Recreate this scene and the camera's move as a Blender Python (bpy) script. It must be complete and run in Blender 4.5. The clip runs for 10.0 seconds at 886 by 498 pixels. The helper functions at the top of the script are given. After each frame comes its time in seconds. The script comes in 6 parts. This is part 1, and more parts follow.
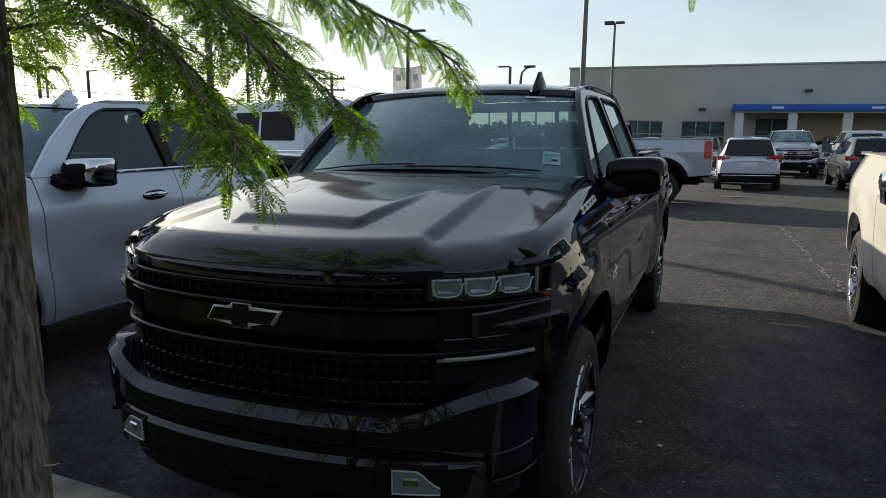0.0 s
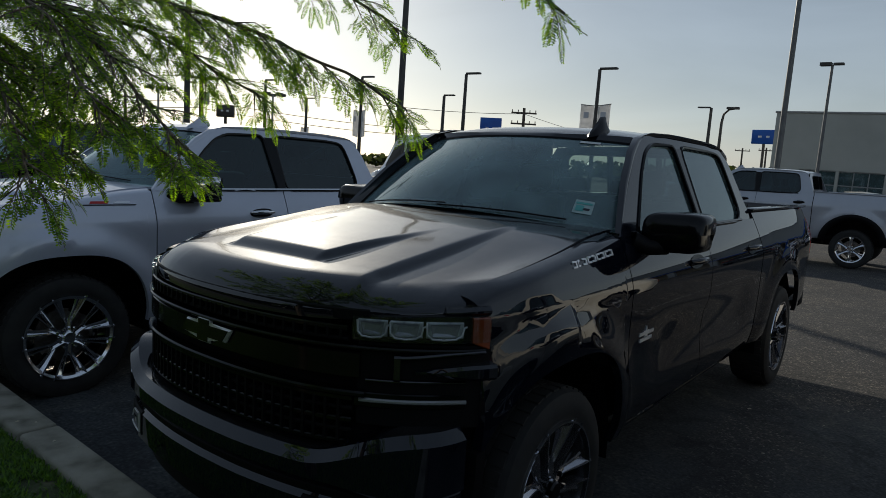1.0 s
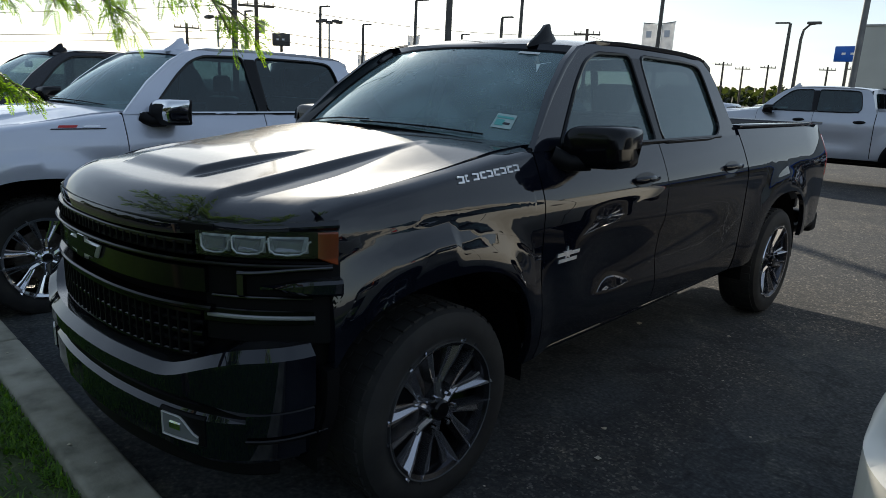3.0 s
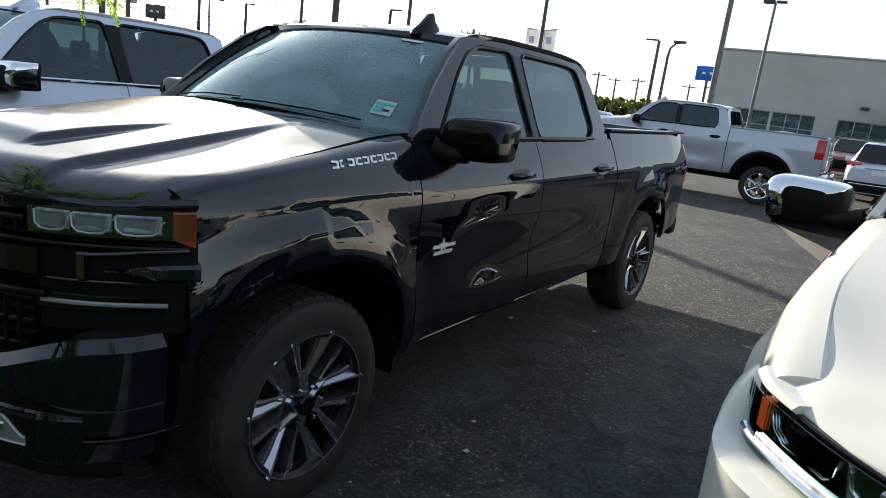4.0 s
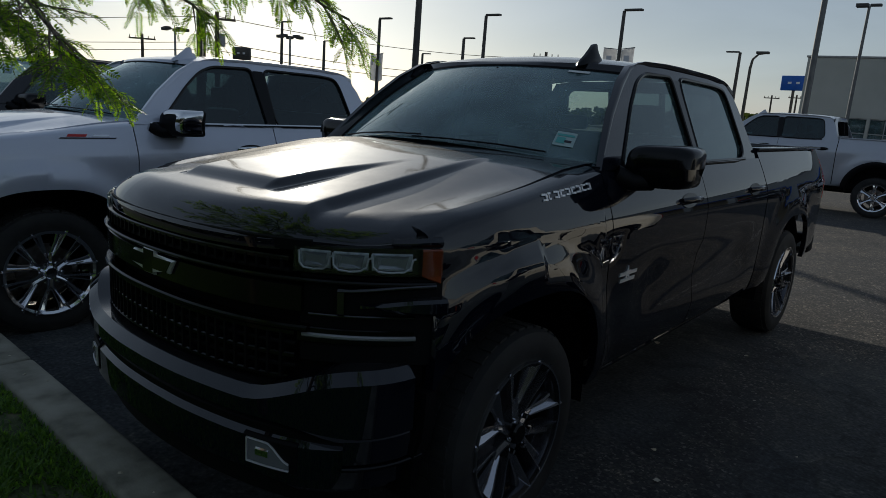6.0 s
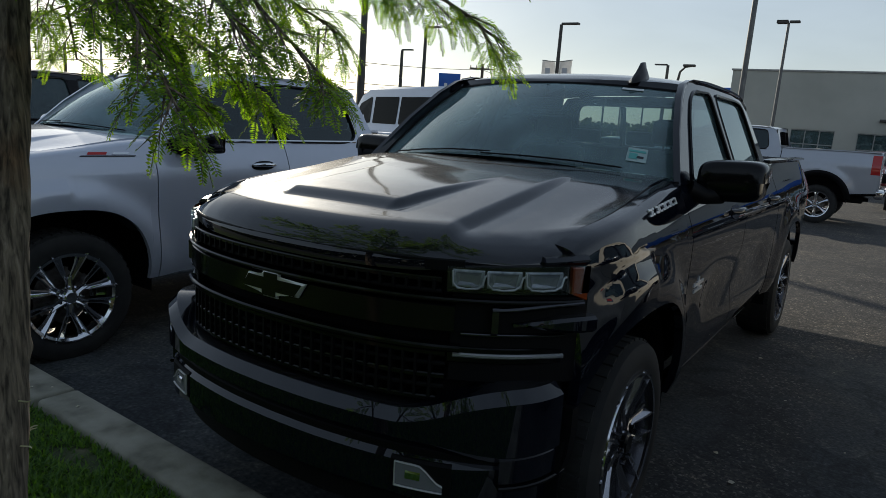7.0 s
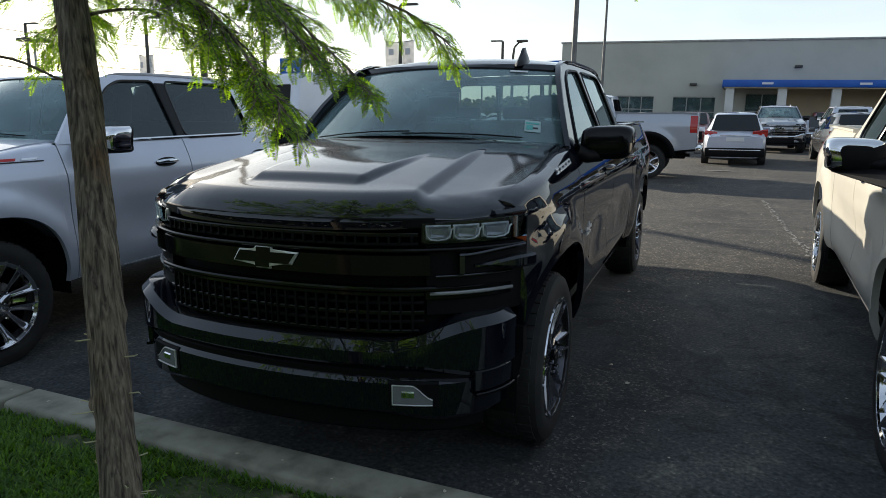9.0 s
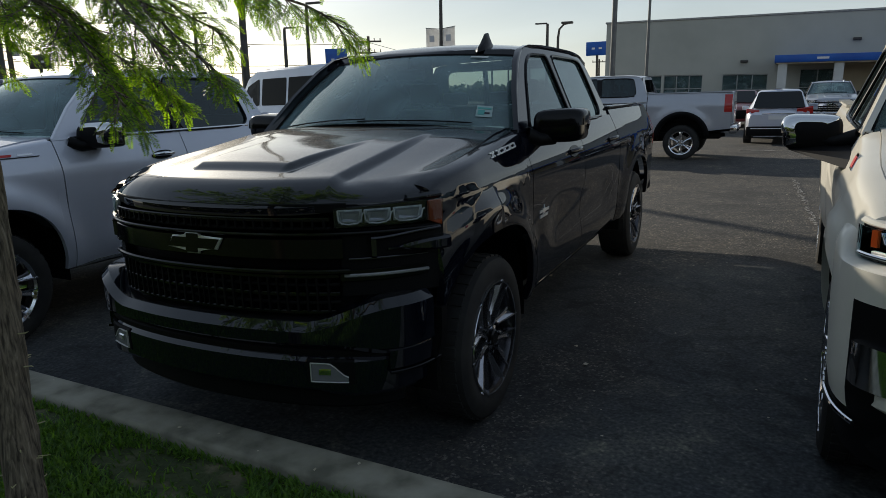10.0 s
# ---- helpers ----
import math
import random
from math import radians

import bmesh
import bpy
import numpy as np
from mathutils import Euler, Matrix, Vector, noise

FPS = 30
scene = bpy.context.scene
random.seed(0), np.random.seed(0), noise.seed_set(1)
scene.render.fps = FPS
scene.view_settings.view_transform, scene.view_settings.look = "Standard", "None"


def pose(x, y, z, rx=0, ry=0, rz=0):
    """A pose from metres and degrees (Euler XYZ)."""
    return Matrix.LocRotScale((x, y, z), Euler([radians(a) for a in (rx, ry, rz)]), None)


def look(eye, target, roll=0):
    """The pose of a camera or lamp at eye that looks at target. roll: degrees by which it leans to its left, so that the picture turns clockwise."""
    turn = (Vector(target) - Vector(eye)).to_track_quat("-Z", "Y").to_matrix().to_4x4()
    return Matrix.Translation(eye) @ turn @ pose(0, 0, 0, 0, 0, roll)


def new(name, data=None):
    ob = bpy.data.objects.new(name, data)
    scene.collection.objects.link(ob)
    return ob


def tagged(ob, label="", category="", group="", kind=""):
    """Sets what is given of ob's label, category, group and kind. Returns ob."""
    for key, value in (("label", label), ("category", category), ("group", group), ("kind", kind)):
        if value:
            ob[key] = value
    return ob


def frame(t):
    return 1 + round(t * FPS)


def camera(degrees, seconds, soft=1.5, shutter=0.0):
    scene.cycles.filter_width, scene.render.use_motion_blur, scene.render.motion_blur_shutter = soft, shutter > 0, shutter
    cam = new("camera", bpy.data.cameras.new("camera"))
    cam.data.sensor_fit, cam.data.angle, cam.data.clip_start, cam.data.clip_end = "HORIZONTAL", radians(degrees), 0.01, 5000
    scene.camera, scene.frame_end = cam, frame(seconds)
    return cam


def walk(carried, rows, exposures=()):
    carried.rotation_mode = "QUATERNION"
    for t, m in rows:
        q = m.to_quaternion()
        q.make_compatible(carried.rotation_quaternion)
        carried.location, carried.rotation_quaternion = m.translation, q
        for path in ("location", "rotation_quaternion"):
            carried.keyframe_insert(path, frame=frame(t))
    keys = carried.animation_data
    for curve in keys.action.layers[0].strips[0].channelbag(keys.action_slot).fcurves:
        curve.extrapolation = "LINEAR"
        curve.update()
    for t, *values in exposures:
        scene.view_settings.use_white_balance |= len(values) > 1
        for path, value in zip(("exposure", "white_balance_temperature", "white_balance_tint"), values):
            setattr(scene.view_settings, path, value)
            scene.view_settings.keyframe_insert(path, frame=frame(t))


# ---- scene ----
cam = camera(66.3, 10.0, soft=0.8)
PATH = [
    (0, (1.469, -2.735, 1.623), (0.721, -0.91, 1.29), -0.3),
    (0.5, (1.824, -2.56, 1.646), (0.9, -0.812, 1.347), -0.4),
    (1, (2.161, -2.313, 1.674), (0.939, -0.75, 1.424), 3.1),
    (1.5, (2.242, -2.062, 1.691), (0.963, -0.551, 1.407), 1.1),
    (2, (2.432, -1.907, 1.692), (1.127, -0.439, 1.317), 2.8),
    (2.2, (2.549, -1.876, 1.7), (1.156, -0.492, 1.319), 3.9),
    (3.3, (2.643, -1.777, 1.581), (1.352, -0.34, 1.062), 2.2),
    (3.5, (2.63, -1.777, 1.548), (1.38, -0.319, 0.99), 3.3),
    (4, (2.619, -1.713, 1.61), (1.558, -0.08, 1.154), 6.4),
    (4.5, (2.625, -1.675, 1.657), (1.587, 0.007, 1.351), 5.8),
    (5, (2.614, -1.723, 1.646), (1.529, -0.075, 1.324), 5.7),
    (5.5, (2.447, -1.86, 1.604), (1.191, -0.355, 1.203), 5.9),
    (6, (2.246, -2.059, 1.604), (1.001, -0.547, 1.199), 3.5),
    (6.2, (2.165, -2.107, 1.604), (0.906, -0.61, 1.187), 3.0),
    (7.3, (1.571, -2.612, 1.586), (0.619, -0.892, 1.216), 4.2),
    (7.5, (1.484, -2.677, 1.58), (0.644, -0.903, 1.194), 5.0),
    (8, (1.353, -2.796, 1.585), (0.653, -0.951, 1.26), 3.6),
    (8.5, (1.425, -3.044, 1.59), (0.725, -1.209, 1.216), 0.2),
    (9, (1.629, -3.125, 1.596), (0.907, -1.304, 1.193), -0.1),
    (9.5, (1.958, -3.049, 1.601), (1.024, -1.311, 1.275), -1.3),
    (10, (2.179, -2.99, 1.592), (1.318, -1.238, 1.153), -1.8),
]
EXPOSURE = [(0, 0.3), (0.5, -0.25), (1.0, -0.6), (1.5, -1.42), (2.0, -0.75), (3.3, 0.55), (3.5, 0.65), (4.0, 0.92), (4.5, -1.1), (5.0, -1.05), (5.5, -0.75), (6.0, -0.75), (7.3, 0.0), (7.5, 0.0), (8.0, 0.3), (8.5, 0.5), (9.0, 0.65), (9.5, 0.5), (10.0, -0.1)]
walk(cam, [(t, look(eye, target, roll)) for t, eye, target, roll in PATH], [(t, stops, float(np.interp(t, [0, 1, 2, 3.4, 4.1, 4.5, 6, 7.5, 10], [6250, 6000, 5750, 6050, 6100, 5850, 5850, 6300, 6250])), 6) for t, stops in EXPOSURE])

# ---- light ----
SUN_AZ, SUN_EL = 54.0, 18.5          # degrees left of +y, degrees above the horizon
sun = new("sun", bpy.data.lights.new("sun", "SUN"))
sun.data.energy, sun.data.angle, sun.data.color = 4.4, radians(0.6), (1.0, 0.86, 0.68)
sun.matrix_basis = look((-math.sin(radians(SUN_AZ)) * 30, math.cos(radians(SUN_AZ)) * 30, math.tan(radians(SUN_EL)) * 30), (0, 0, 0))
world = bpy.data.worlds.new("sky")
scene.world = world
world.use_nodes = True
wn = world.node_tree.nodes
sky = wn.new("ShaderNodeTexSky")
sky.sky_type, sky.sun_disc = "NISHITA", False
sky.sun_elevation, sky.sun_rotation = radians(SUN_EL), radians(-SUN_AZ)
sky.air_density, sky.dust_density, sky.ozone_density, sky.altitude = 1.0, 0.8, 1.4, 50
# thin even haze over the clear sky
haze = wn.new("ShaderNodeMix")
haze.data_type, haze.blend_type = "RGBA", "ADD"
haze.inputs["Factor"].default_value = 1.0
# the haze thins with height above the horizon
rise = wn.new("ShaderNodeTexCoord")
part_z = wn.new("ShaderNodeSeparateXYZ")
thin = wn.new("ShaderNodeMapRange")
thin.inputs["From Min"].default_value, thin.inputs["From Max"].default_value = 0.0, 0.9
thin.inputs["To Min"].default_value, thin.inputs["To Max"].default_value = 1.0, 0.0
curl = wn.new("ShaderNodeMath")
curl.operation = "POWER"
curl.inputs[1].default_value = 1.9
veil = wn.new("ShaderNodeMix")
veil.data_type = "RGBA"
veil.inputs[6].default_value, veil.inputs[7].default_value = (2.7, 3.2, 3.9, 1), (5.9, 5.95, 6.05, 1)
world.node_tree.links.new(rise.outputs["Generated"], part_z.inputs[0])
world.node_tree.links.new(part_z.outputs["Z"], thin.inputs["Value"])
world.node_tree.links.new(thin.outputs[0], curl.inputs[0])
world.node_tree.links.new(curl.outputs[0], veil.inputs["Factor"])
# faint streaks of high cloud in the haze
streak_map = wn.new("ShaderNodeMapping")
streak_map.inputs["Scale"].default_value = (1.2, 1.2, 5.0)
streak_map.inputs["Rotation"].default_value = (0.25, 0.1, 0.4)
streak = wn.new("ShaderNodeTexNoise")
streak.inputs["Scale"].default_value, streak.inputs["Detail"].default_value, streak.inputs["Distortion"].default_value = 2.2, 7.0, 0.6
spread = wn.new("ShaderNodeMapRange")
spread.inputs["From Min"].default_value, spread.inputs["From Max"].default_value = 0.35, 0.68
spread.inputs["To Min"].default_value, spread.inputs["To Max"].default_value = 0.88, 1.14
cloud = wn.new("ShaderNodeVectorMath")
cloud.operation = "SCALE"
world.node_tree.links.new(rise.outputs["Generated"], streak_map.inputs["Vector"])
world.node_tree.links.new(streak_map.outputs[0], streak.inputs["Vector"])
world.node_tree.links.new(streak.outputs["Fac"], spread.inputs["Value"])
world.node_tree.links.new(veil.outputs[2], cloud.inputs[0])
world.node_tree.links.new(spread.outputs[0], cloud.inputs["Scale"])
world.node_tree.links.new(cloud.outputs[0], haze.inputs[7])
wn["Background"].inputs["Strength"].default_value = 0.058
# the haze takes most of the colour out of the low sky
pale = wn.new("ShaderNodeHueSaturation")
pale.inputs["Saturation"].default_value = 0.74
world.node_tree.links.new(sky.outputs[0], pale.inputs["Color"])
world.node_tree.links.new(pale.outputs[0], haze.inputs[6])
world.node_tree.links.new(haze.outputs[2], wn["Background"].inputs["Color"])

# ---- materials ----


def shader(name, base=(0.5, 0.5, 0.5), rough=0.5, metal=0.0, coat=0.0, spec=0.5):
    m = bpy.data.materials.new(name)
    m.use_nodes = True
    b = m.node_tree.nodes["Principled BSDF"]
    b.inputs["Base Color"].default_value = (*base, 1)
    b.inputs["Roughness"].default_value = rough
    b.inputs["Metallic"].default_value = metal
    b.inputs["Coat Weight"].default_value = coat
    b.inputs["Coat Roughness"].default_value = 0.03
    b.inputs["Specular IOR Level"].default_value = spec
    return m


def node(m, kind, **values):
    n = m.node_tree.nodes.new(kind)
    for key, value in values.items():
        n.inputs[key].default_value = value
    return n


def wire(m, a, b):
    m.node_tree.links.new(a, b)


def mottle(m, colours, scale, detail=6.0, to="Base Color", lo=0.3, hi=0.7, distort=0.0, coords="Object"):
    """Colour (or a value) that wanders between the given stops with a noise of that scale."""
    co = node(m, "ShaderNodeTexCoord")
    n = node(m, "ShaderNodeTexNoise", Scale=scale, Detail=detail, Distortion=distort)
    wire(m, co.outputs[coords], n.inputs["Vector"])
    r = node(m, "ShaderNodeValToRGB")
    e = r.color_ramp.elements
    for i, c in enumerate(colours):
        at = lo + (hi - lo) * i / (len(colours) - 1)
        el = e[i] if i < 2 else e.new(at)
        el.position, el.color = at, (*c, 1)
    wire(m, n.outputs["Fac"], r.inputs["Fac"])
    if to:
        wire(m, r.outputs["Color"], m.node_tree.nodes["Principled BSDF"].inputs[to])
    return r


def relief(m, scale, strength, detail=8.0, distance=0.01, kind="ShaderNodeTexNoise", coords="Object"):
    co = node(m, "ShaderNodeTexCoord")
    n = node(m, kind)
    n.inputs["Scale"].default_value = scale
    if kind == "ShaderNodeTexNoise":
        n.inputs["Detail"].default_value = detail
    wire(m, co.outputs[coords], n.inputs["Vector"])
    bump = node(m, "ShaderNodeBump", Strength=strength, Distance=distance)
    wire(m, n.outputs[0], bump.inputs["Height"])
    wire(m, bump.outputs[0], m.node_tree.nodes["Principled BSDF"].inputs["Normal"])
    return bump


def car_paint(name, base, metal=0.0, rough=0.35, dust_glare=0.05, ior=1.5):
    """Lacquered paint with fine flake and a light film of dust."""
    m = shader(name, base, rough, metal, 1.0, 0.0 if metal == 0.0 else 0.5)
    c2 = tuple(min(1, v * (1 + dust_glare) + dust_glare * 0.06) for v in base)
    mottle(m, [base, c2], 3.0, 5.0)
    r = mottle(m, [(0.004,) * 3, (0.022,) * 3], 9.0, 4.0, to=None)
    wire(m, r.outputs["Color"], m.node_tree.nodes["Principled BSDF"].inputs["Coat Roughness"])
    m.node_tree.nodes["Principled BSDF"].inputs["Coat IOR"].default_value = ior
    return m


def pane(name, tint, gloss=1.0, ior=1.5, dust_glare=0.0):
    """Window glass: tinted see-through with a mirror film that follows Fresnel."""
    m = bpy.data.materials.new(name)
    m.use_nodes = True
    t = m.node_tree.nodes
    t.remove(t["Principled BSDF"])
    clear = node(m, "ShaderNodeBsdfTransparent", Color=(*tint, 1))
    gl = node(m, "ShaderNodeBsdfGlossy", Color=(gloss * 0.86, gloss * 0.97, gloss, 1), Roughness=0.02)
    fr = node(m, "ShaderNodeFresnel", IOR=ior)
    mix = node(m, "ShaderNodeMixShader")
    wire(m, fr.outputs[0], mix.inputs[0])
    wire(m, clear.outputs[0], mix.inputs[1])
    wire(m, gl.outputs[0], mix.inputs[2])
    last = mix
    if dust_glare:
        # teal diffuse film: thin dust plus the sky's reflection painted into the colour
        film = node(m, "ShaderNodeBsdfDiffuse", Color=(0.50, 0.74, 0.78, 1))
        last = node(m, "ShaderNodeMixShader")
        co = node(m, "ShaderNodeTexCoord")
        n = node(m, "ShaderNodeTexNoise", Scale=5.0, Detail=6.0)
        wire(m, co.outputs["Object"], n.inputs["Vector"])
        k = node(m, "ShaderNodeMath")
        k.operation = "MULTIPLY"
        k.inputs[1].default_value = dust_glare * 2
        wire(m, n.outputs["Fac"], k.inputs[0])
        wire(m, k.outputs[0], last.inputs[0])
        wire(m, mix.outputs[0], last.inputs[1])
        wire(m, film.outputs[0], last.inputs[2])
    wire(m, last.outputs[0], t["Material Output"].inputs["Surface"])
    return m


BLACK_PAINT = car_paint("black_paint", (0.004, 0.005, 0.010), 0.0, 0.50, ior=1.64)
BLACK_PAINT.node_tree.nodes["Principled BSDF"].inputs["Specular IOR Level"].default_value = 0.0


def dust_and_glare(m, base, dust_glare):
    """A thin film of dust on what faces the sky, with sky glare painted in."""
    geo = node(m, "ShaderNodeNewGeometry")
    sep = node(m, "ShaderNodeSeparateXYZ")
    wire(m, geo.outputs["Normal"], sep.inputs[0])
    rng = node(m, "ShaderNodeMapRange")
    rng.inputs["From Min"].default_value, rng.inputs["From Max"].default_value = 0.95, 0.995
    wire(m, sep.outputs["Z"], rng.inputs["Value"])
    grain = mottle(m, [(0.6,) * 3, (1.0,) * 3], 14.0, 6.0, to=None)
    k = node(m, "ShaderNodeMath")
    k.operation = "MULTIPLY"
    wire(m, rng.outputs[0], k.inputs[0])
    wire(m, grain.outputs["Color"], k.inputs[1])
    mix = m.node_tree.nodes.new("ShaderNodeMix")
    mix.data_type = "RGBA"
    mix.inputs[6].default_value, mix.inputs[7].default_value = (*base, 1), (*dust_glare, 1)
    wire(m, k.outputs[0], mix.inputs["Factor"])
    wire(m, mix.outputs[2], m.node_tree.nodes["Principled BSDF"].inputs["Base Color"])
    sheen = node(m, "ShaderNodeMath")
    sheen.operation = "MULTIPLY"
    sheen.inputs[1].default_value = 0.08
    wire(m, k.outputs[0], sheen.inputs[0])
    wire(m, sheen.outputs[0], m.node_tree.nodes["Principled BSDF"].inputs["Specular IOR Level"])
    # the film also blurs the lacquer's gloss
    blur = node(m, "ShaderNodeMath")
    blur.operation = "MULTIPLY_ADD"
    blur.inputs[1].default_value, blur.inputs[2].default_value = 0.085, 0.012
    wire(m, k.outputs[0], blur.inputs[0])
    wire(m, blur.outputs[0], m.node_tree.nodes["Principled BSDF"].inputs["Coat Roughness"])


dust_and_glare(BLACK_PAINT, (0.004, 0.005, 0.010), (0.020, 0.020, 0.021))
WHITE_PAINT = car_paint("white_paint", (0.68, 0.655, 0.59), 0.0, 0.4)
WHITE_PAINT.node_tree.nodes["Principled BSDF"].inputs["Coat Weight"].default_value = 0.6
SILVER_WHITE = car_paint("pearl_white_paint", (0.60, 0.63, 0.73), 0.30, 0.36, ior=1.7)
SILVER_PAINT = car_paint("silver_paint", (0.40, 0.42, 0.47), 0.45, 0.35)
PALE_SILVER = car_paint("pale_silver_paint", (0.47, 0.49, 0.54), 0.35, 0.38)
GREY_PAINT = car_paint("grey_paint", (0.07, 0.075, 0.085), 0.3, 0.35)
RED_PAINT = car_paint("red_paint", (0.16, 0.02, 0.02), 0.1, 0.35)
BLUE_GREY_PAINT = car_paint("blue_grey_paint", (0.10, 0.13, 0.19), 0.3, 0.35)
GLOSS_BLACK = shader("gloss_black", (0.003, 0.003, 0.004), 0.14, spec=0.3)
PLASTIC = shader("black_plastic", (0.005, 0.005, 0.006), 0.55, spec=0.15)
relief(PLASTIC, 400, 0.15, distance=0.001)
RUBBER = shader("tyre_rubber", (0.016, 0.016, 0.017), 0.8)
mottle(RUBBER, [(0.012, 0.012, 0.013), (0.03, 0.029, 0.027)], 9.0)
CHROME = shader("chrome", (0.82, 0.83, 0.85), 0.07, 1.0)
ALLOY_DARK = shader("dark_alloy", (0.09, 0.09, 0.10), 0.25, 1.0)
ALLOY = shader("machined_alloy", (0.78, 0.79, 0.82), 0.09, 1.0)
ALLOY_MID = shader("smoked_alloy", (0.42, 0.42, 0.45), 0.16, 0.92)
STEEL = shader("brake_steel", (0.25, 0.24, 0.23), 0.45, 1.0)
mottle(STEEL, [(0.30, 0.29, 0.28), (0.17, 0.14, 0.12)], 30)
CABIN = shader("dark_cabin_trim", (0.020, 0.020, 0.022), 0.7)
mottle(CABIN, [(0.016, 0.016, 0.018), (0.028, 0.028, 0.03)], 20)
GLASS = pane("windscreen_glass", (0.70, 0.84, 0.82), ior=1.7, dust_glare=0.21)
TINTED = pane("tinted_glass", (0.12, 0.18, 0.20), ior=1.75, dust_glare=0.05)
CLEAR = pane("rear_screen_glass", (0.36, 0.44, 0.44), ior=1.5)
SHADED = pane("dark_side_glass", (0.10, 0.16, 0.19), ior=1.7, dust_glare=0.012)
SHOWROOM = pane("showroom_glass", (0.30, 0.40, 0.36), ior=1.5, dust_glare=0.12)
SCREEN = shader("dark_screen_glass", (0.006, 0.008, 0.009), 0.04)
DARK_GLASS = pane("privacy_glass", (0.03, 0.040, 0.048), ior=1.9, dust_glare=0.05)
LENS = pane("clear_lens", (0.93, 0.94, 0.95), 0.9, 1.45)
AMBER = shader("amber_lens", (0.26, 0.05, 0.012), 0.15, 0, 0.6)
SATIN = shader("satin_chrome", (0.85, 0.85, 0.86), 0.45, 0.7)
LAMP_BOWL = shader("lamp_bowl", (0.50, 0.53, 0.58), 0.28, 0.35)
mottle(LAMP_BOWL, [(0.26, 0.28, 0.32), (0.50, 0.53, 0.58), (0.66, 0.69, 0.74)], 45.0, 3.0)
LAMP_FACET = shader("lamp_facet", (0.34, 0.36, 0.40), 0.25, 0.45)
FOG_BOWL = shader("fog_bowl", (0.22, 0.225, 0.24), 0.2, 0.1)
STRIP = shader("frosted_strip", (0.34, 0.35, 0.37), 0.3, 0.4)
RED_LENS = shader("red_lens", (0.45, 0.015, 0.015), 0.15, 0, 0.8)
MIRROR = shader("mirror_glass", (0.75, 0.77, 0.8), 0.02, 1.0)
PAPER = shader("white_paper", (0.75, 0.76, 0.75), 0.8)
mottle(PAPER, [(0.78, 0.79, 0.78), (0.66, 0.68, 0.68)], 60)
STICKER = shader("pale_sticker", (0.36, 0.48, 0.48), 0.6)
mottle(STICKER, [(0.32, 0.45, 0.45), (0.42, 0.52, 0.51)], 40)
TEAL = shader("teal_ink", (0.12, 0.40, 0.38), 0.7)
INK = shader("dark_ink", (0.03, 0.03, 0.04), 0.7)
RED_INK = shader("red_enamel", (0.55, 0.03, 0.03), 0.35)


def part(name, bm, material, parent=None, label="", sharp=35.0, smooth=True, normals=True):
    """Links a bmesh as one mesh object under a thing or under a part."""
    if normals:
        bmesh.ops.recalc_face_normals(bm, faces=bm.faces)
    if smooth:
        lim = radians(sharp)
        for f in bm.faces:
            f.smooth = True
        for e in bm.edges:
            if len(e.link_faces) == 2 and e.calc_face_angle(0) > lim:
                e.smooth = False
    me = bpy.data.meshes.new(name)
    bm.to_mesh(me)
    bm.free()
    me.materials.append(material)
    ob = new(name, me)
    if parent is not None:
        ob.parent = parent
    if label:
        tagged(ob, label)
    return ob


def share(name, ob, parent, m):
    """Another part on the same mesh data."""
    o = new(name, ob.data)
    o.parent = parent
    o.matrix_basis = m
    if "label" in ob:
        tagged(o, ob["label"])
    return o


def thing(name, label, category, m=None, group="", kind=""):
    ob = tagged(new(name), label, category, group, kind)
    if m is not None:
        ob.matrix_basis = m
    return ob


def grid(bm, f, us, vs):
    """A sheet through f(u, v)."""
    rows = [[bm.verts.new(f(u, v)) for v in vs] for u in us]
    for a, b in zip(rows, rows[1:]):
        for i in range(len(vs) - 1):
            bm.faces.new((a[i], a[i + 1], b[i + 1], b[i]))
    return rows


def flange(bm, off):
    """Turns the open border of a sheet inwards by off, so that it shows a thickness."""
    edges = [e for e in bm.edges if len(e.link_faces) == 1]
    r = bmesh.ops.extrude_edge_only(bm, edges=edges)
    for v in r["geom"]:
        if isinstance(v, bmesh.types.BMVert):
            v.co += Vector(off(v.co)) if callable(off) else Vector(off)


def box(bm, x0, x1, y0, y1, z0, z1, bevel=0.0, seg=2, taper=None):
    r = bmesh.ops.create_cube(bm, size=1.0)
    vs = r["verts"]
    for v in vs:
        v.co = Vector((x0 + (v.co.x + 0.5) * (x1 - x0), y0 + (v.co.y + 0.5) * (y1 - y0), z0 + (v.co.z + 0.5) * (z1 - z0)))
        if taper:
            v.co = Vector(taper(v.co))
    if bevel:
        es = list({e for v in vs for e in v.link_edges})
        bmesh.ops.bevel(bm, geom=es, offset=bevel, segments=seg, affect="EDGES", profile=0.5)


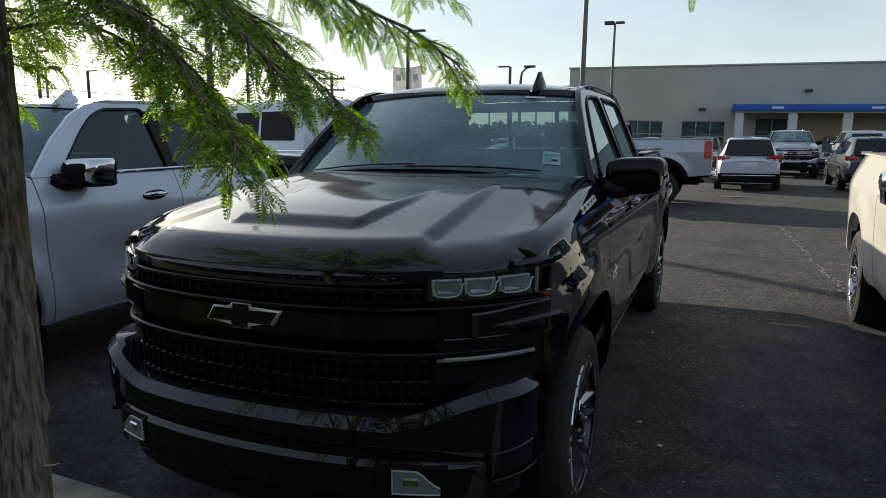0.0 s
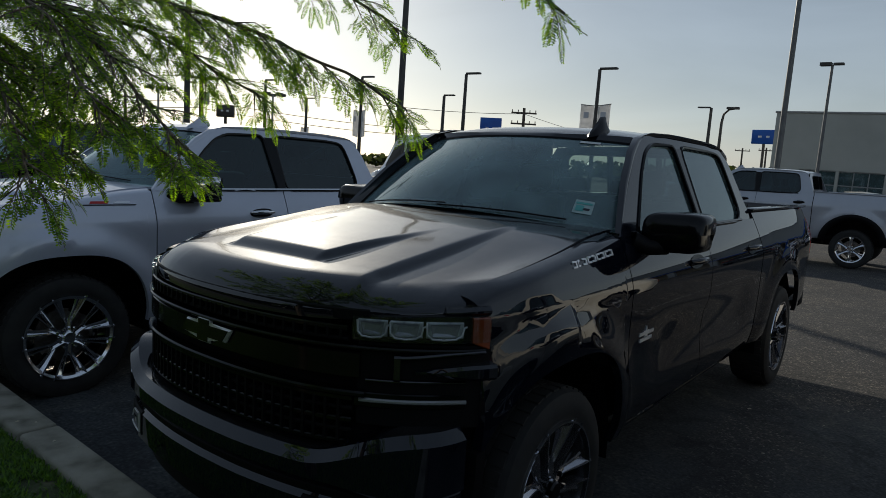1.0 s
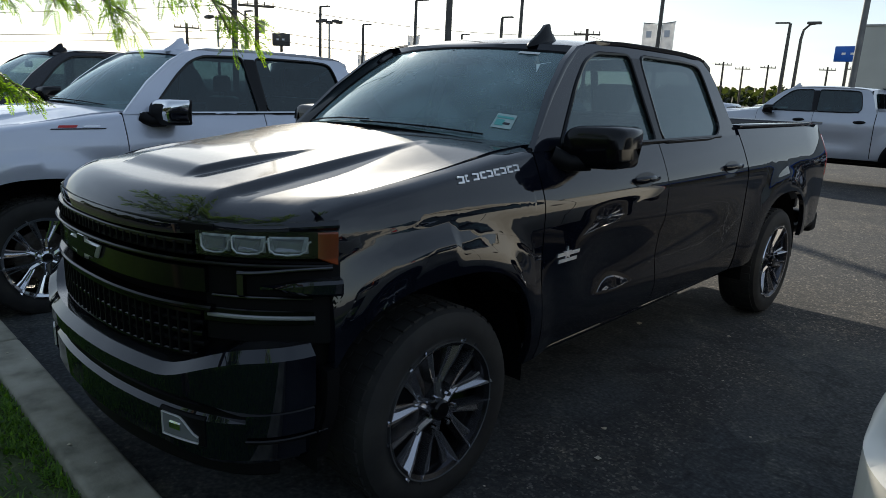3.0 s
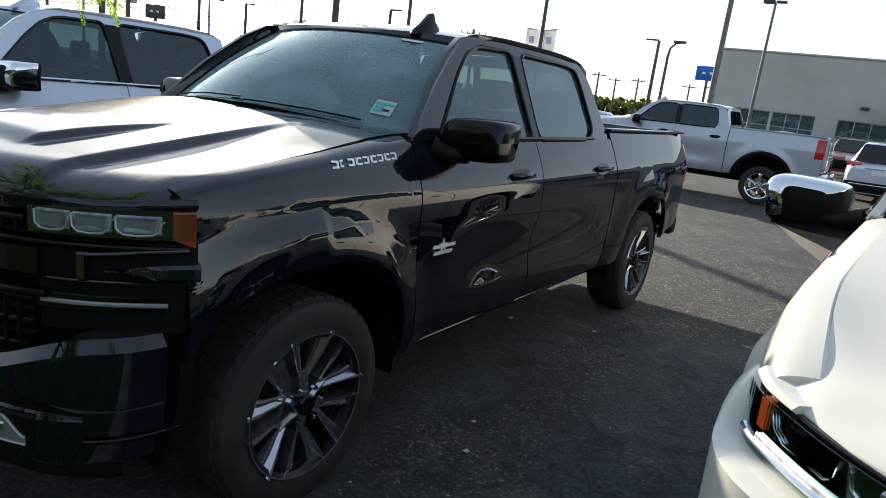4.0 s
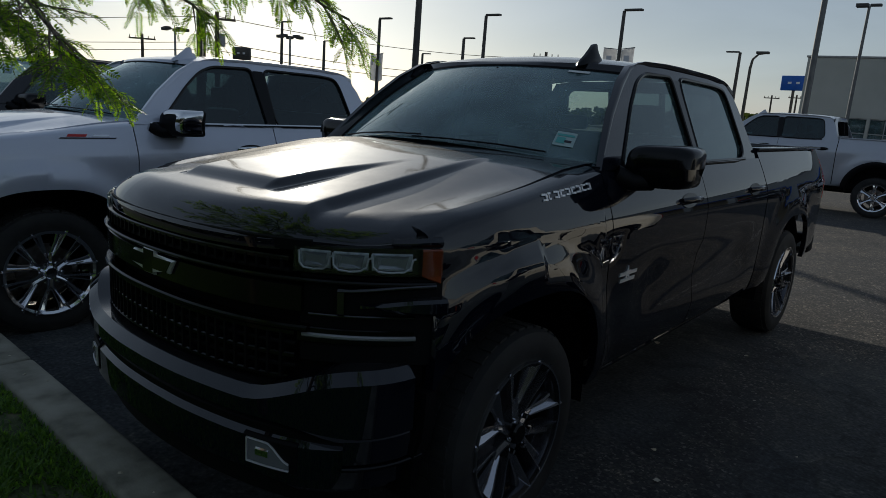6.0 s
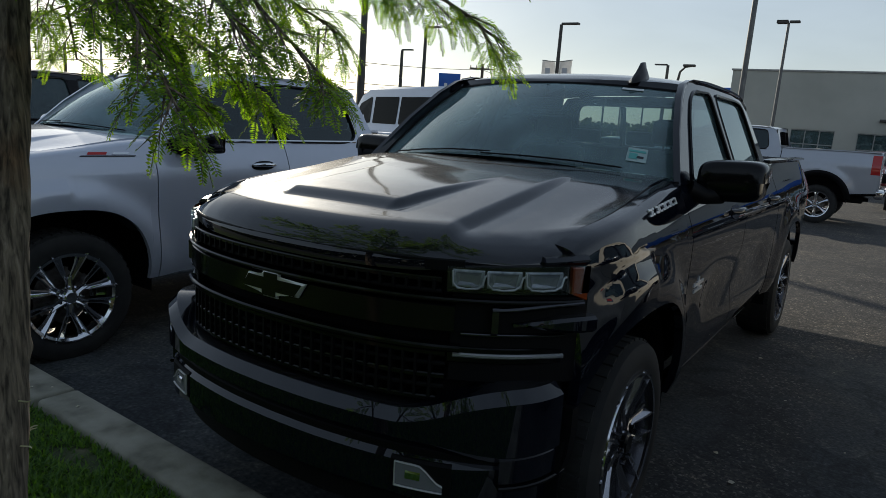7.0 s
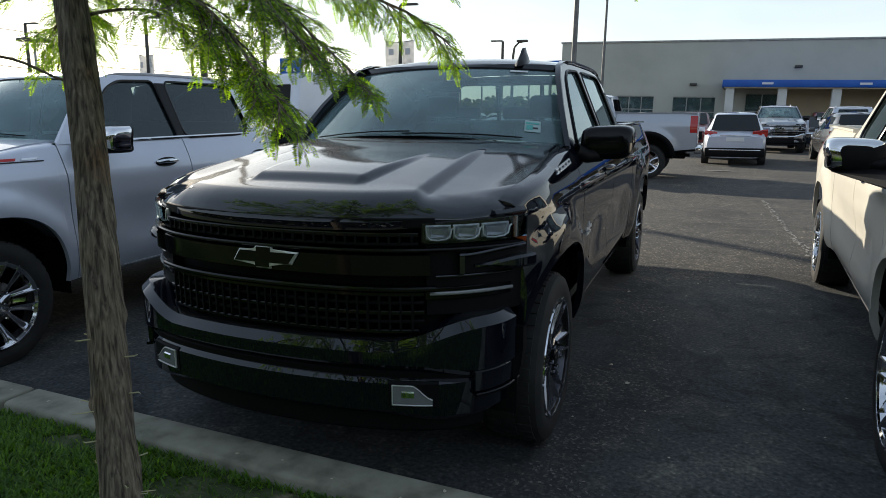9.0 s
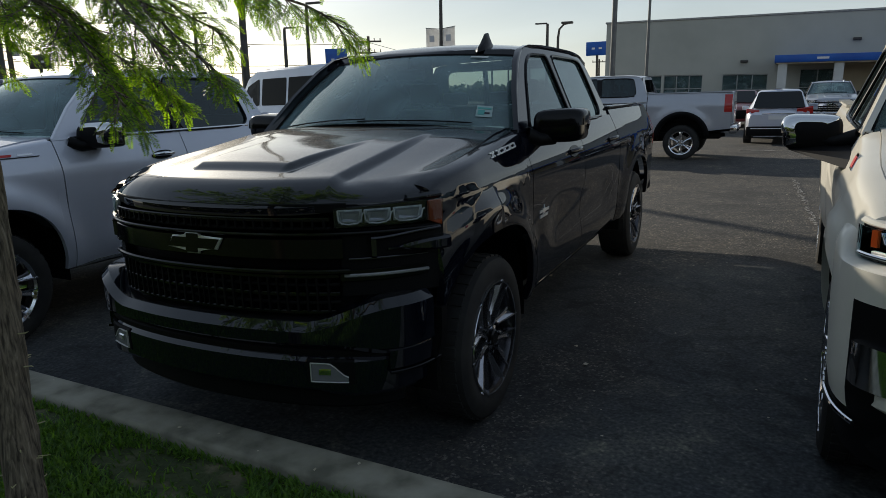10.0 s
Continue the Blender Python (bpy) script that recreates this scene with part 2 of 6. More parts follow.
def tube(bm, points, radii, n=8, cap=True):
    """A round bar along points."""
    pts = [Vector(p) for p in points]
    if not hasattr(radii, "__len__"):
        radii = [radii] * len(pts)
    rings = []
    side = None
    for i, p in enumerate(pts):
        d = (pts[min(i + 1, len(pts) - 1)] - pts[max(i - 1, 0)]).normalized()
        if side is None:
            side = d.cross(Vector((0, 0, 1)))
            if side.length < 0.05:
                side = d.cross(Vector((1, 0, 0)))
        side = (side - d * side.dot(d)).normalized()
        up = side.cross(d)
        rings.append([bm.verts.new(p + (side * math.cos(a) + up * math.sin(a)) * radii[i]) for a in (2 * math.pi * k / n for k in range(n))])
    for a, b in zip(rings, rings[1:]):
        for k in range(n):
            bm.faces.new((a[k], a[(k + 1) % n], b[(k + 1) % n], b[k]))
    if cap:
        bm.faces.new(rings[0])
        bm.faces.new(rings[-1])


def lathe(bm, profile, n=40, centre=(0, 0, 0)):
    """Turns (radius, offset along x) pairs round the x axis."""
    c = Vector(centre)
    rings = [[bm.verts.new(c + Vector((h, r * math.cos(2 * math.pi * k / n), r * math.sin(2 * math.pi * k / n)))) for k in range(n)] for r, h in profile]
    for a, b in zip(rings, rings[1:]):
        for k in range(n):
            bm.faces.new((a[k], a[(k + 1) % n], b[(k + 1) % n], b[k]))


def plate(bm, outline, place, depth):
    """A flat plate: outline in the plane, place(u, v, w) into space, from w = 0 to depth."""
    a = [bm.verts.new(place(u, v, 0)) for u, v in outline]
    b = [bm.verts.new(place(u, v, depth)) for u, v in outline]
    n = len(a)
    bm.faces.new(a)
    bm.faces.new(b)
    for i in range(n):
        bm.faces.new((a[i], a[(i + 1) % n], b[(i + 1) % n], b[i]))


def smoothstep(a, b, x):
    t = min(1.0, max(0.0, (x - a) / (b - a)))
    return t * t * (3 - 2 * t)


def curve(x, xs, ys):
    return float(np.interp(x, xs, ys))


# ---- pickup trucks ----
WB, RT = 3.745, 0.41        # wheelbase and tyre radius
SEAM1, SEAM2, SEAM3 = 0.60, 1.76, 2.93


def arch_z(y, hub):
    d = abs(y - hub) / 0.535
    return RT + 0.555 * (1 - d ** 2.7) ** (1 / 2.7) if d < 1 else 0.0


def side_x(y, z):
    """Half width of the body side."""
    x = curve(z, [0.40, 0.52, 0.62, 0.85, 1.02, 1.13, 1.175, 1.22, 1.30, 1.38, 1.46], [0.90, 0.950, 0.968, 0.982, 0.986, 0.988, 0.984, 0.970, 0.938, 0.900, 0.860])
    x -= 0.42 * max(0.0, -0.1 - y) ** 2 + 0.10 * max(0.0, y - 4.3) ** 2
    for hub in (0.0, WB):
        # squared arch bulge under a crisp crease
        r = math.hypot(y - hub, (z - RT) * 1.02)
        crease = 1.172 + 0.035 * (y - hub)
        shelf = min(1.0, max(0.0, (crease - z) / 0.085))
        shelf *= 1 - 0.5 * smoothstep(0.70, 1.0, shelf) * (1 - shelf)
        x += (0.046 if hub == 0.0 else 0.034) * shelf * smoothstep(0.80, 0.60, r if y > hub else r * 0.93)
    x -= 0.03 * smoothstep(0.80, 1.2, y) * smoothstep(2.9, 2.4, y) * smoothstep(0.62, 0.72, z) * smoothstep(1.0, 0.86, z)
    return x


def hood_edge(y):
    """Height of the hood's outer edge, before its front lip rolls down."""
    return 0.033 + curve(y, [-0.6, -0.45, -0.2, 0.1, 0.4, 0.6, 0.75], [1.218, 1.234, 1.268, 1.304, 1.347, 1.366, 1.37])


def fender_top(y):
    """The fender's shoulder follows the hood's edge and rolls down over the lamp."""
    t = 1 - min(1.0, max(0.0, (y + 0.53) / 0.20))
    return hood_edge(y) - 0.033 - 0.060 * (1 - math.sqrt(1 - 0.95 * t * t))


FRONT = [(0, -0.905), (0.2, -0.898), (0.4, -0.868), (0.55, -0.822), (0.68, -0.755), (0.78, -0.682), (0.86, -0.60), (0.915, -0.53), (0.945, -0.47)]


BUMPER = [(0, -0.925), (0.2, -0.918), (0.4, -0.893), (0.56, -0.858), (0.68, -0.815), (0.78, -0.755), (0.845, -0.685), (0.880, -0.60), (0.892, -0.50)]


def front(u, FRONT=FRONT):
    """The plan line of the nose: u from -1 to 1, with its outward direction."""
    s = 1 if u >= 0 else -1
    a = abs(u)

    def at(q):
        q = min(1.0, max(0.0, q))
        i = min(int(q * (len(FRONT) - 1)), len(FRONT) - 2)
        f = q * (len(FRONT) - 1) - i
        p0, p1, p2, p3 = (Vector(FRONT[min(max(j, 0), len(FRONT) - 1)]) for j in (i - 1, i, i + 1, i + 2))
        return 0.5 * ((2 * p1) + (p2 - p0) * f + (2 * p0 - 5 * p1 + 4 * p2 - p3) * f * f + (3 * p1 - p0 - 3 * p2 + p3) * f ** 3)
    p = at(a)
    d = (at(a + 0.02) - at(a - 0.02)).normalized()
    return Vector((s * p.x, p.y, 0)), Vector((s * d.y, -d.x, 0))


def u_of(x, FRONT=FRONT):
    s = 1 if x >= 0 else -1
    return s * curve(abs(x), [p[0] for p in FRONT], np.linspace(0, 1, len(FRONT)))


def bar(bm, x0, x1, z0, z1, proud, depth=0.05, b=0.008, n=0, line=FRONT):
    """A moulding that follows the nose from x0 to x1; z0, z1 and proud may be functions of x."""
    u0, u1 = u_of(x0, line), u_of(x1, line)
    n = n or max(3, int(abs(u1 - u0) * 24))
    f = lambda q, x: q(x) if callable(q) else q
    rings = []
    for i in range(n + 1):
        p, o = front(u0 + (u1 - u0) * i / n, line)
        lo, hi, pr = f(z0, p.x), f(z1, p.x), f(proud, p.x)
        rings.append([bm.verts.new(p + o * d + Vector((0, 0, z))) for d, z in ((pr - depth, lo), (pr - b, lo), (pr, lo + b), (pr, hi - b), (pr - b, hi), (pr - depth, hi))])
    for a, c in zip(rings, rings[1:]):
        for k in range(6):
            bm.faces.new((a[k], a[(k + 1) % 6], c[(k + 1) % 6], c[k]))
    bm.faces.new(rings[0])
    bm.faces.new(rings[-1])


CROWN = ([-0.92, -0.79, -0.64, -0.45, -0.30, -0.10, 0.10, 0.25, 0.45], [1.254, 1.274, 1.297, 1.327, 1.350, 1.380, 1.408, 1.425, 1.442])


def hood_z(x, y, y0):
    """A crowned hood with a raised plateau, shallow side steps and a steep rolled lip."""
    a = abs(x)
    edge = hood_edge(y)
    z = edge + (curve(y, *CROWN) - edge) * max(0.0, 1 - (a / 0.9) ** 2.3)
    # plateau: its sides taper out towards the windscreen
    s1 = 0.268 + 0.085 * (y + 0.64)
    h1 = 0.024 * smoothstep(0.06, -0.50, y)
    z += h1 * smoothstep(s1 + 0.026, s1 - 0.022, a) * smoothstep(-0.665, -0.575, y)
    # outer steps
    s2 = 0.545 - 0.03 * (y + 0.56) + 0.06 * smoothstep(-0.60, -0.85, y)
    h2 = 0.026 * smoothstep(0.46, -0.30, y) * smoothstep(-0.82, -0.60, y)
    z -= h2 * smoothstep(s2 - 0.026, s2 + 0.030, a) * smoothstep(0.93, 0.72, a)
    d = max(0.0, y - y0)
    t = 1 - min(1.0, d / (0.150 + 0.062 * smoothstep(0.3, 0.8, a)))
    z -= (0.080 * (1 - math.sqrt(1 - 0.95 * t * t)) + 0.026 * t * t) * (1 - 0.35 * smoothstep(0.45, 0.92, a))
    return z


def cowl_y(x):
    return 0.40 + 0.27 * (x / 0.8) ** 2


def cab_x(y, z):
    """Half width of the side glass plane above the belt."""
    return 0.905 - (z - 1.38) * 0.41 - 0.02 * smoothstep(2.2, 2.9, y)


def wheel_parts(root, s, y, z, kind, x=0.965):
    """One wheel, hub at (s * x, y, z)."""
    w = part("wheel", lathe_mesh([(0.268, -0.27), (0.30, -0.275), (0.36, -0.265), (0.395, -0.25), (RT - 0.004, -0.22), (RT, -0.16), (RT, -0.06), (RT - 0.004, -0.015),
                                  (0.396, 0.012), (0.365, 0.026), (0.32, 0.028), (0.285, 0.016), (0.268, 0.004)], 56), RUBBER, root, "black rubber tyre with blocky tread")
    w.matrix_basis = pose(s * x, y, z) @ Matrix.Diagonal((s, 1, 1, 1))
    bm = bmesh.new()
    for k in range(44):
        a = 2 * math.pi * k / 44
        for h0, h1, da in ((-0.215, -0.155, 0.0), (-0.145, -0.085, 0.07), (-0.075, -0.012, 0.0)):
            c, q = math.cos(a + da), math.sin(a + da)
            for i, (ra, rb) in enumerate(((RT - 0.006, RT + 0.004),)):
                ps = []
                for rr in (ra, rb):
                    for hh in (h0, h1):
                        for t in (-0.021, 0.021):
                            ps.append(bm.verts.new((hh, rr * c - t * q, rr * q + t * c)))
                for f in ((4, 5, 7, 6), (0, 1, 5, 4), (2, 3, 7, 6), (0, 2, 6, 4), (1, 3, 7, 5)):
                    bm.faces.new([ps[j] for j in f])
    part("tread", bm, RUBBER, w, smooth=False)
    rim_mat = ALLOY_DARK if kind == "dark" else ALLOY
    part("rim_lip", lathe_mesh([(0.2875, 0.012), (0.2835, 0.0275), (0.2775, 0.026), (0.2790, 0.020)], 56), ALLOY, w, "thin bright machined rim lip")
    part("rim", lathe_mesh([(0.285, 0.010), (0.279, 0.024), (0.262, 0.014), (0.25, -0.03), (0.245, -0.20), (0.268, -0.265)], 56), rim_mat, w, "alloy rim barrel")
    part("brake_disc", lathe_mesh([(0.0, -0.11), (0.175, -0.11), (0.175, -0.13), (0.0, -0.13)], 32), STEEL, w)
    bm = bmesh.new()
    n = 6

    def blade(a, rows, tilt=0.0, groove=0.45):
        """A spoke face through (radius, offset, half width, height) rows, tilted and grooved, with steep flanks."""
        ca, sa = math.cos(a), math.sin(a)
        rings = []
        for r, off, wd, h in rows:
            rings.append([bm.verts.new((hh, r * ca - (off + t) * sa, r * sa + (off + t) * ca)) for t, hh in ((-wd * 1.06, h - 0.050), (-wd * 0.95, h - tilt * wd), (-wd * 0.62, h - tilt * wd * 0.7), (0.0, h - groove * wd), (wd * 0.62, h + tilt * wd * 0.7), (wd * 0.95, h + tilt * wd), (wd * 1.06, h - 0.050))])
        for p, q in zip(rings, rings[1:]):
            for i in range(6):
                bm.faces.new((p[i], p[i + 1], q[i + 1], q[i]))
        bm.faces.new(rings[-1])
    for k in range(n):
        a = 2 * math.pi * (k + 0.5) / n
        if kind == "steel":
            blade(a, ((0.045, 0, 0.046, -0.004), (0.10, 0, 0.034, -0.014), (0.16, 0, 0.030, -0.008), (0.22, 0, 0.042, 0.002), (0.27, 0, 0.070, 0.008)))
            continue
        blade(a, ((0.040, 0, 0.026, -0.002), (0.085, 0, 0.022, -0.010), (0.128, 0, 0.026, -0.014)))
        for half in (-1, 1):
            blade(a, ((0.108, 0.012 * half, 0.015, -0.013), (0.15, 0.032 * half, 0.019, -0.008), (0.21, 0.057 * half, 0.026, 0.005), (0.274, 0.080 * half, 0.036, 0.013)), 0.42 * half)
    part("spokes", bm, ALLOY if kind != "dark" else ALLOY_MID, w, "machined split spokes", sharp=25)
    if kind == "dark":
        pocket = None
        for k in range(6):
            turn = pose(0, 0, 0, 60 * k + 30.0, 0, 0)
            if pocket is None:
                bm = bmesh.new()
                plate(bm, [(0.14, -0.012), (0.262, -0.040), (0.262, 0.040), (0.14, 0.012)], lambda u, v, q: Vector((-0.040 + q, u, v)), 0.02)
                pocket = part("pocket", bm, GLOSS_BLACK, w, "dark painted pocket")
                pocket.matrix_basis = turn
            else:
                share("pocket", pocket, w, turn)
    part("centre_cap", lathe_mesh([(0.0, 0.022), (0.034, 0.022), (0.042, 0.014), (0.044, -0.02)], 24), GLOSS_BLACK if kind == "dark" else CHROME, w)
    nut = None
    for k in range(6):
        a = 2 * math.pi * k / 6
        m = pose(0.004, 0.070 * math.cos(a), 0.070 * math.sin(a))
        if nut is None:
            nut = part("lug_nut", lathe_mesh([(0.0, 0.022), (0.009, 0.02), (0.011, 0.0)], 6), CHROME, w)
            nut.matrix_basis = m
        else:
            share("lug_nut", nut, w, m)
    return w


def lathe_mesh(profile, n):
    bm = bmesh.new()
    lathe(bm, profile, n)
    return bm


def pickup(name, label, paint, m, wheel="dark", trim=None, mirror_cap=None, flares=False, tail="slim", handle=None, glass=TINTED, badges="", lift=0.0, sticker=False, bumper=None, lamps="cells"):
    root = thing(name, label, "pickup truck", m)
    trim, mirror_cap, handle, bumper = trim or GLOSS_BLACK, mirror_cap or GLOSS_BLACK, handle or paint, bumper or paint
    body = part("frame", chassis(), PLASTIC, root, "dark underbody and ladder frame")
    for s in (-1, 1):
        # body sides
        spans = (("front_fender", -0.50, SEAM1 - 0.004), ("front_door", SEAM1 + 0.004, SEAM2 - 0.004), ("rear_door", SEAM2 + 0.004, SEAM3 - 0.004), ("bed_side", SEAM3 + 0.012, 4.83))
        doors = {}
        for pn, ya, yb in spans:
            ys = set(np.linspace(ya, yb, max(10, int((yb - ya) / 0.05))))
            for hub in (0.0, WB):
                for q in np.concatenate([np.linspace(-0.535, 0.535, 41), [-0.5345, 0.5345, -0.531, 0.531, -0.525, 0.525]]):
                    if ya < hub + q < yb:
                        ys.add(hub + q)
            ys = sorted(ys)

            def low(y):
                base = curve(y, [-0.5, -0.4, 0.53, 0.6, 2.93, 3.0, 4.25, 4.28, 4.83], [0.60, 0.45, 0.45, 0.455, 0.475, 0.48, 0.48, 0.56, 0.62])
                return max(base, arch_z(y, 0.0), arch_z(y, WB))

            def top(y):
                if pn == "front_fender":
                    return fender_top(y)
                return 1.40 if pn.endswith("door") else 1.455

            bm = bmesh.new()

            def surf(y, v):
                lo, hi = low(y), top(y)
                if v > 1:
                    k = v - 1
                    x = side_x(y, hi)
                    return (s * (x - 2 * k * (1 - k) * 0.010 - k * k * 0.078), y, hi + 2 * k * (1 - k) * 0.026 + k * k * 0.034)
                z = lo + (hi - lo) * v
                return (s * side_x(y, z), y, z)
            grid(bm, surf, ys, [0, 0.03, 0.08, 0.15, 0.22, 0.3, 0.38, 0.46, 0.54, 0.6, 0.63, 0.66, 0.69, 0.715, 0.745, 0.78, 0.82, 0.86, 0.9, 0.95, 1.0] + ([1.15, 1.3, 1.5, 1.75, 2.0] if pn == "front_fender" else []))
            flange(bm, lambda c: (-s * 0.035, 0, -0.03 if pn == "front_fender" and c.z > 1.19 else 0))
            doors[pn] = part(pn, bm, paint, root, sharp=34)
        for pn, yh in (("front_door", 1.50), ("rear_door", 2.66)):
            door_handle(doors[pn], s, yh, 1.215, handle)
        # side glass frame and panes
        greenhouse(root, doors, s, paint, glass, trim)
        # wheel wells, flares
        for hub in (0.0, WB):
            bm = bmesh.new()
            grid(bm, lambda a, v: (s * (0.94 - 0.34 * v), hub + 0.565 * math.cos(a), RT + 0.575 * math.sin(a)), np.linspace(-0.1, math.pi + 0.1, 22), [0, 0.5, 1])
            grid(bm, lambda a, v: (s * 0.60, hub + 0.565 * v * math.cos(a), RT + 0.575 * v * math.sin(a)), np.linspace(-0.1, math.pi + 0.1, 22), [0, 0.5, 1])
            part("wheel_well", bm, PLASTIC, root)
            if flares:
                bm = bmesh.new()
                grid(bm, lambda a, v: (s * (side_x(hub + 0.6 * math.cos(a), RT + 0.6 * math.sin(a)) + 0.035 * math.sin(v * 2.6)), hub + (0.52 + 0.12 * v) * math.cos(a), RT + (0.50 + 0.12 * v) * math.sin(a)),
                     np.linspace(0.05, math.pi - 0.05, 26), [0, 0.25, 0.5, 0.75, 1])
                flange(bm, (-s * 0.04, 0, 0))
                part("flare", bm, PLASTIC, root, "black plastic wheel arch flare")
            wheel_parts(root, s, hub, RT - lift, wheel)
        # rocker moulding
        bm = bmesh.new()
        tube(bm, [(s * 0.90, 0.58, 0.455), (s * 0.905, 1.2, 0.46), (s * 0.905, 2.4, 0.472), (s * 0.90, 3.16, 0.478)], 0.026, 8)
        part("rocker", bm, trim if trim is CHROME else paint, root)
        mirror(root, s, mirror_cap, 0.055 if lamps == "blade" else 0.0)
        tail_lamp(root, s, tail)
    nose(root, paint, trim, bumper, lamps)
    roof_and_glass(root, paint)
    bed(root, paint, bumper)
    cabin(root)
    if badges:
        badge_set(root, badges)
    if sticker:
        windscreen_papers(root)
    return root


def chassis():
    bm = bmesh.new()
    box(bm, -0.62, 0.62, -0.62, 4.6, 0.36, 0.52, 0.03)
    box(bm, -0.86, 0.86, 0.62, 3.1, 0.47, 0.60, 0.03)
    for y in (0.0, WB):
        tube(bm, [(-0.8, y, RT), (0.8, y, RT)], 0.055, 10)
    tube(bm, [(0.35, 0.8, 0.33), (0.35, 3.2, 0.33), (0.5, 3.9, 0.42), (0.55, 4.7, 0.45)], 0.04, 8)
    box(bm, -0.58, 0.58, -0.66, 0.45, 0.50, 1.02, 0.05)
    box(bm, -0.80, 0.80, -0.45, 0.40, 0.95, 1.08, 0.03)
    return bm


def door_handle(door, s, y, z, material):
    x = side_x(y, z)
    bm = bmesh.new()
    rim = [(0.115 * math.cos(a), 0.036 * math.sin(a) + 0.006 * math.cos(a)) for a in (2 * math.pi * k / 20 for k in range(20))]
    plate(bm, rim, lambda u, v, w: Vector((s * (side_x(y + u, z - 0.004 + v) + 0.001 + w), y + u, z - 0.004 + v)), 0.0025)
    part("handle_cup", bm, GLOSS_BLACK, door, "dark handle recess")
    bm = bmesh.new()
    tube(bm, [(s * (x + 0.004), y - 0.105, z), (s * (x + 0.032), y - 0.07, z + 0.004), (s * (x + 0.040), y, z + 0.005), (s * (x + 0.034), y + 0.07, z + 0.004), (s * (x + 0.006), y + 0.115, z)],
         [0.012, 0.016, 0.017, 0.017, 0.013], 10)
    part("door_handle", bm, material, door)


WIN_F = [(0.80, 1.392), (0.90, 1.50), (1.07, 1.68), (1.20, 1.79), (1.32, 1.838), (1.665, 1.848), (1.72, 1.392)]
WIN_R = [(1.80, 1.392), (1.775, 1.848), (2.36, 1.842), (2.54, 1.828), (2.585, 1.76), (2.64, 1.52), (2.64, 1.455), (2.58, 1.41), (2.48, 1.392)]
RAIL = [(0.60, 1.385), (0.68, 1.47), (0.83, 1.625), (1.03, 1.785), (1.17, 1.862), (1.36, 1.90), (1.8, 1.91), (2.3, 1.902), (2.60, 1.884), (2.72, 1.84), (2.80, 1.72), (2.88, 1.50), (2.925, 1.40), (2.925, 1.385)]


def rounded(poly, r=0.03, n=4):
    """The outline with its corners rounded."""
    out = []
    m = len(poly)
    for i, p in enumerate(poly):
        p, a, b = Vector(p), Vector(poly[i - 1]), Vector(poly[(i + 1) % m])
        d1, d2 = (a - p), (b - p)
        k1, k2 = min(r, d1.length * 0.45), min(r, d2.length * 0.45)
        p1, p2 = p + d1.normalized() * k1, p + d2.normalized() * k2
        for j in range(n + 1):
            t = j / n
            out.append(tuple(p1 * (1 - t) ** 2 + p * 2 * t * (1 - t) + p2 * t * t))
    return out


def holed(bm, outer, holes, place):
    """A sheet with holes."""
    edges = []
    for loop in (outer, *holes):
        vs = [bm.verts.new(place(*p)) for p in loop]
        edges += [bm.edges.new((vs[i], vs[(i + 1) % len(vs)])) for i in range(len(vs))]
    bmesh.ops.triangle_fill(bm, use_beauty=True, use_dissolve=False, edges=edges)


def greenhouse(root, doors, s, paint, glass, trim):
    place = lambda y, z: Vector((s * cab_x(y, z), y, z))
    wf, wr = rounded(WIN_F, 0.05), rounded(WIN_R, 0.07)
    bm = bmesh.new()
    holed(bm, RAIL, (wf, wr), place)
    flange(bm, (-s * 0.03, 0, 0))
    part("side_frame", bm, paint, root, sharp=30)
    for pn, loop, gl in (("front_door", wf, glass), ("rear_door", wr, DARK_GLASS if glass is TINTED else glass)):
        bm = bmesh.new()
        vs = [bm.verts.new(place(*p) - Vector((s * 0.012, 0, 0))) for p in loop]
        bm.faces.new(vs)
        part("side_window", bm, gl, doors[pn], "tinted side window")
        bm = bmesh.new()
        pts = [place(*p) + Vector((s * 0.001, 0, 0)) for p in loop]
        tube(bm, pts + [pts[0]], 0.010, 6, False)
        part("window_seal", bm, GLOSS_BLACK, doors[pn])
    bm = bmesh.new()
    tube(bm, [place(0.72, 1.396) + Vector((s * 0.006, 0, 0)), place(1.7, 1.399) + Vector((s * 0.006, 0, 0)), place(2.62, 1.402) + Vector((s * 0.006, 0, 0))], 0.011, 6)
    part("belt_strip", bm, trim, root, "belt line moulding")
    bm = bmesh.new()
    plate(bm, [(1.722, 1.40), (1.678, 1.832), (1.772, 1.832), (1.795, 1.40)], lambda y, z, w: place(y, z) + Vector((s * (0.002 + w), 0, 0)), 0.004)
    part("pillar_cover", bm, GLOSS_BLACK, root, "gloss black door pillar cover")
    # seam between the doors along the window frame
    for y, r in ((SEAM1, 0.016), (SEAM2, 0.018), (SEAM3, 0.018)):
        bm = bmesh.new()
        tube(bm, [Vector((s * (side_x(y, z) - 0.006 - r), y, z)) for z in np.linspace(0.5, 1.39, 10)], r, 4)
        part("door_seal", bm, PLASTIC, root)


def windscreen(x, v):
    """x from -1 to 1 across, v from the cowl to the roof."""
    lo = Vector((0.855 * x, 0.41 + 0.27 * x * x, 1.452 - 0.062 * x * x))
    hi = Vector((0.690 * x, 1.065 + 0.165 * x * x, 1.852 - 0.028 * x * x))
    p = lo.lerp(hi, v)
    p.z += 0.028 * math.sin(math.pi * v)
    return p


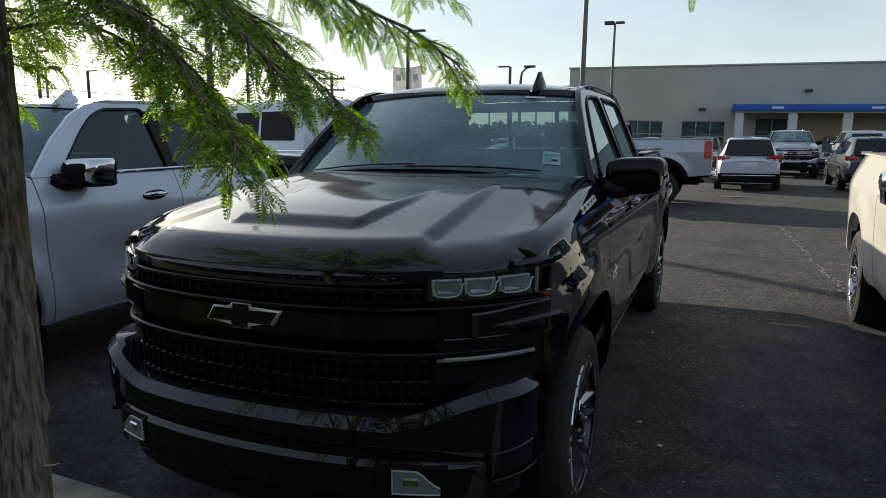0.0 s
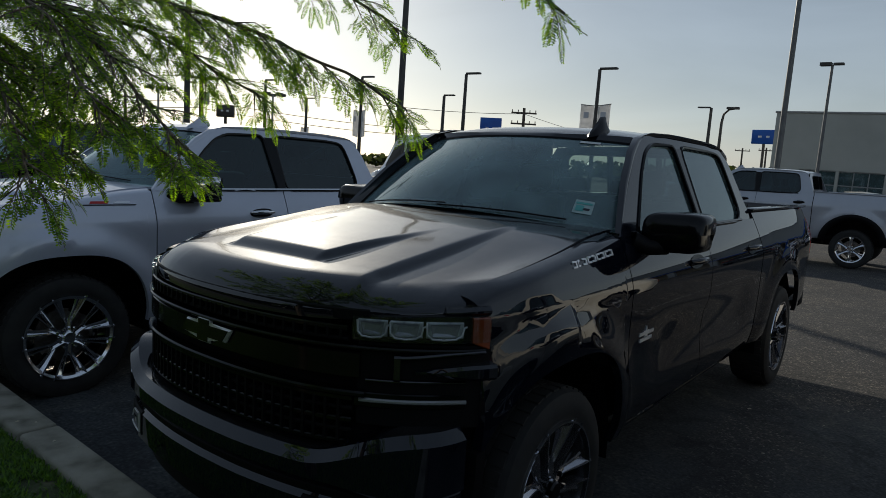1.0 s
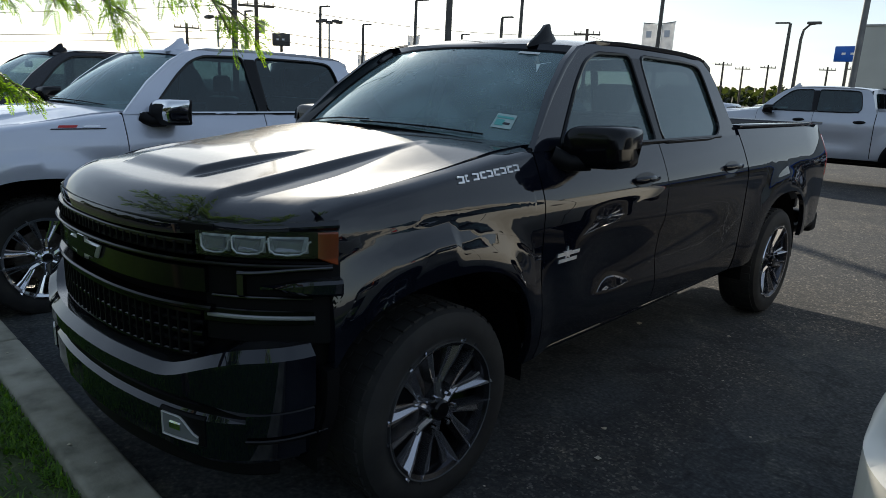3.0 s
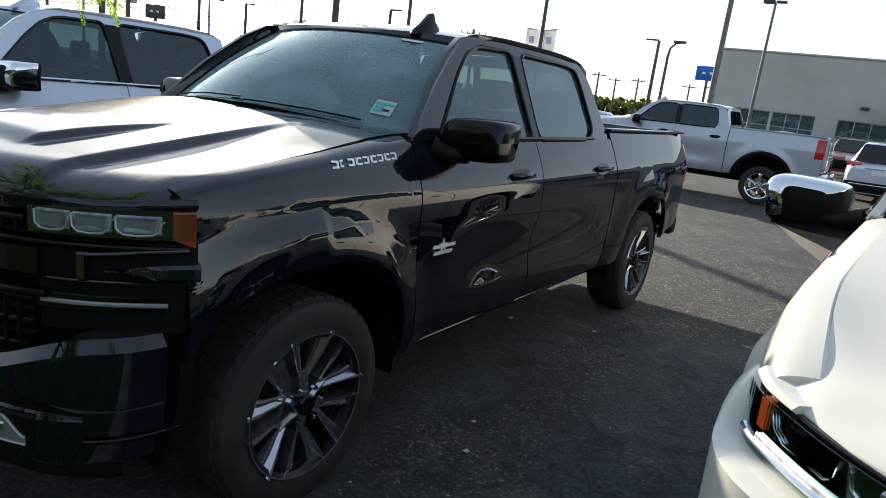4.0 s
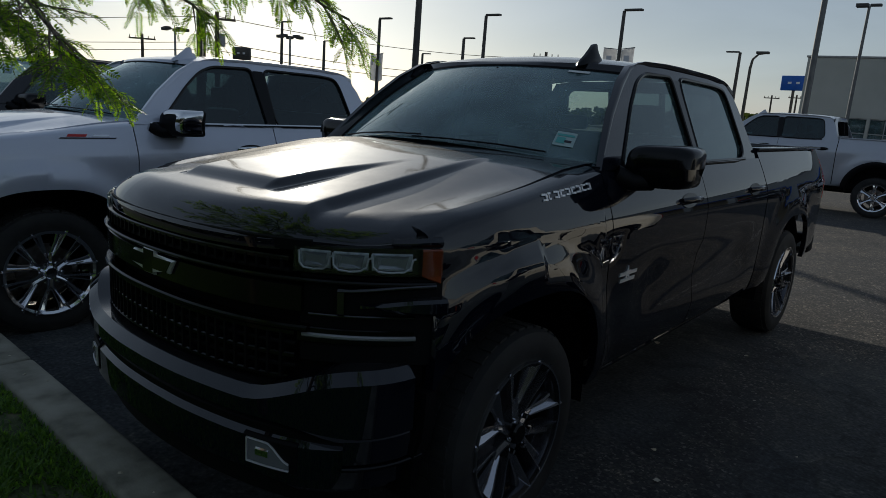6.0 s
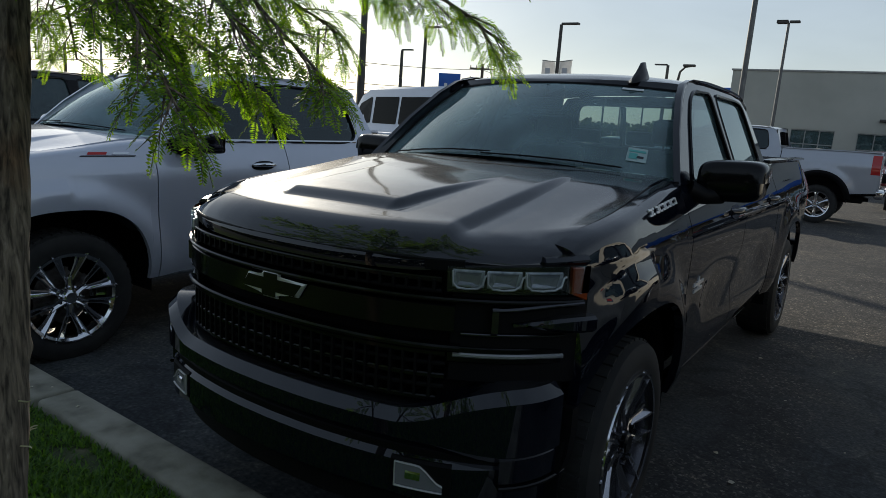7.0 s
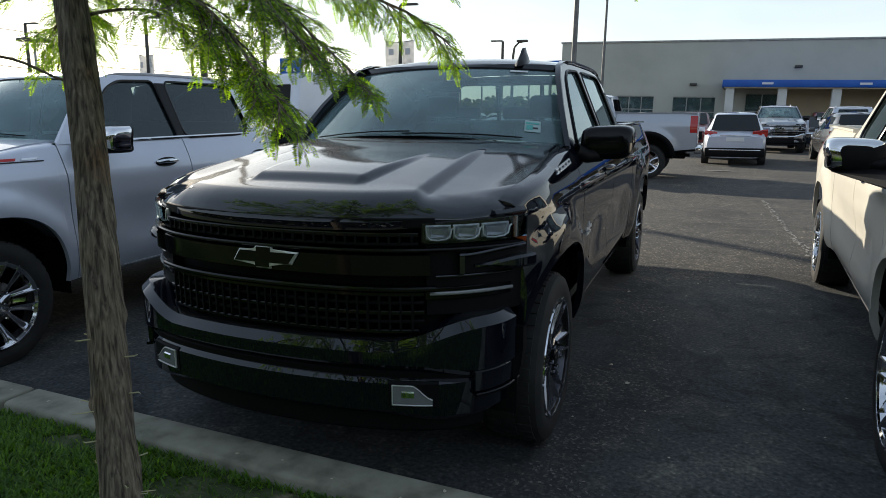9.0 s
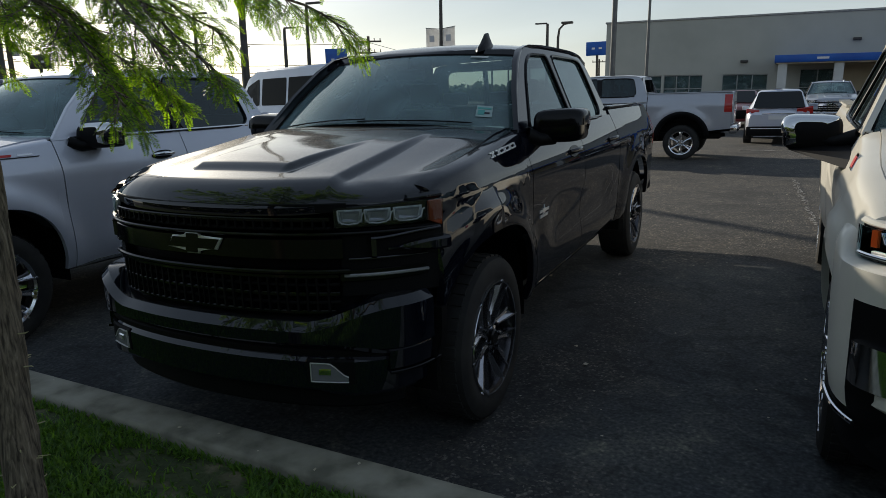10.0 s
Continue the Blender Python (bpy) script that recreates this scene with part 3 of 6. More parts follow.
def roof_z(x, y):
    e = curve(y, [1.04, 1.12, 1.22, 1.36, 1.6, 2.0, 2.4, 2.7, 2.80], [1.850, 1.882, 1.908, 1.928, 1.942, 1.938, 1.93, 1.905, 1.885])
    return e - 0.05 * (abs(x) / 0.70) ** 2.6


def roof_and_glass(root, paint):
    bm = bmesh.new()
    grid(bm, lambda x, v: windscreen(x, v), np.linspace(-1, 1, 25), np.linspace(0, 1, 13))
    ws = part("windscreen", bm, GLASS, root, "clear curved windscreen")
    for s in (-1, 1):
        bm = bmesh.new()
        grid(bm, lambda v, k: windscreen(s, v).lerp(Vector((s * cab_x(*rail_at(v)), *rail_at(v))), k) + Vector((s * 0.012, -0.014, 0.006)) * math.sin(math.pi * k),
             np.linspace(0, 1, 14), [0, 0.25, 0.5, 0.75, 1.0])
        part("windscreen_pillar", bm, paint, root)
    bm = bmesh.new()
    tube(bm, [windscreen(x, 1.0) + Vector((0, 0.004, 0.0)) for x in np.linspace(-1, 1, 17)], 0.010, 6)
    for s in (-1, 1):
        tube(bm, [windscreen(s, v) + Vector((0, -0.002, 0.002)) for v in np.linspace(0, 1, 10)], 0.008, 6)
    part("windscreen_seal", bm, PLASTIC, ws)
    bm = bmesh.new()

    def roof_pt(x, v):
        a = windscreen(x, 1.0)
        yb = 2.80 - 0.05 * x * x
        y = a.y + (yb - a.y) * v
        xx = x * (0.690 + 0.012 * smoothstep(0, 0.15, v) - 0.02 * smoothstep(0.8, 1, v))
        return (xx, y, max(a.z - 0.002, 0) if v == 0 else roof_z(xx, y))
    grid(bm, roof_pt, np.linspace(-1, 1, 25), [0, 0.012, 0.026, 0.042, 0.06, 0.08, 0.105, 0.135, 0.17, 0.21] + list(np.linspace(0.25, 1, 17)))
    part("roof", bm, paint, root)
    for s in (-1, 1):
        bm = bmesh.new()

        def edge(v, k):
            r = roof_pt(s, v)
            y = r[1]
            z = curve(y, [p[0] for p in RAIL[3:11]], [p[1] for p in RAIL[3:11]])
            e = Vector((s * cab_x(y, z), y, z))
            q = Vector(r).lerp(e, k)
            return q + Vector((s * 0.010, 0, 0.012)) * math.sin(math.pi * k)
        grid(bm, edge, [0, 0.012, 0.026, 0.042, 0.06, 0.08, 0.105, 0.135, 0.17, 0.21] + list(np.linspace(0.25, 1, 17)), [0, 0.25, 0.5, 0.75, 1])
        part("roof_rail", bm, paint, root)
    # back of the cab
    bm = bmesh.new()
    bk = lambda x, z: Vector((x, 2.80 + (1.88 - z) * 0.24 - 0.05 * (x / 0.7) ** 2, z))
    hole = rounded([(-0.58, 1.50), (0.58, 1.50), (0.55, 1.80), (-0.55, 1.80)], 0.06)
    holed(bm, [(-0.86, 1.385), (0.86, 1.385), (0.80, 1.55), (0.72, 1.76), (0.66, 1.85), (0.5, 1.872), (0, 1.885), (-0.5, 1.872), (-0.66, 1.85), (-0.72, 1.76), (-0.80, 1.55)], (hole,), bk)
    holed(bm, [(-0.86, 0.5), (0.86, 0.5), (0.86, 1.385), (-0.86, 1.385)], (), bk)
    part("cab_back", bm, paint, root)
    bm = bmesh.new()
    bm.faces.new([bm.verts.new(bk(*p) - Vector((0, 0.012, 0))) for p in hole])
    part("rear_window", bm, CLEAR, root)
    for x in (-0.2, 0.2):
        bm = bmesh.new()
        box(bm, x - 0.01, x + 0.01, 2.81, 2.88, 1.50, 1.80, 0, taper=lambda c: (c.x, c.y + (1.65 - c.z) * 0.2, c.z))
        part("window_bar", bm, PLASTIC, root)
    # aerial fin
    bm = bmesh.new()
    fx, fy = 0.45, 1.22
    rows = []
    for q, w, h in ((-0.11, 0.006, 0.006), (-0.085, 0.024, 0.022), (-0.04, 0.030, 0.040), (0.0, 0.031, 0.062), (0.025, 0.030, 0.084), (0.055, 0.028, 0.088), (0.066, 0.028, 0.080), (0.075, 0.028, 0.042), (0.10, 0.022, 0.034), (0.108, 0.014, 0.012)):
        z = roof_z(fx, fy + q) - 0.004
        rows.append([bm.verts.new((fx + a * w, fy + q, z + b * h)) for a, b in ((-1.15, 0), (-1, 0.30), (-0.5, 0.72), (-0.3, 1), (0.3, 1), (0.5, 0.72), (1, 0.30), (1.15, 0))])
    for a, b in zip(rows, rows[1:]):
        for i in range(7):
            bm.faces.new((a[i], a[i + 1], b[i + 1], b[i]))
    bm.faces.new(rows[0])
    bm.faces.new(rows[-1])
    part("roof_aerial", bm, paint if paint is not BLACK_PAINT else GLOSS_BLACK, root, "shark fin roof aerial")
    # wiper arms and cowl
    bm = bmesh.new()
    grid(bm, lambda x, v: (0.87 * x, cowl_y(0.87 * x) - 0.03 + 0.075 * v, 1.425 - 0.05 * x * x + 0.022 * v), np.linspace(-1, 1, 21), [0, 0.5, 1])
    part("cowl", bm, PLASTIC, root)
    for x0, x1 in ((-0.62, 0.02), (-0.02, 0.60)):
        bm = bmesh.new()
        tube(bm, [windscreen(x / 0.8, 0.012 + 0.02 * k) + Vector((0, -0.012, 0.008)) for k, x in zip((0, 0.5, 1, 1.2), np.linspace(x0, x1, 4))], 0.0042, 6)
        part("wiper", bm, PLASTIC, root)


def rail_at(v):
    """The windscreen side of the door frame, as (y, z)."""
    k = v * 4.35
    ys, zs = [p[0] for p in RAIL[:6]], [p[1] for p in RAIL[:6]]
    return curve(k, range(6), ys), curve(k, range(6), zs)


def mirror(root, s, cap, out=0.0):
    bm = bmesh.new()
    tube(bm, [(s * 0.90, 0.74, 1.365), (s * (0.96 + out * 0.5), 0.79, 1.335), (s * (1.02 + out), 0.86, 1.345)], [0.045, 0.04, 0.045], 12)
    drop = 0.6 * out
    if out:
        foot = bmesh.new()
        # a sail-shaped foot from the housing down to the front edge of the door
        for p in ((0.97, 0.84, 1.325), (0.97, 0.93, 1.325), (1.17, 0.83, 1.325), (1.17, 0.90, 1.325), (0.955, 0.40, 1.235), (0.955, 0.62, 1.215), (0.94, 0.44, 1.275), (0.935, 0.80, 1.335)):
            foot.verts.new((s * (p[0] + out * (p[0] > 0.96)), p[1], p[2] - drop * (p[0] > 0.96)))
        bmesh.ops.convex_hull(foot, input=foot.verts[:])
    arm = part("mirror", bm, PLASTIC, root, "door mirror on a short arm")
    if out:
        part("mirror_foot", foot, PLASTIC, arm, smooth=False)

    def shell(bm, ys, lo, hi, grow):
        rings = []
        for y, k in ys:
            ring = []
            for a in np.linspace(lo, hi, 33):
                c, q = math.cos(a), math.sin(a)
                e = 2 / 4.6
                u = math.copysign(abs(c) ** e, c) * 0.146 * k * grow
                v = math.copysign(abs(q) ** e, q) * 0.096 * (0.25 + 0.75 * k) * grow
                ring.append(bm.verts.new((s * (1.062 + out + u - 0.012 * (v < 0)), y + 0.12 * u + 0.03 * (v / 0.09) ** 2, 1.408 - drop + v + 0.03 * u)))
            rings.append(ring)
        for a, b in zip(rings, rings[1:]):
            for i in range(32):
                bm.faces.new((a[i], a[i + 1], b[i + 1], b[i]))
        return rings
    bm = bmesh.new()
    rings = shell(bm, ((0.788, 0.55), (0.790, 0.84), (0.797, 0.93), (0.822, 0.985), (0.88, 1.0), (0.955, 0.995), (0.962, 0.97)), 0, 2 * math.pi, 1.0)
    bm.faces.new(rings[0][:-1])
    bm.faces.new(rings[-1][:-1])
    bmesh.ops.remove_doubles(bm, verts=bm.verts[:], dist=0.0004)
    part("mirror_shell", bm, GLOSS_BLACK if cap is not CHROME else PLASTIC, arm, "mirror housing", sharp=50)
    if cap is not GLOSS_BLACK:
        bm = bmesh.new()
        shell(bm, ((0.784, 0.55), (0.786, 0.84), (0.793, 0.94), (0.819, 0.995), (0.88, 1.012), (0.935, 1.012)), -0.45, 2.35, 1.02)
        flange(bm, (0, 0, -0.004))
        part("mirror_cap", bm, cap, arm, "polished mirror cap", sharp=60)
    bm = bmesh.new()
    plate(bm, rounded([(0.950, 1.338), (1.170, 1.338), (1.175, 1.478), (0.948, 1.474)], 0.035), lambda x, z, w: Vector((s * (x + out), 0.985 + 0.12 * (x - 1.06) + w, z - drop)), 0.003)
    part("mirror_pane", bm, MIRROR, arm, "mirror glass")


def tail_lamp(root, s, kind):
    z0, z1 = (1.02, 1.36) if kind == "slim" else (1.0, 1.40)
    bm = bmesh.new()
    wd = 0.012 if kind == "slim" else 0.15
    grid(bm, lambda v, q: (s * (side_x(4.83 - wd * (1 - q) if q < 1 else 4.83, z0 + (z1 - z0) * v) + 0.0015 - (0.0 if q <= 1 else 0.14 * (q - 1))), 4.83 - wd * (1 - q) if q < 1 else 4.845, z0 + (z1 - z0) * v),
         np.linspace(0, 1, 8), [0, 0.5, 1, 2])
    flange(bm, (-s * 0.01, -0.01, 0))
    part("tail_lamp", bm, RED_LENS, root, "red tail lamp")


def bed(root, paint, bumper):
    for s in (-1, 1):
        bm = bmesh.new()
        box(bm, s * 0.80, s * 0.885, SEAM3 + 0.02, 4.82, 1.448, 1.468, 0.006)
        part("bed_rail", bm, paint, root, "bed rail cap")
        bm = bmesh.new()
        box(bm, s * 0.78, s * 0.81, SEAM3 + 0.02, 4.82, 0.85, 1.44)
        part("bed_wall", bm, PLASTIC, root)
    bm = bmesh.new()
    box(bm, -0.80, 0.80, SEAM3 + 0.02, 4.80, 0.80, 0.86)
    box(bm, -0.80, 0.80, SEAM3 + 0.02, SEAM3 + 0.06, 0.86, 1.40)
    part("bed_floor", bm, PLASTIC, root)
    bm = bmesh.new()
    box(bm, -0.78, 0.78, 4.77, 4.85, 0.70, 1.46, 0.02)
    part("tailgate", bm, paint, root)
    bm = bmesh.new()
    box(bm, -0.93, 0.93, 4.80, 4.97, 0.50, 0.68, 0.035, 3)
    part("rear_bumper", bm, bumper if bumper is CHROME else PLASTIC, root)
    for s in (-1, 1):
        bm = bmesh.new()
        tube(bm, [(s * 0.90, 4.30, 0.60), (s * 0.905, 4.5, 0.58), (s * 0.90, 4.83, 0.60)], 0.04, 8)
        part("bed_skirt", bm, PLASTIC, root)


def cabin(root):
    bm = bmesh.new()
    box(bm, -0.78, 0.78, 0.72, 2.75, 0.60, 0.70)
    box(bm, -0.80, 0.80, 0.50, 1.02, 1.05, 1.40, 0.06, taper=lambda c: (c.x, c.y, c.z - (0.03 if c.y > 0.8 else 0)))
    part("dashboard", bm, CABIN, root, "dark dashboard and floor")
    for x in (-0.42, 0.42):
        bm = bmesh.new()
        box(bm, x - 0.25, x + 0.25, 1.45, 1.98, 0.78, 0.98, 0.06)
        box(bm, x - 0.24, x + 0.24, 1.85, 2.02, 0.95, 1.50, 0.06, taper=lambda c: (c.x, c.y + (c.z - 0.95) * 0.25, c.z))
        box(bm, x - 0.13, x + 0.13, 2.01, 2.10, 1.53, 1.70, 0.04)
        tube(bm, [(x - 0.05, 2.06, 1.46), (x - 0.05, 2.06, 1.56)], 0.008, 6)
        tube(bm, [(x + 0.05, 2.06, 1.46), (x + 0.05, 2.06, 1.56)], 0.008, 6)
        part("front_seat", bm, CABIN, root, "dark front seat with headrest")
    bm = bmesh.new()
    box(bm, -0.70, 0.70, 2.35, 2.78, 0.80, 1.0, 0.05)
    box(bm, -0.70, 0.70, 2.66, 2.80, 0.95, 1.50, 0.05)
    for x in (-0.45, 0.0, 0.45):
        box(bm, x - 0.12, x + 0.12, 2.68, 2.76, 1.51, 1.62, 0.03)
    part("rear_bench", bm, CABIN, root)
    bm = bmesh.new()
    c = Vector((0.42, 1.14, 1.22))
    ring = [c + Vector((0.185 * math.cos(a), 0.06 * math.sin(a), 0.175 * math.sin(a))) for a in np.linspace(0, 2 * math.pi, 25)]
    tube(bm, ring, 0.015, 6, False)
    tube(bm, [c + Vector((-0.18, 0, 0)), c, c + Vector((0.18, 0, 0))], 0.014, 6)
    tube(bm, [c, c + Vector((0, -0.2, -0.08))], 0.03, 8)
    part("steering_wheel", bm, CABIN, root)
    bm = bmesh.new()
    box(bm, -0.10, 0.10, 1.02, 1.06, 1.70, 1.77, 0.015)
    tube(bm, [(0, 1.03, 1.77), (0, 1.05, 1.84)], 0.012, 6)
    part("inside_mirror", bm, PLASTIC, root)


def nose(root, paint, trim, bumper, lamps):
    # hood
    bm = bmesh.new()

    def hood(q, v):
        x = 0.915 * q
        y0 = front(u_of(x))[0].y + 0.005
        y1 = cowl_y(x) - 0.015
        vv = v ** 1.9
        y = y0 + (y1 - y0) * vv
        lim = min(0.90, side_x(y, fender_top(y)) - 0.084)
        xx = q * (0.884 + (lim - 0.884) * smoothstep(-0.56, -0.44, y))
        return (xx, y, hood_z(xx, y, y0))
    qs = sorted(set(list(np.linspace(-1, 1, 41)) + [s * q for s in (-1, 1) for q in np.linspace(0.22, 0.40, 18)] + [s * q for s in (-1, 1) for q in np.linspace(0.48, 0.72, 18)]))
    grid(bm, hood, qs, np.linspace(0, 1, 72))
    flange(bm, lambda c: (0, 0, -0.03 if abs(c.x) < 0.57 or c.y > -0.44 else -0.014))
    part("hood", bm, paint, root, "sculpted hood with raised centre", sharp=50)
    # front apron behind the grille
    bm = bmesh.new()
    bar(bm, -0.93, 0.93, 0.42, 1.17, -0.055, 0.08)
    part("grille_backing", bm, PLASTIC, root)
    chrome = trim is CHROME
    acc = CHROME if chrome else GLOSS_BLACK
    # bumper: a broad bar whose corners sweep up, with end caps, a lower lip and an air dam
    bm = bmesh.new()
    bar(bm, -0.885, 0.885, lambda x: 0.598 - 0.03 * smoothstep(0.6, 0.85, abs(x)), lambda x: 0.715 + 0.095 * smoothstep(0.50, 0.84, abs(x)), 0.045, 0.14, 0.034, 44, BUMPER)
    part("front_bumper", bm, bumper, root, "front bumper bar")
    for s in (-1, 1) if lamps == "cells" else ():
        bm = bmesh.new()
        bar(bm, s * 0.80, s * 0.885, 0.50, lambda x: 0.60, lambda x: 0.035, 0.10, 0.012, 8, BUMPER)
        part("bumper_corner", bm, bumper, root, "bumper corner cap")
    bm = bmesh.new()
    bar(bm, -0.88, 0.88, 0.560, 0.602, lambda x: 0.012, 0.10, 0.010, 40, BUMPER)
    part("bumper_recess", bm, PLASTIC, root)
    bm = bmesh.new()
    bar(bm, -0.885, 0.885, lambda x: 0.415 - 0.02 * smoothstep(0.5, 0.7, abs(x)), lambda x: 0.575, lambda x: 0.030 - 0.02 * smoothstep(0.66, 0.88, abs(x)), 0.10, 0.024, 40, BUMPER)
    part("lower_bumper", bm, PLASTIC if chrome else paint, root)
    bm = bmesh.new()
    bar(bm, -0.86, 0.86, lambda x: 0.32, lambda x: 0.42, lambda x: -0.02 - 0.03 * (x / 0.9) ** 2, 0.10, 0.015, 36, BUMPER)
    part("air_dam", bm, PLASTIC, root)
    # fog lamps: a clear trapezoid in a dark pocket
    for s in (-1, 1):
        bm = bmesh.new()
        bar(bm, s * 0.505, s * 0.69, lambda x: 0.452, lambda x: 0.562, 0.033, 0.03, 0.008, 8, BUMPER)
        part("fog_surround", bm, PLASTIC, root)
        bm = bmesh.new()
        top = lambda x: 0.550 - 0.058 * smoothstep(0.595, 0.672, abs(x))
        bar(bm, s * 0.522, s * 0.668, lambda x: 0.468, top, 0.036, 0.02, 0.005, 8, BUMPER)
        fog = part("fog_lamp", bm, FOG_BOWL, root, "clear fog lamp in a bright bowl")
        bm = bmesh.new()
        bar(bm, s * 0.522, s * 0.668, lambda x: 0.466, lambda x: 0.470, 0.040, 0.01, 0.001, 8, BUMPER)
        bar(bm, s * 0.522, s * 0.668, lambda x: top(x) - 0.004, lambda x: top(x), 0.040, 0.01, 0.001, 8, BUMPER)
        bar(bm, s * 0.520, s * 0.524, 0.466, 0.550, 0.040, 0.01, 0.002, 2, BUMPER)
        part("fog_rim", bm, SATIN, fog)
        bm = bmesh.new()
        bar(bm, s * 0.560, s * 0.602, lambda x: 0.490, lambda x: 0.530, 0.041, 0.01, 0.010, 4, BUMPER)
        part("fog_bulb", bm, CHROME, fog)
    # grille bars
    for z0, z1, pr, hx, mt in ((0.735, 0.752, 0.006, 0.60, acc), (0.775, 0.79, 0.0, 0.62, PLASTIC), (0.81, 0.828, 0.006, 0.62, acc), (0.85, 0.864, 0.0, 0.62, PLASTIC), (0.885, 0.905, 0.008, 0.62, acc),
                              (0.965, 1.052, 0.010, 0.64, GLOSS_BLACK if not chrome else CHROME), (1.084, 1.097, 0.002, 0.60, PLASTIC), (1.118, 1.136, 0.006, 0.60, acc), (1.150, 1.190, -0.012, 0.66, PLASTIC)):
        bm = bmesh.new()
        bar(bm, -hx, hx, z0, z1, pr, 0.04, 0.004)
        part("grille_bar", bm, mt, root)
    for i in range(29):
        x = -0.58 + 1.16 * i / 28
        for z0, z1 in ((0.745, 0.893), (1.088, 1.128)):
            bm = bmesh.new()
            bar(bm, x - 0.004, x + 0.004, z0, z1, 0.0085, 0.05, 0.002, n=1)
            part("grille_rib", bm, PLASTIC, root)
    bm = bmesh.new()
    bar(bm, -0.66, 0.66, 0.905, 0.925, 0.022, 0.05, 0.006)
    bar(bm, -0.93, 0.93, 1.062, 1.076, lambda x: 0.028 - 0.012 * (abs(x) / 0.93), 0.05, 0.005)
    part("grille_rim", bm, acc, root)
    # centre emblem
    em = [(-0.155, -0.026), (-0.155 + 0.028, 0.026), (-0.045, 0.026), (-0.045, 0.048), (0.055, 0.048), (0.055, 0.026), (0.165, 0.026), (0.135, -0.026), (0.045, -0.026), (0.045, -0.048), (-0.055, -0.048), (-0.055, -0.026)]
    bm = bmesh.new()
    plate(bm, em, lambda u, v, w: front(u_of(u))[0] + Vector((-0.015, -0.014 - w, 1.022 + v)), 0.014)
    face = min(bm.faces, key=lambda f: f.calc_center_median().y)
    bmesh.ops.bevel(bm, geom=list(face.edges), offset=0.008, segments=1, affect="EDGES")
    emblem = part("emblem", bm, SATIN, root, "bright-edged cross-shaped emblem", smooth=False)
    bm = bmesh.new()
    plate(bm, [(u * 0.935, v * 0.84) for u, v in em], lambda u, v, w: front(u_of(u))[0] + Vector((-0.015, -0.0272 - w, 1.022 + v)), 0.003)
    part("emblem_fill", bm, GLOSS_BLACK, emblem, smooth=False)
    # head lamps
    for s in (-1, 1):
        bm = bmesh.new()
        bar(bm, s * (0.612 if lamps == "cells" else 0.585), s * 0.94, lambda x: (1.085 if lamps == "cells" else 1.025) + 0.01 * abs(x), lambda x: 1.172 + 0.012 * smoothstep(0.6, 0.9, abs(x)), -0.012, 0.06, 0.004)
        lamp = part("head_lamp", bm, GLOSS_BLACK, root, "slim head lamp with three cells")
        if lamps == "blade":
            bm = bmesh.new()
            bar(bm, s * 0.60, s * 0.90, 1.064, 1.092, 0.008, 0.03, 0.009)
            part("lamp_blade", bm, SATIN, lamp, "broad bright light bar")
            bm = bmesh.new()
            bar(bm, s * 0.59, s * 0.936, 1.030, 1.036, 0.006, 0.02, 0.002)
            part("lamp_rim", bm, CHROME, lamp, "thin bright lower rim")
            for a, b in ((0.615, 0.74), (0.755, 0.88)):
                bm = bmesh.new()
                bow = [(a, 1.165), (a + 0.004, 1.118), (a + 0.020, 1.104), (b - 0.030, 1.106), (b - 0.010, 1.120), (b, 1.168)]
                tube(bm, [front(u_of(s * x))[0] + front(u_of(s * x))[1] * 0.002 + Vector((0, 0, z)) for x, z in bow], 0.0045, 6)
                part("lamp_outline", bm, CHROME, lamp, "bright lens outline")
                bm = bmesh.new()
                bar(bm, s * (a + 0.035), s * (b - 0.040), 1.120, 1.150, -0.006, 0.02, 0.008)
                part("lamp_bulb", bm, LAMP_FACET, lamp, "dim reflector block")
        for i, (a, b) in enumerate(((0.628, 0.712), (0.719, 0.803), (0.810, 0.892)) if lamps == "cells" else ()):
            bm = bmesh.new()
            bar(bm, s * a, s * b, 1.108, 1.162, -0.004, 0.02, 0.003)
            cell = part("lamp_cell", bm, LAMP_BOWL, lamp, "bright reflector cell")
            mid = (a + b) / 2
            bm = bmesh.new()
            at = lambda x, z, d: front(u_of(s * x))[0] + front(u_of(s * x))[1] * d + Vector((0, 0, z))
            ring = [at(a + 0.008, 1.156, 0.0), at(b - 0.008, 1.156, 0.0), at(b - 0.014, 1.116, 0.0), at(a + 0.014, 1.116, 0.0)]
            deep = [at(mid - 0.020, 1.150, -0.0035), at(mid + 0.026, 1.146, -0.0035), at(mid + 0.012, 1.124, -0.0035), at(mid - 0.024, 1.128, -0.0035)]
            va, vb = [bm.verts.new(q) for q in ring], [bm.verts.new(q) for q in deep]
            for q in range(4):
                bm.faces.new((va[q], va[(q + 1) % 4], vb[(q + 1) % 4], vb[q]))
            bm.faces.new(vb)
            part("lamp_bulb", bm, LAMP_FACET, cell, "faceted bright reflector", smooth=False)
            bm = bmesh.new()
            path = [(a, 1.160), (a + 0.002, 1.122), (a + 0.014, 1.108), (mid, 1.105), (b - 0.016, 1.108), (b - 0.004, 1.120), (b, 1.146), (b + 0.006, 1.150)]
            tube(bm, [front(u_of(s * x))[0] + front(u_of(s * x))[1] * 0.003 + Vector((0, 0, z)) for x, z in path], 0.0036, 6)
            part("lamp_trim", bm, SATIN, cell, "pale light guide")
        bm = bmesh.new()
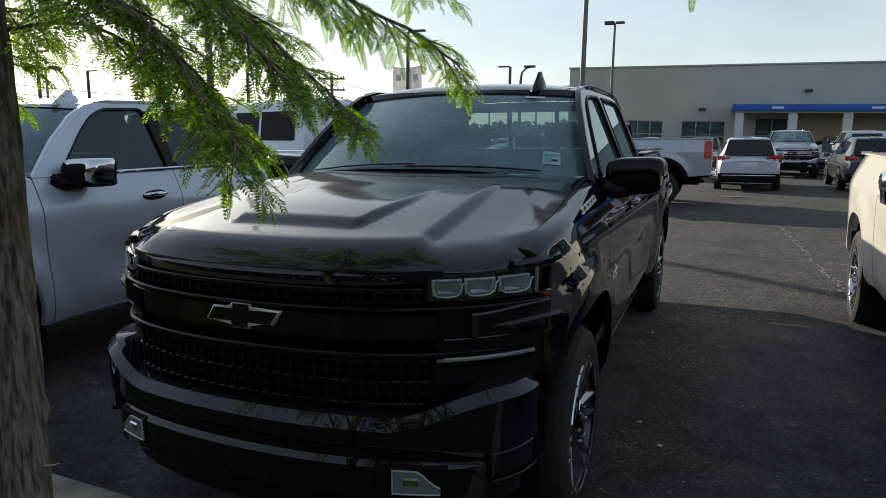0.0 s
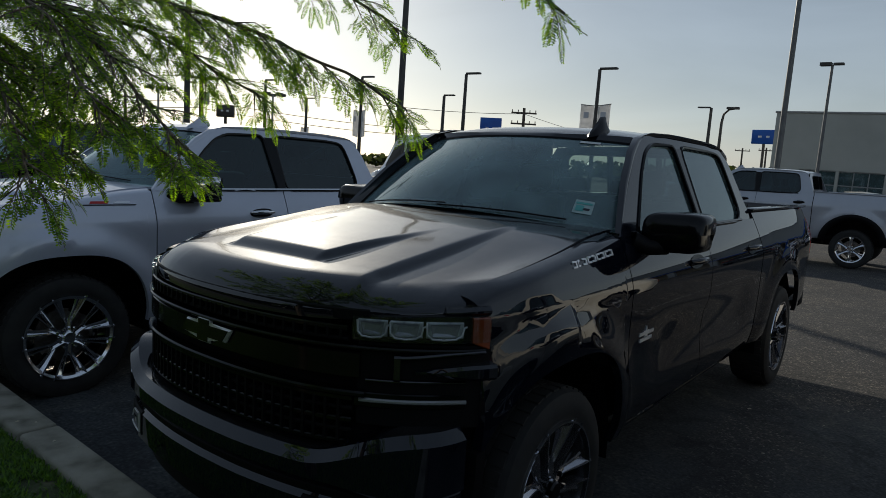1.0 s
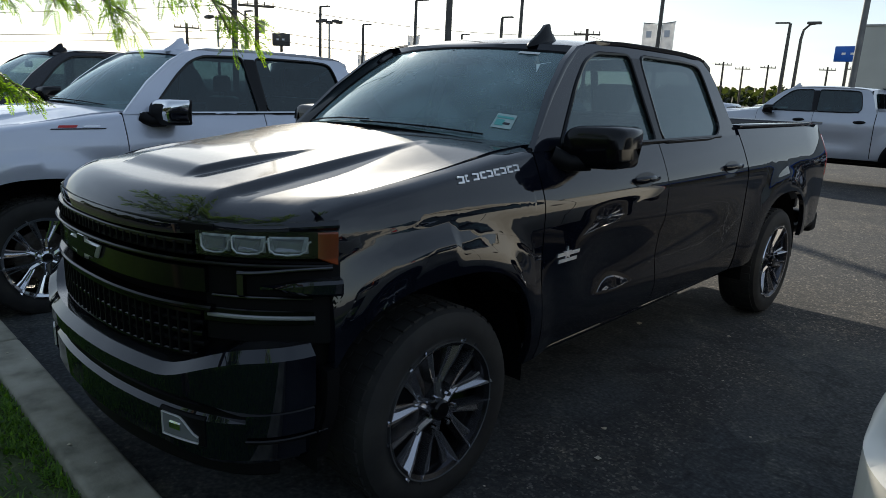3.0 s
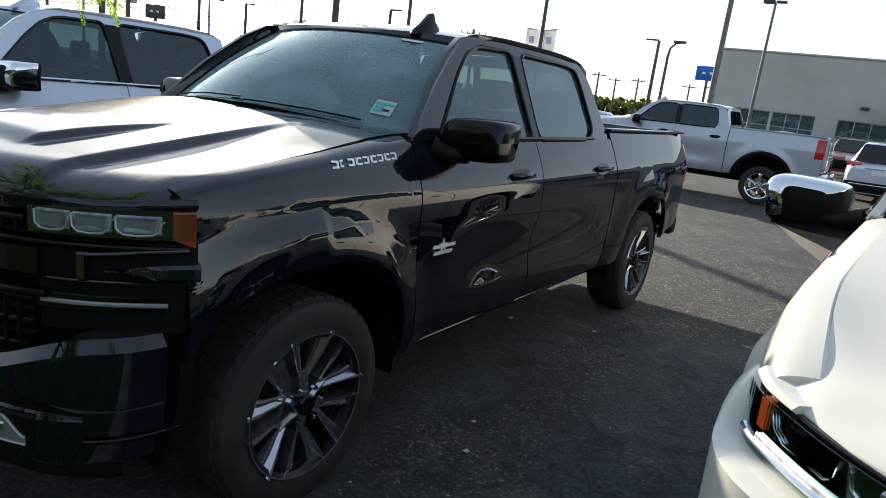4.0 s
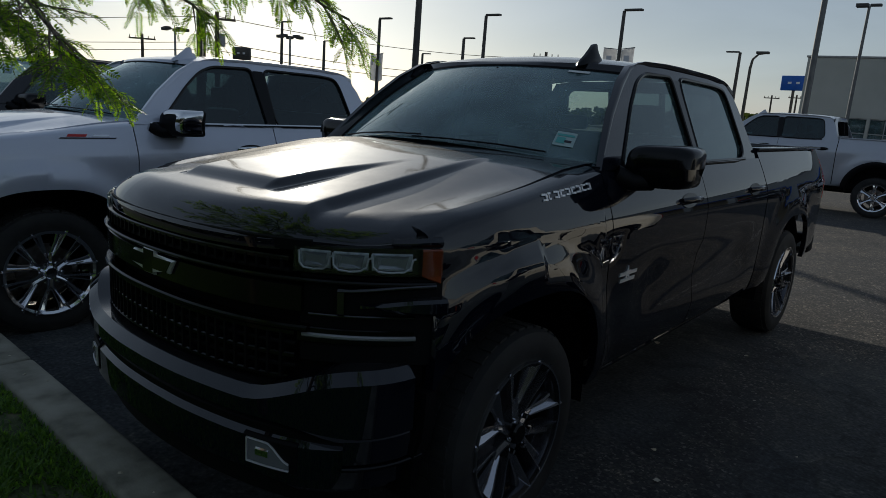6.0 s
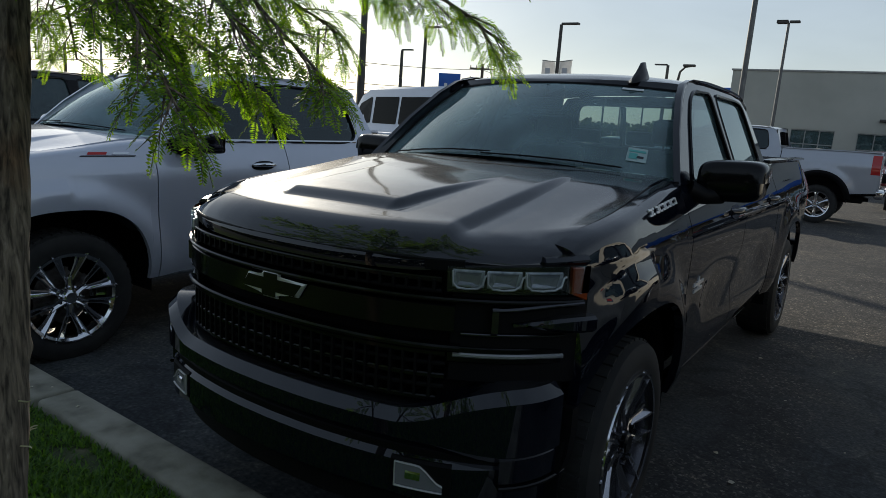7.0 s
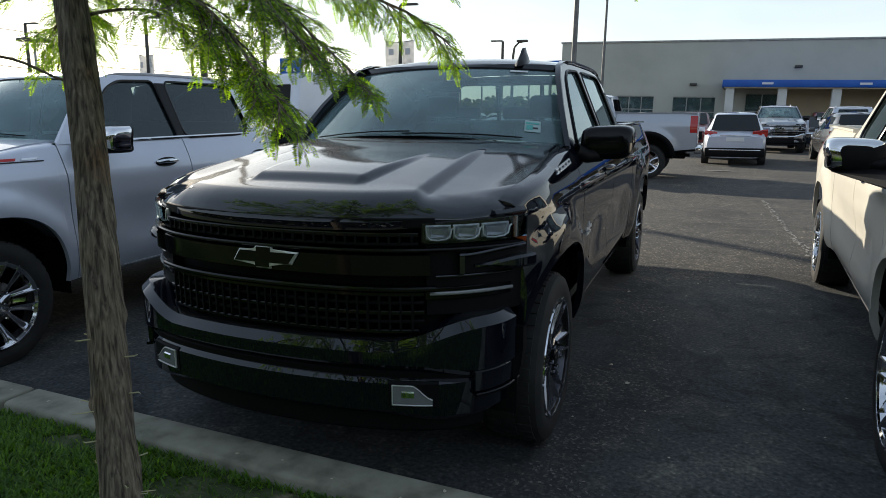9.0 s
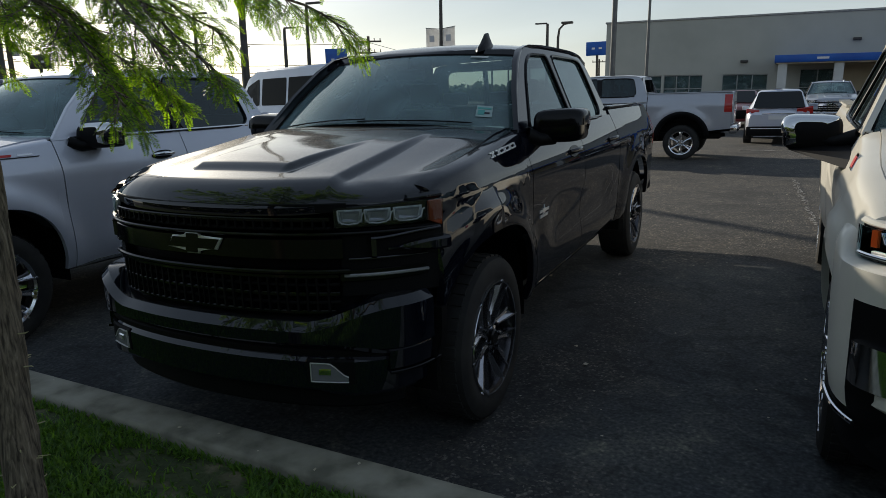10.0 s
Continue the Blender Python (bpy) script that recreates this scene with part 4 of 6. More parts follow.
        bar(bm, s * (0.912 if lamps == "cells" else 0.888), s * (0.94 if lamps == "cells" else 0.905), lambda x: 1.095 - 0.9 * max(0.0, abs(x) - 0.912), lambda x: 1.178, 0.003 if lamps == "cells" else 0.006, 0.03, 0.004)
        part("marker_lamp", bm, AMBER, lamp, "amber side marker")
        bm = bmesh.new()
        bar(bm, s * (0.615 if lamps == "cells" else 0.588), s * 0.94, lambda x: (1.086 if lamps == "cells" else 1.028) + 0.01 * abs(x), lambda x: 1.171 + 0.012 * smoothstep(0.6, 0.9, abs(x)), 0.008, 0.003, 0.001)
        ob = part("lamp_lens", bm, LENS, lamp, "clear outer lens")
        ob.visible_shadow = False
        # body-coloured brow that closes the corner between hood, fender and lamp
        bm = bmesh.new()
        bar(bm, s * 0.855, s * 0.944, 1.180, lambda x: 1.206 + 0.006 * smoothstep(0.86, 0.94, abs(x)), -0.003, 0.07, 0.012)
        part("lamp_brow", bm, paint, root)
        # cheek below the lamp, with its vent and strip lamp
        bm = bmesh.new()
        bar(bm, s * 0.63, s * 0.945, 0.80, 1.082 if lamps == "cells" else 1.020, lambda x: -0.012 + 0.012 * smoothstep(0.8, 0.94, abs(x)), 0.05, 0.006)
        cheek = part("cheek", bm, PLASTIC if lamps == "cells" else paint, root)
        if lamps != "cells":
            continue
        bm = bmesh.new()
        bar(bm, s * 0.735, s * 0.752, lambda x: 0.968, lambda x: 1.052, 0.018, 0.03, 0.005)
        bar(bm, s * 0.735, s * 0.93, lambda x: 1.036 + 0.02 * smoothstep(0.74, 0.93, abs(x)), lambda x: 1.050 + 0.022 * smoothstep(0.74, 0.93, abs(x)), 0.020, 0.03, 0.006)
        bar(bm, s * 0.66, s * 0.90, lambda x: 0.958, lambda x: 0.967, 0.010, 0.03, 0.003)
        part("vent_trim", bm, ALLOY_DARK if not chrome else CHROME, cheek, "hook-shaped vent trim")
        bm = bmesh.new()
        bar(bm, s * 0.79, s * 0.945, lambda x: 0.990 - 0.012 * smoothstep(0.80, 0.94, abs(x)), lambda x: 1.000 + 0.030 * smoothstep(0.79, 0.92, abs(x)), lambda x: 0.002 + 0.050 * smoothstep(0.78, 0.92, abs(x)), 0.06, 0.010)
        part("vent_wing", bm, paint, cheek, "glossy wing inside the vent")
        bm = bmesh.new()
        bar(bm, s * 0.64, s * 0.905, 0.886, 0.900, 0.006, 0.02, 0.004)
        part("strip_lamp", bm, STRIP, cheek, "slim running lamp strip")
        bm = bmesh.new()
        bar(bm, s * 0.625, s * 0.925, 0.866, 0.918, -0.002, 0.02, 0.004)
        part("strip_surround", bm, GLOSS_BLACK, cheek)
        # side of the bumper in front of the wheel
        bm = bmesh.new()
        grid(bm, lambda t, z: (s * (0.955 - 0.04 * smoothstep(0.62, 0.38, z)), -0.53 + 0.05 * t - 0.03 * smoothstep(0.6, 0.38, z), z), [0, 0.5, 1.0], [0.40, 0.48, 0.56, 0.64, 0.72])
        flange(bm, (-s * 0.05, 0.0, 0))
        part("bumper_side", bm, PLASTIC, root)
        bm = bmesh.new()
        bar(bm, s * 0.80, s * 0.890, 0.492, 0.506, 0.048, 0.03, 0.004, 6, BUMPER)
        part("bumper_blade", bm, GLOSS_BLACK if not chrome else CHROME, root)


def badge_set(root, kind):
    """Bright badges on both front fenders and doors, as plain bars."""
    for s in (-1, 1):
        if kind in ("row", "both"):
            for i in range(9):
                bm = bmesh.new()
                y0 = 0.085 + i * 0.0435
                zc = 1.305 + 0.003 * i
                w = 0.034 if i != 1 else 0.016
                for a, b, c, d in ((0, 1, -1, -0.5), (0, 1, 0.5, 1), (0, 0.30, -1, 1) if i % 2 else (0.70, 1, -1, 1)):
                    plate(bm, [(y0 + w * a, zc + 0.013 * c), (y0 + w * b, zc + 0.013 * c), (y0 + w * b + 0.003, zc + 0.013 * d), (y0 + w * a + 0.003, zc + 0.013 * d)],
                          lambda y, z, q: Vector((s * (side_x(y, z) + 0.001 + q), y, z)), 0.004)
                part("badge_bar", bm, SATIN, root, "small bright bar of the fender badge", smooth=False)
        if kind in ("row", "both"):
            bm = bmesh.new()
            star = [((0.034 if k % 2 == 0 else 0.013) * math.sin(math.pi * k / 5), (0.034 if k % 2 == 0 else 0.013) * math.cos(math.pi * k / 5)) for k in range(10)]
            plate(bm, [(0.80 + u, 0.925 + v) for u, v in star], lambda y, z, q: Vector((s * (side_x(y, z) + 0.001 + q), y, z)), 0.004)
            for a, b, z in ((0.72, 0.785, 0.915), (0.815, 0.90, 0.915), (0.73, 0.88, 0.885)):
                plate(bm, [(a, z), (b, z), (b + 0.004, z + 0.016), (a + 0.004, z + 0.016)], lambda y, z, q: Vector((s * (side_x(y, z) + 0.001 + q), y, z)), 0.003)
            part("door_badge", bm, SATIN, root, "small bright star badge", smooth=False)
        if kind == "stripe":
            for z0, z1, a, b, mt in ((1.285, 1.293, 0.10, 0.46, INK), (1.298, 1.314, 0.15, 0.27, RED_INK), (1.30, 1.312, 0.31, 0.42, CHROME)):
                bm = bmesh.new()
                plate(bm, [(a, z0), (b, z0), (b + 0.012, z1), (a + 0.012, z1)], lambda y, z, q: Vector((s * (side_x(y, z) + 0.001 + q), y, z)), 0.003)
                part("badge", bm, mt, root, "plain coloured fender badge", smooth=False)
        if kind == "red":
            for z0, z1, a, b, mt in ((1.262, 1.328, 0.09, 0.22, CHROME), (1.274, 1.316, 0.108, 0.202, RED_INK)):
                bm = bmesh.new()
                plate(bm, [(a, z0), (b, z0), (b + 0.02, z1), (a + 0.02, z1)], lambda y, z, q: Vector((s * (side_x(y, z) + (0.001 if mt is CHROME else 0.004) + q), y, z)), 0.003)
                part("badge", bm, mt, root, "plain red and bright fender badge", smooth=False)


def windscreen_papers(root):
    ws = windscreen
    def on(cx, cv, w, h, off):
        bm = bmesh.new()
        grid(bm, lambda a, b: ws(cx + a * w, cv + b * h) + Vector((0, -0.003 - off, 0.004 + off)), [-1, 0, 1], [-1, 0, 1])
        flange(bm, (0, 0.001, -0.001))
        return bm
    base = part("windscreen_sticker", on(0.805, 0.17, 0.050, 0.060, 0.0), STICKER, root, "pale inspection sticker with teal print")
    part("print_bar", on(0.805, 0.200, 0.042, 0.009, 0.0015), TEAL, base)
    part("print_bar", on(0.788, 0.155, 0.021, 0.025, 0.0015), TEAL, base)
    part("print_bar", on(0.823, 0.15, 0.017, 0.009, 0.0015), INK, base)
    part("windscreen_label", on(0.665, 0.955, 0.075, 0.016, 0.0), PAPER, root, "small white label at the top of the windscreen")


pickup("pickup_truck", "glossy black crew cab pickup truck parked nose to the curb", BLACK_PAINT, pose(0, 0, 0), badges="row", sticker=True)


CORNER = [(0.985, -0.26), (1.000, -0.34), (1.008, -0.44), (1.000, -0.55), (0.980, -0.66), (0.937, -0.755), (0.87, -0.828), (0.78, -0.878), (0.66, -0.915), (0.50, -0.94)]


def longer_nose(root):
    """Draws hood, lamps and grille forward, tapering out towards the wheels."""
    for ob in list(root.children_recursive):
        if ob.type != "MESH" or ob.name.split(".")[0] in ("wheel", "tread", "rim", "rim_lip", "spokes", "wheel_well", "brake_disc", "centre_cap", "lug_nut"):
            continue
        for v in ob.data.vertices:
            k = smoothstep(-0.15, -0.55, v.co.y)
            if ob.name.startswith("front_fender"):
                k *= smoothstep(1.0, 1.1, v.co.z)
            v.co.y -= 0.10 * k
            v.co.z -= (0.012 + 0.033 * smoothstep(1.10, 1.24, v.co.z)) * k


def square_corners(root, paint):
    """Broad squared bumper corners of the white truck: painted skin, black inset, chrome panel and blade."""
    n = 4
    line = []
    for i in range(len(CORNER) - 1):
        p0, p1, p2, p3 = (Vector(CORNER[min(max(j, 0), len(CORNER) - 1)]) for j in (i - 1, i, i + 1, i + 2))
        for f in np.linspace(0, 1, n + 1)[:-1]:
            line.append(0.5 * ((2 * p1) + (p2 - p0) * f + (2 * p0 - 5 * p1 + 4 * p2 - p3) * f * f + (3 * p1 - p0 - 3 * p2 + p3) * f ** 3))
    inner = []
    for p in line:
        # where the skin meets the fender or the lower rim of the lamp
        x = min(p.x - 0.03, side_x(max(p.y + 0.08, -0.45), 1.13))
        q = front(u_of(min(x, 0.94)))[0]
        inner.append(Vector((min(x, p.x - 0.05), max(p.y + 0.03, q.y - 0.105), 1.12 if p.y > -0.5 else 1.12 - 0.085 * smoothstep(-0.50, -0.62, p.y))))
    for s in (-1, 1):
        def skin(i, z):
            p = line[int(i)]
            low = smoothstep(0.62, 0.34, z)
            return (s * (p.x - 0.05 * low), p.y + 0.04 * low, z)

        def roll(i, k):
            p, q = line[int(i)], inner[int(i)]
            a = k * math.pi / 2
            return (s * (p.x + (q.x - p.x) * (1 - math.cos(a))), p.y + (q.y - p.y) * (1 - math.cos(a)), 1.03 + (q.z - 1.03) * math.sin(a))
        for nm, i0, i1, z0, z1, mt, lb in (("corner_skin", 0, 19, 0.53, 1.03, paint, "painted bumper corner"), ("corner_brow", 19, 35, 0.925, 1.03, paint, ""), ("corner_inset", 19, 35, 0.50, 0.925, PLASTIC, "black bumper inset"),
                                           ("corner_base", 4, 35, 0.34, 0.50, PLASTIC, "")):
            bm = bmesh.new()

            def wall(i, v):
                # the skin stops above the wheel opening, and its front edge leans back towards its foot
                lo = max(z0, arch_z(line[int(i)].y, 0.0) + 0.004) if nm == "corner_skin" else z0
                return skin(i, lo + (z1 - lo) * v)
            grid(bm, wall, range(i0, i1 + 1), np.linspace(0, 1, 9))
            if z1 > 1.0:
                grid(bm, roll, range(i0, i1 + 1), np.linspace(0, 1, 7))
                bmesh.ops.remove_doubles(bm, verts=bm.verts[:], dist=0.0005)
            flange(bm, (-s * 0.02, 0.02, 0))
            part(nm, bm, mt, root, lb)
        bm = bmesh.new()
        grid(bm, lambda i, v: Vector(skin(min(35, i), 0.64 + 0.15 * v)) + Vector((s * 0.010, -0.016, 0)) + (Vector((0, 0.03, 0)) if i == 20 and v < 0.4 else Vector()), range(20, 36), np.linspace(0, 1, 5))
        flange(bm, (-s * 0.02, 0.03, 0))
        part("bumper_panel", bm, CHROME, root, "chrome bumper panel")
        bm = bmesh.new()
        tube(bm, [(s * (line[i].x - 0.004), line[i].y - 0.004, 0.520 - 0.001 * i) for i in range(10, 22)], 0.009, 8)
        part("bumper_blade", bm, CHROME, root, "chrome lower blade")


pickup("pickup_truck", "pearl white crew cab pickup with chrome mirror caps and wheels", SILVER_WHITE, pose(-3.46, -0.33, -0.02, 0, 0, -1.7), wheel="bright", trim=CHROME, mirror_cap=CHROME,
                     handle=CHROME, badges="stripe", bumper=CHROME, glass=SHADED)
right_truck = pickup("pickup_truck", "white crew cab pickup truck with chrome mirror caps and red badge", WHITE_PAINT, pose(3.43, 0.26, -0.035, 0, 0, -2.3), wheel="bright", trim=CHROME, mirror_cap=CHROME, badges="red", glass=SHADED, lamps="blade")
longer_nose(right_truck)
square_corners(right_truck, WHITE_PAINT)
pickup("pickup_truck", "black crew cab pickup truck parked past the white one", BLACK_PAINT, pose(-6.75, -0.2, 0), wheel="bright")
pickup("pickup_truck", "silver heavy-duty pickup with black wheel flares parked across the lane", PALE_SILVER, pose(-3.62, 15.25, 0.04, 0, 0, -90), lift=0.12, wheel="steel", flares=True, tail="wide", bumper=CHROME, trim=GLOSS_BLACK, handle=GLOSS_BLACK, glass=SHADED)

# ---- site materials ----
ASPHALT = shader("asphalt", (0.05, 0.05, 0.05), 0.9)


def asphalt_nodes(m):
    b = m.node_tree.nodes["Principled BSDF"]
    at = node(m, "ShaderNodeTexCoord")
    stones = node(m, "ShaderNodeTexVoronoi", Scale=78.0)
    wire(m, at.outputs["Object"], stones.inputs["Vector"])
    tone = node(m, "ShaderNodeSeparateColor")
    wire(m, stones.outputs["Color"], tone.inputs[0])
    fine = node(m, "ShaderNodeValToRGB")
    fe = fine.color_ramp.elements
    fe[0].position, fe[0].color = 0.0, (0.013, 0.014, 0.016, 1)
    fe[1].position, fe[1].color = 0.55, (0.034, 0.033, 0.032, 1)
    for at_pos, c in ((0.80, (0.068, 0.062, 0.054)), (0.93, (0.12, 0.106, 0.09)), (1.0, (0.26, 0.235, 0.20))):
        el = fe.new(at_pos)
        el.color = (*c, 1)
    wire(m, tone.outputs["Red"], fine.inputs["Fac"])
    # smooth sealed bay, the blue cast of its shade mixed into the colour
    sealed_blue_shade = mottle(m, [(0.025, 0.030, 0.034), (0.047, 0.054, 0.058), (0.074, 0.080, 0.082), (0.16, 0.165, 0.155)], 46, 8, to=None, lo=0.32, hi=0.76)
    where = node(m, "ShaderNodeSeparateXYZ")
    wire(m, at.outputs["Object"], where.inputs[0])
    ragged = node(m, "ShaderNodeTexNoise", Scale=1.1, Detail=7.0)
    wire(m, at.outputs["Object"], ragged.inputs["Vector"])
    shift = node(m, "ShaderNodeMath")
    shift.operation = "MULTIPLY_ADD"
    shift.inputs[1].default_value = 2.4
    wire(m, ragged.outputs["Fac"], shift.inputs[0])
    wire(m, where.outputs["Y"], shift.inputs[2])
    zone = node(m, "ShaderNodeMapRange")
    zone.inputs["From Min"].default_value, zone.inputs["From Max"].default_value = 4.4, 5.2
    wire(m, shift.outputs[0], zone.inputs["Value"])
    # a worn strip beside the black truck, where the stones show again
    strip = node(m, "ShaderNodeMath")
    strip.operation = "MULTIPLY_ADD"
    strip.inputs[1].default_value = 1.5
    wire(m, ragged.outputs["Fac"], strip.inputs[0])
    wire(m, where.outputs["X"], strip.inputs[2])
    off = node(m, "ShaderNodeMath")
    off.operation = "SUBTRACT"
    off.inputs[1].default_value = 1.95
    wire(m, strip.outputs[0], off.inputs[0])
    size = node(m, "ShaderNodeMath")
    size.operation = "ABSOLUTE"
    wire(m, off.outputs[0], size.inputs[0])
    worn = node(m, "ShaderNodeMapRange")
    worn.inputs["From Min"].default_value, worn.inputs["From Max"].default_value = 0.50, 0.16
    worn.inputs["To Min"].default_value, worn.inputs["To Max"].default_value = 0.0, 0.7
    wire(m, size.outputs[0], worn.inputs["Value"])
    both = node(m, "ShaderNodeMath")
    both.operation = "MAXIMUM"
    wire(m, zone.outputs[0], both.inputs[0])
    wire(m, worn.outputs[0], both.inputs[1])
    bay = m.node_tree.nodes.new("ShaderNodeMix")
    bay.data_type = "RGBA"
    wire(m, both.outputs[0], bay.inputs["Factor"])
    wire(m, sealed_blue_shade.outputs["Color"], bay.inputs[6])
    wire(m, fine.outputs["Color"], bay.inputs[7])
    wide = mottle(m, [(0.40, 0.41, 0.44), (0.85, 0.85, 0.86), (1.0, 0.97, 0.92), (1.65, 1.50, 1.30)], 0.9, 9, to=None, lo=0.30, hi=0.72, distort=0.6)
    mix = m.node_tree.nodes.new("ShaderNodeMix")
    mix.data_type, mix.blend_type = "RGBA", "MULTIPLY"
    mix.inputs["Factor"].default_value = 1.0
    wire(m, bay.outputs[2], mix.inputs[6])
    wire(m, wide.outputs["Color"], mix.inputs[7])
    blot = mottle(m, [(0.55, 0.56, 0.60), (0.95, 0.96, 1.0), (1.0, 1.0, 1.0), (1.7, 1.62, 1.45)], 4.2, 10, to=None, lo=0.34, hi=0.70, distort=1.2)
    mix2 = m.node_tree.nodes.new("ShaderNodeMix")
    mix2.data_type, mix2.blend_type = "RGBA", "MULTIPLY"
    mix2.inputs["Factor"].default_value = 1.0
    wire(m, mix.outputs[2], mix2.inputs[6])
    wire(m, blot.outputs["Color"], mix2.inputs[7])
    # fine dark cracks
    co = node(m, "ShaderNodeTexCoord")
    warp = node(m, "ShaderNodeTexNoise", Scale=1.3, Detail=6.0)
    wire(m, co.outputs["Object"], warp.inputs["Vector"])
    bent = m.node_tree.nodes.new("ShaderNodeMix")
    bent.data_type = "RGBA"
    bent.inputs["Factor"].default_value = 0.45
    wire(m, co.outputs["Object"], bent.inputs[6])
    wire(m, warp.outputs["Color"], bent.inputs[7])
    cell = node(m, "ShaderNodeTexVoronoi", Scale=0.9)
    cell.feature = "DISTANCE_TO_EDGE"
    wire(m, bent.outputs[2], cell.inputs["Vector"])
    crack = node(m, "ShaderNodeValToRGB")
    e = crack.color_ramp.elements
    e[0].position, e[0].color = 0.002, (0.72, 0.72, 0.72, 1)
    e[1].position, e[1].color = 0.011, (1, 1, 1, 1)
    wire(m, cell.outputs["Distance"], crack.inputs["Fac"])
    mix3 = m.node_tree.nodes.new("ShaderNodeMix")
    mix3.data_type, mix3.blend_type = "RGBA", "MULTIPLY"
    mix3.inputs["Factor"].default_value = 1.0
    wire(m, mix2.outputs[2], mix3.inputs[6])
    wire(m, crack.outputs["Color"], mix3.inputs[7])
    wire(m, mix3.outputs[2], b.inputs["Base Color"])
    relief(m, 95, 0.45, 6, 0.006)


asphalt_nodes(ASPHALT)
CONCRETE = shader("concrete", (0.36, 0.34, 0.30), 0.9)
mottle(CONCRETE, [(0.15, 0.145, 0.115), (0.27, 0.26, 0.21), (0.34, 0.325, 0.27)], 7, 8)
relief(CONCRETE, 90, 0.4, distance=0.004)
SOIL = shader("soil", (0.10, 0.075, 0.05), 0.95)
mottle(SOIL, [(0.038, 0.056, 0.020), (0.062, 0.080, 0.032), (0.27, 0.22, 0.16)], 5, 8, lo=0.36, hi=0.80)
relief(SOIL, 40, 0.8, distance=0.02)
GRASS = shader("grass_blade", (0.07, 0.13, 0.025), 0.6)
BARK = shader("bark", (0.16, 0.11, 0.075), 0.9)


def bark_nodes(m):
    co = node(m, "ShaderNodeTexCoord")
    mp = node(m, "ShaderNodeMapping", Scale=(26, 26, 2.0))
    n = node(m, "ShaderNodeTexNoise", Scale=4.2, Detail=8.0, Distortion=0.4)
    wire(m, co.outputs["Object"], mp.inputs["Vector"])
    wire(m, mp.outputs[0], n.inputs["Vector"])
    r = node(m, "ShaderNodeValToRGB")
    e = r.color_ramp.elements
    e[0].position, e[0].color = 0.34, (0.040, 0.032, 0.024, 1)
    e[1].position, e[1].color = 0.62, (0.22, 0.18, 0.135, 1)
    el = e.new(0.78)
    el.color = (0.34, 0.29, 0.23, 1)
    wire(m, n.outputs["Fac"], r.inputs["Fac"])
    rust = mottle(m, [(1.0, 1.0, 1.0), (1.0, 0.98, 0.95), (1.05, 0.82, 0.66)], 7, 5, to=None, lo=0.4, hi=0.72)
    tint = m.node_tree.nodes.new("ShaderNodeMix")
    tint.data_type, tint.blend_type = "RGBA", "MULTIPLY"
    tint.inputs["Factor"].default_value = 1.0
    wire(m, r.outputs["Color"], tint.inputs[6])
    wire(m, rust.outputs["Color"], tint.inputs[7])
    b = m.node_tree.nodes["Principled BSDF"]
    wire(m, tint.outputs[2], b.inputs["Base Color"])
    bump = node(m, "ShaderNodeBump", Strength=0.9, Distance=0.008)
    wire(m, n.outputs["Fac"], bump.inputs["Height"])
    wire(m, bump.outputs[0], b.inputs["Normal"])


bark_nodes(BARK)


def leaf_material(name, dark, light):
    m = shader(name, dark, 0.45)
    t = m.node_tree
    b = t.nodes["Principled BSDF"]
    geo = node(m, "ShaderNodeNewGeometry")
    r = node(m, "ShaderNodeValToRGB")
    e = r.color_ramp.elements
    e[0].color, e[1].color = (*dark, 1), (*light, 1)
    wire(m, geo.outputs["Random Per Island"], r.inputs["Fac"])
    wire(m, r.outputs["Color"], b.inputs["Base Color"])
    tr = node(m, "ShaderNodeBsdfTranslucent")
    gain = m.node_tree.nodes.new("ShaderNodeMix")
    gain.data_type, gain.blend_type = "RGBA", "MULTIPLY"
    gain.inputs["Factor"].default_value = 1.0
    gain.inputs[7].default_value = (2.1, 2.1, 0.6, 1)
    wire(m, r.outputs["Color"], gain.inputs[6])
    wire(m, gain.outputs[2], tr.inputs["Color"])
    mix = node(m, "ShaderNodeMixShader")
    mix.inputs[0].default_value = 0.52
    wire(m, b.outputs[0], mix.inputs[1])
    wire(m, tr.outputs[0], mix.inputs[2])
    wire(m, mix.outputs[0], t.nodes["Material Output"].inputs["Surface"])
    return m


LEAF = leaf_material("feather_leaf", (0.042, 0.100, 0.007), (0.24, 0.38, 0.020))
FAR_LEAF = leaf_material("far_leaf", (0.020, 0.027, 0.014), (0.036, 0.044, 0.024))
GRASS = leaf_material("grass_leaf", (0.042, 0.105, 0.016), (0.155, 0.27, 0.045))
STUCCO = shader("grey_stucco", (0.42, 0.41, 0.38), 0.9)
mottle(STUCCO, [(0.43, 0.43, 0.385), (0.475, 0.475, 0.425), (0.51, 0.505, 0.455)], 0.5, 8)
relief(STUCCO, 60, 0.2)
CREAM = shader("cream_wall", (0.52, 0.43, 0.30), 0.85)
mottle(CREAM, [(0.48, 0.40, 0.28), (0.56, 0.47, 0.33)], 0.8)
WHITE_WALL = shader("white_column", (0.6, 0.6, 0.58), 0.7)
mottle(WHITE_WALL, [(0.55, 0.55, 0.53), (0.64, 0.64, 0.62)], 1.5)
BLUE = shader("blue_fascia", (0.012, 0.10, 0.46), 0.4)
mottle(BLUE, [(0.010, 0.085, 0.42), (0.016, 0.12, 0.50)], 1.2)
POLE = shader("dark_pole_paint", (0.06, 0.056, 0.052), 0.5, 0.2)
mottle(POLE, [(0.05, 0.047, 0.045), (0.085, 0.08, 0.073)], 3)
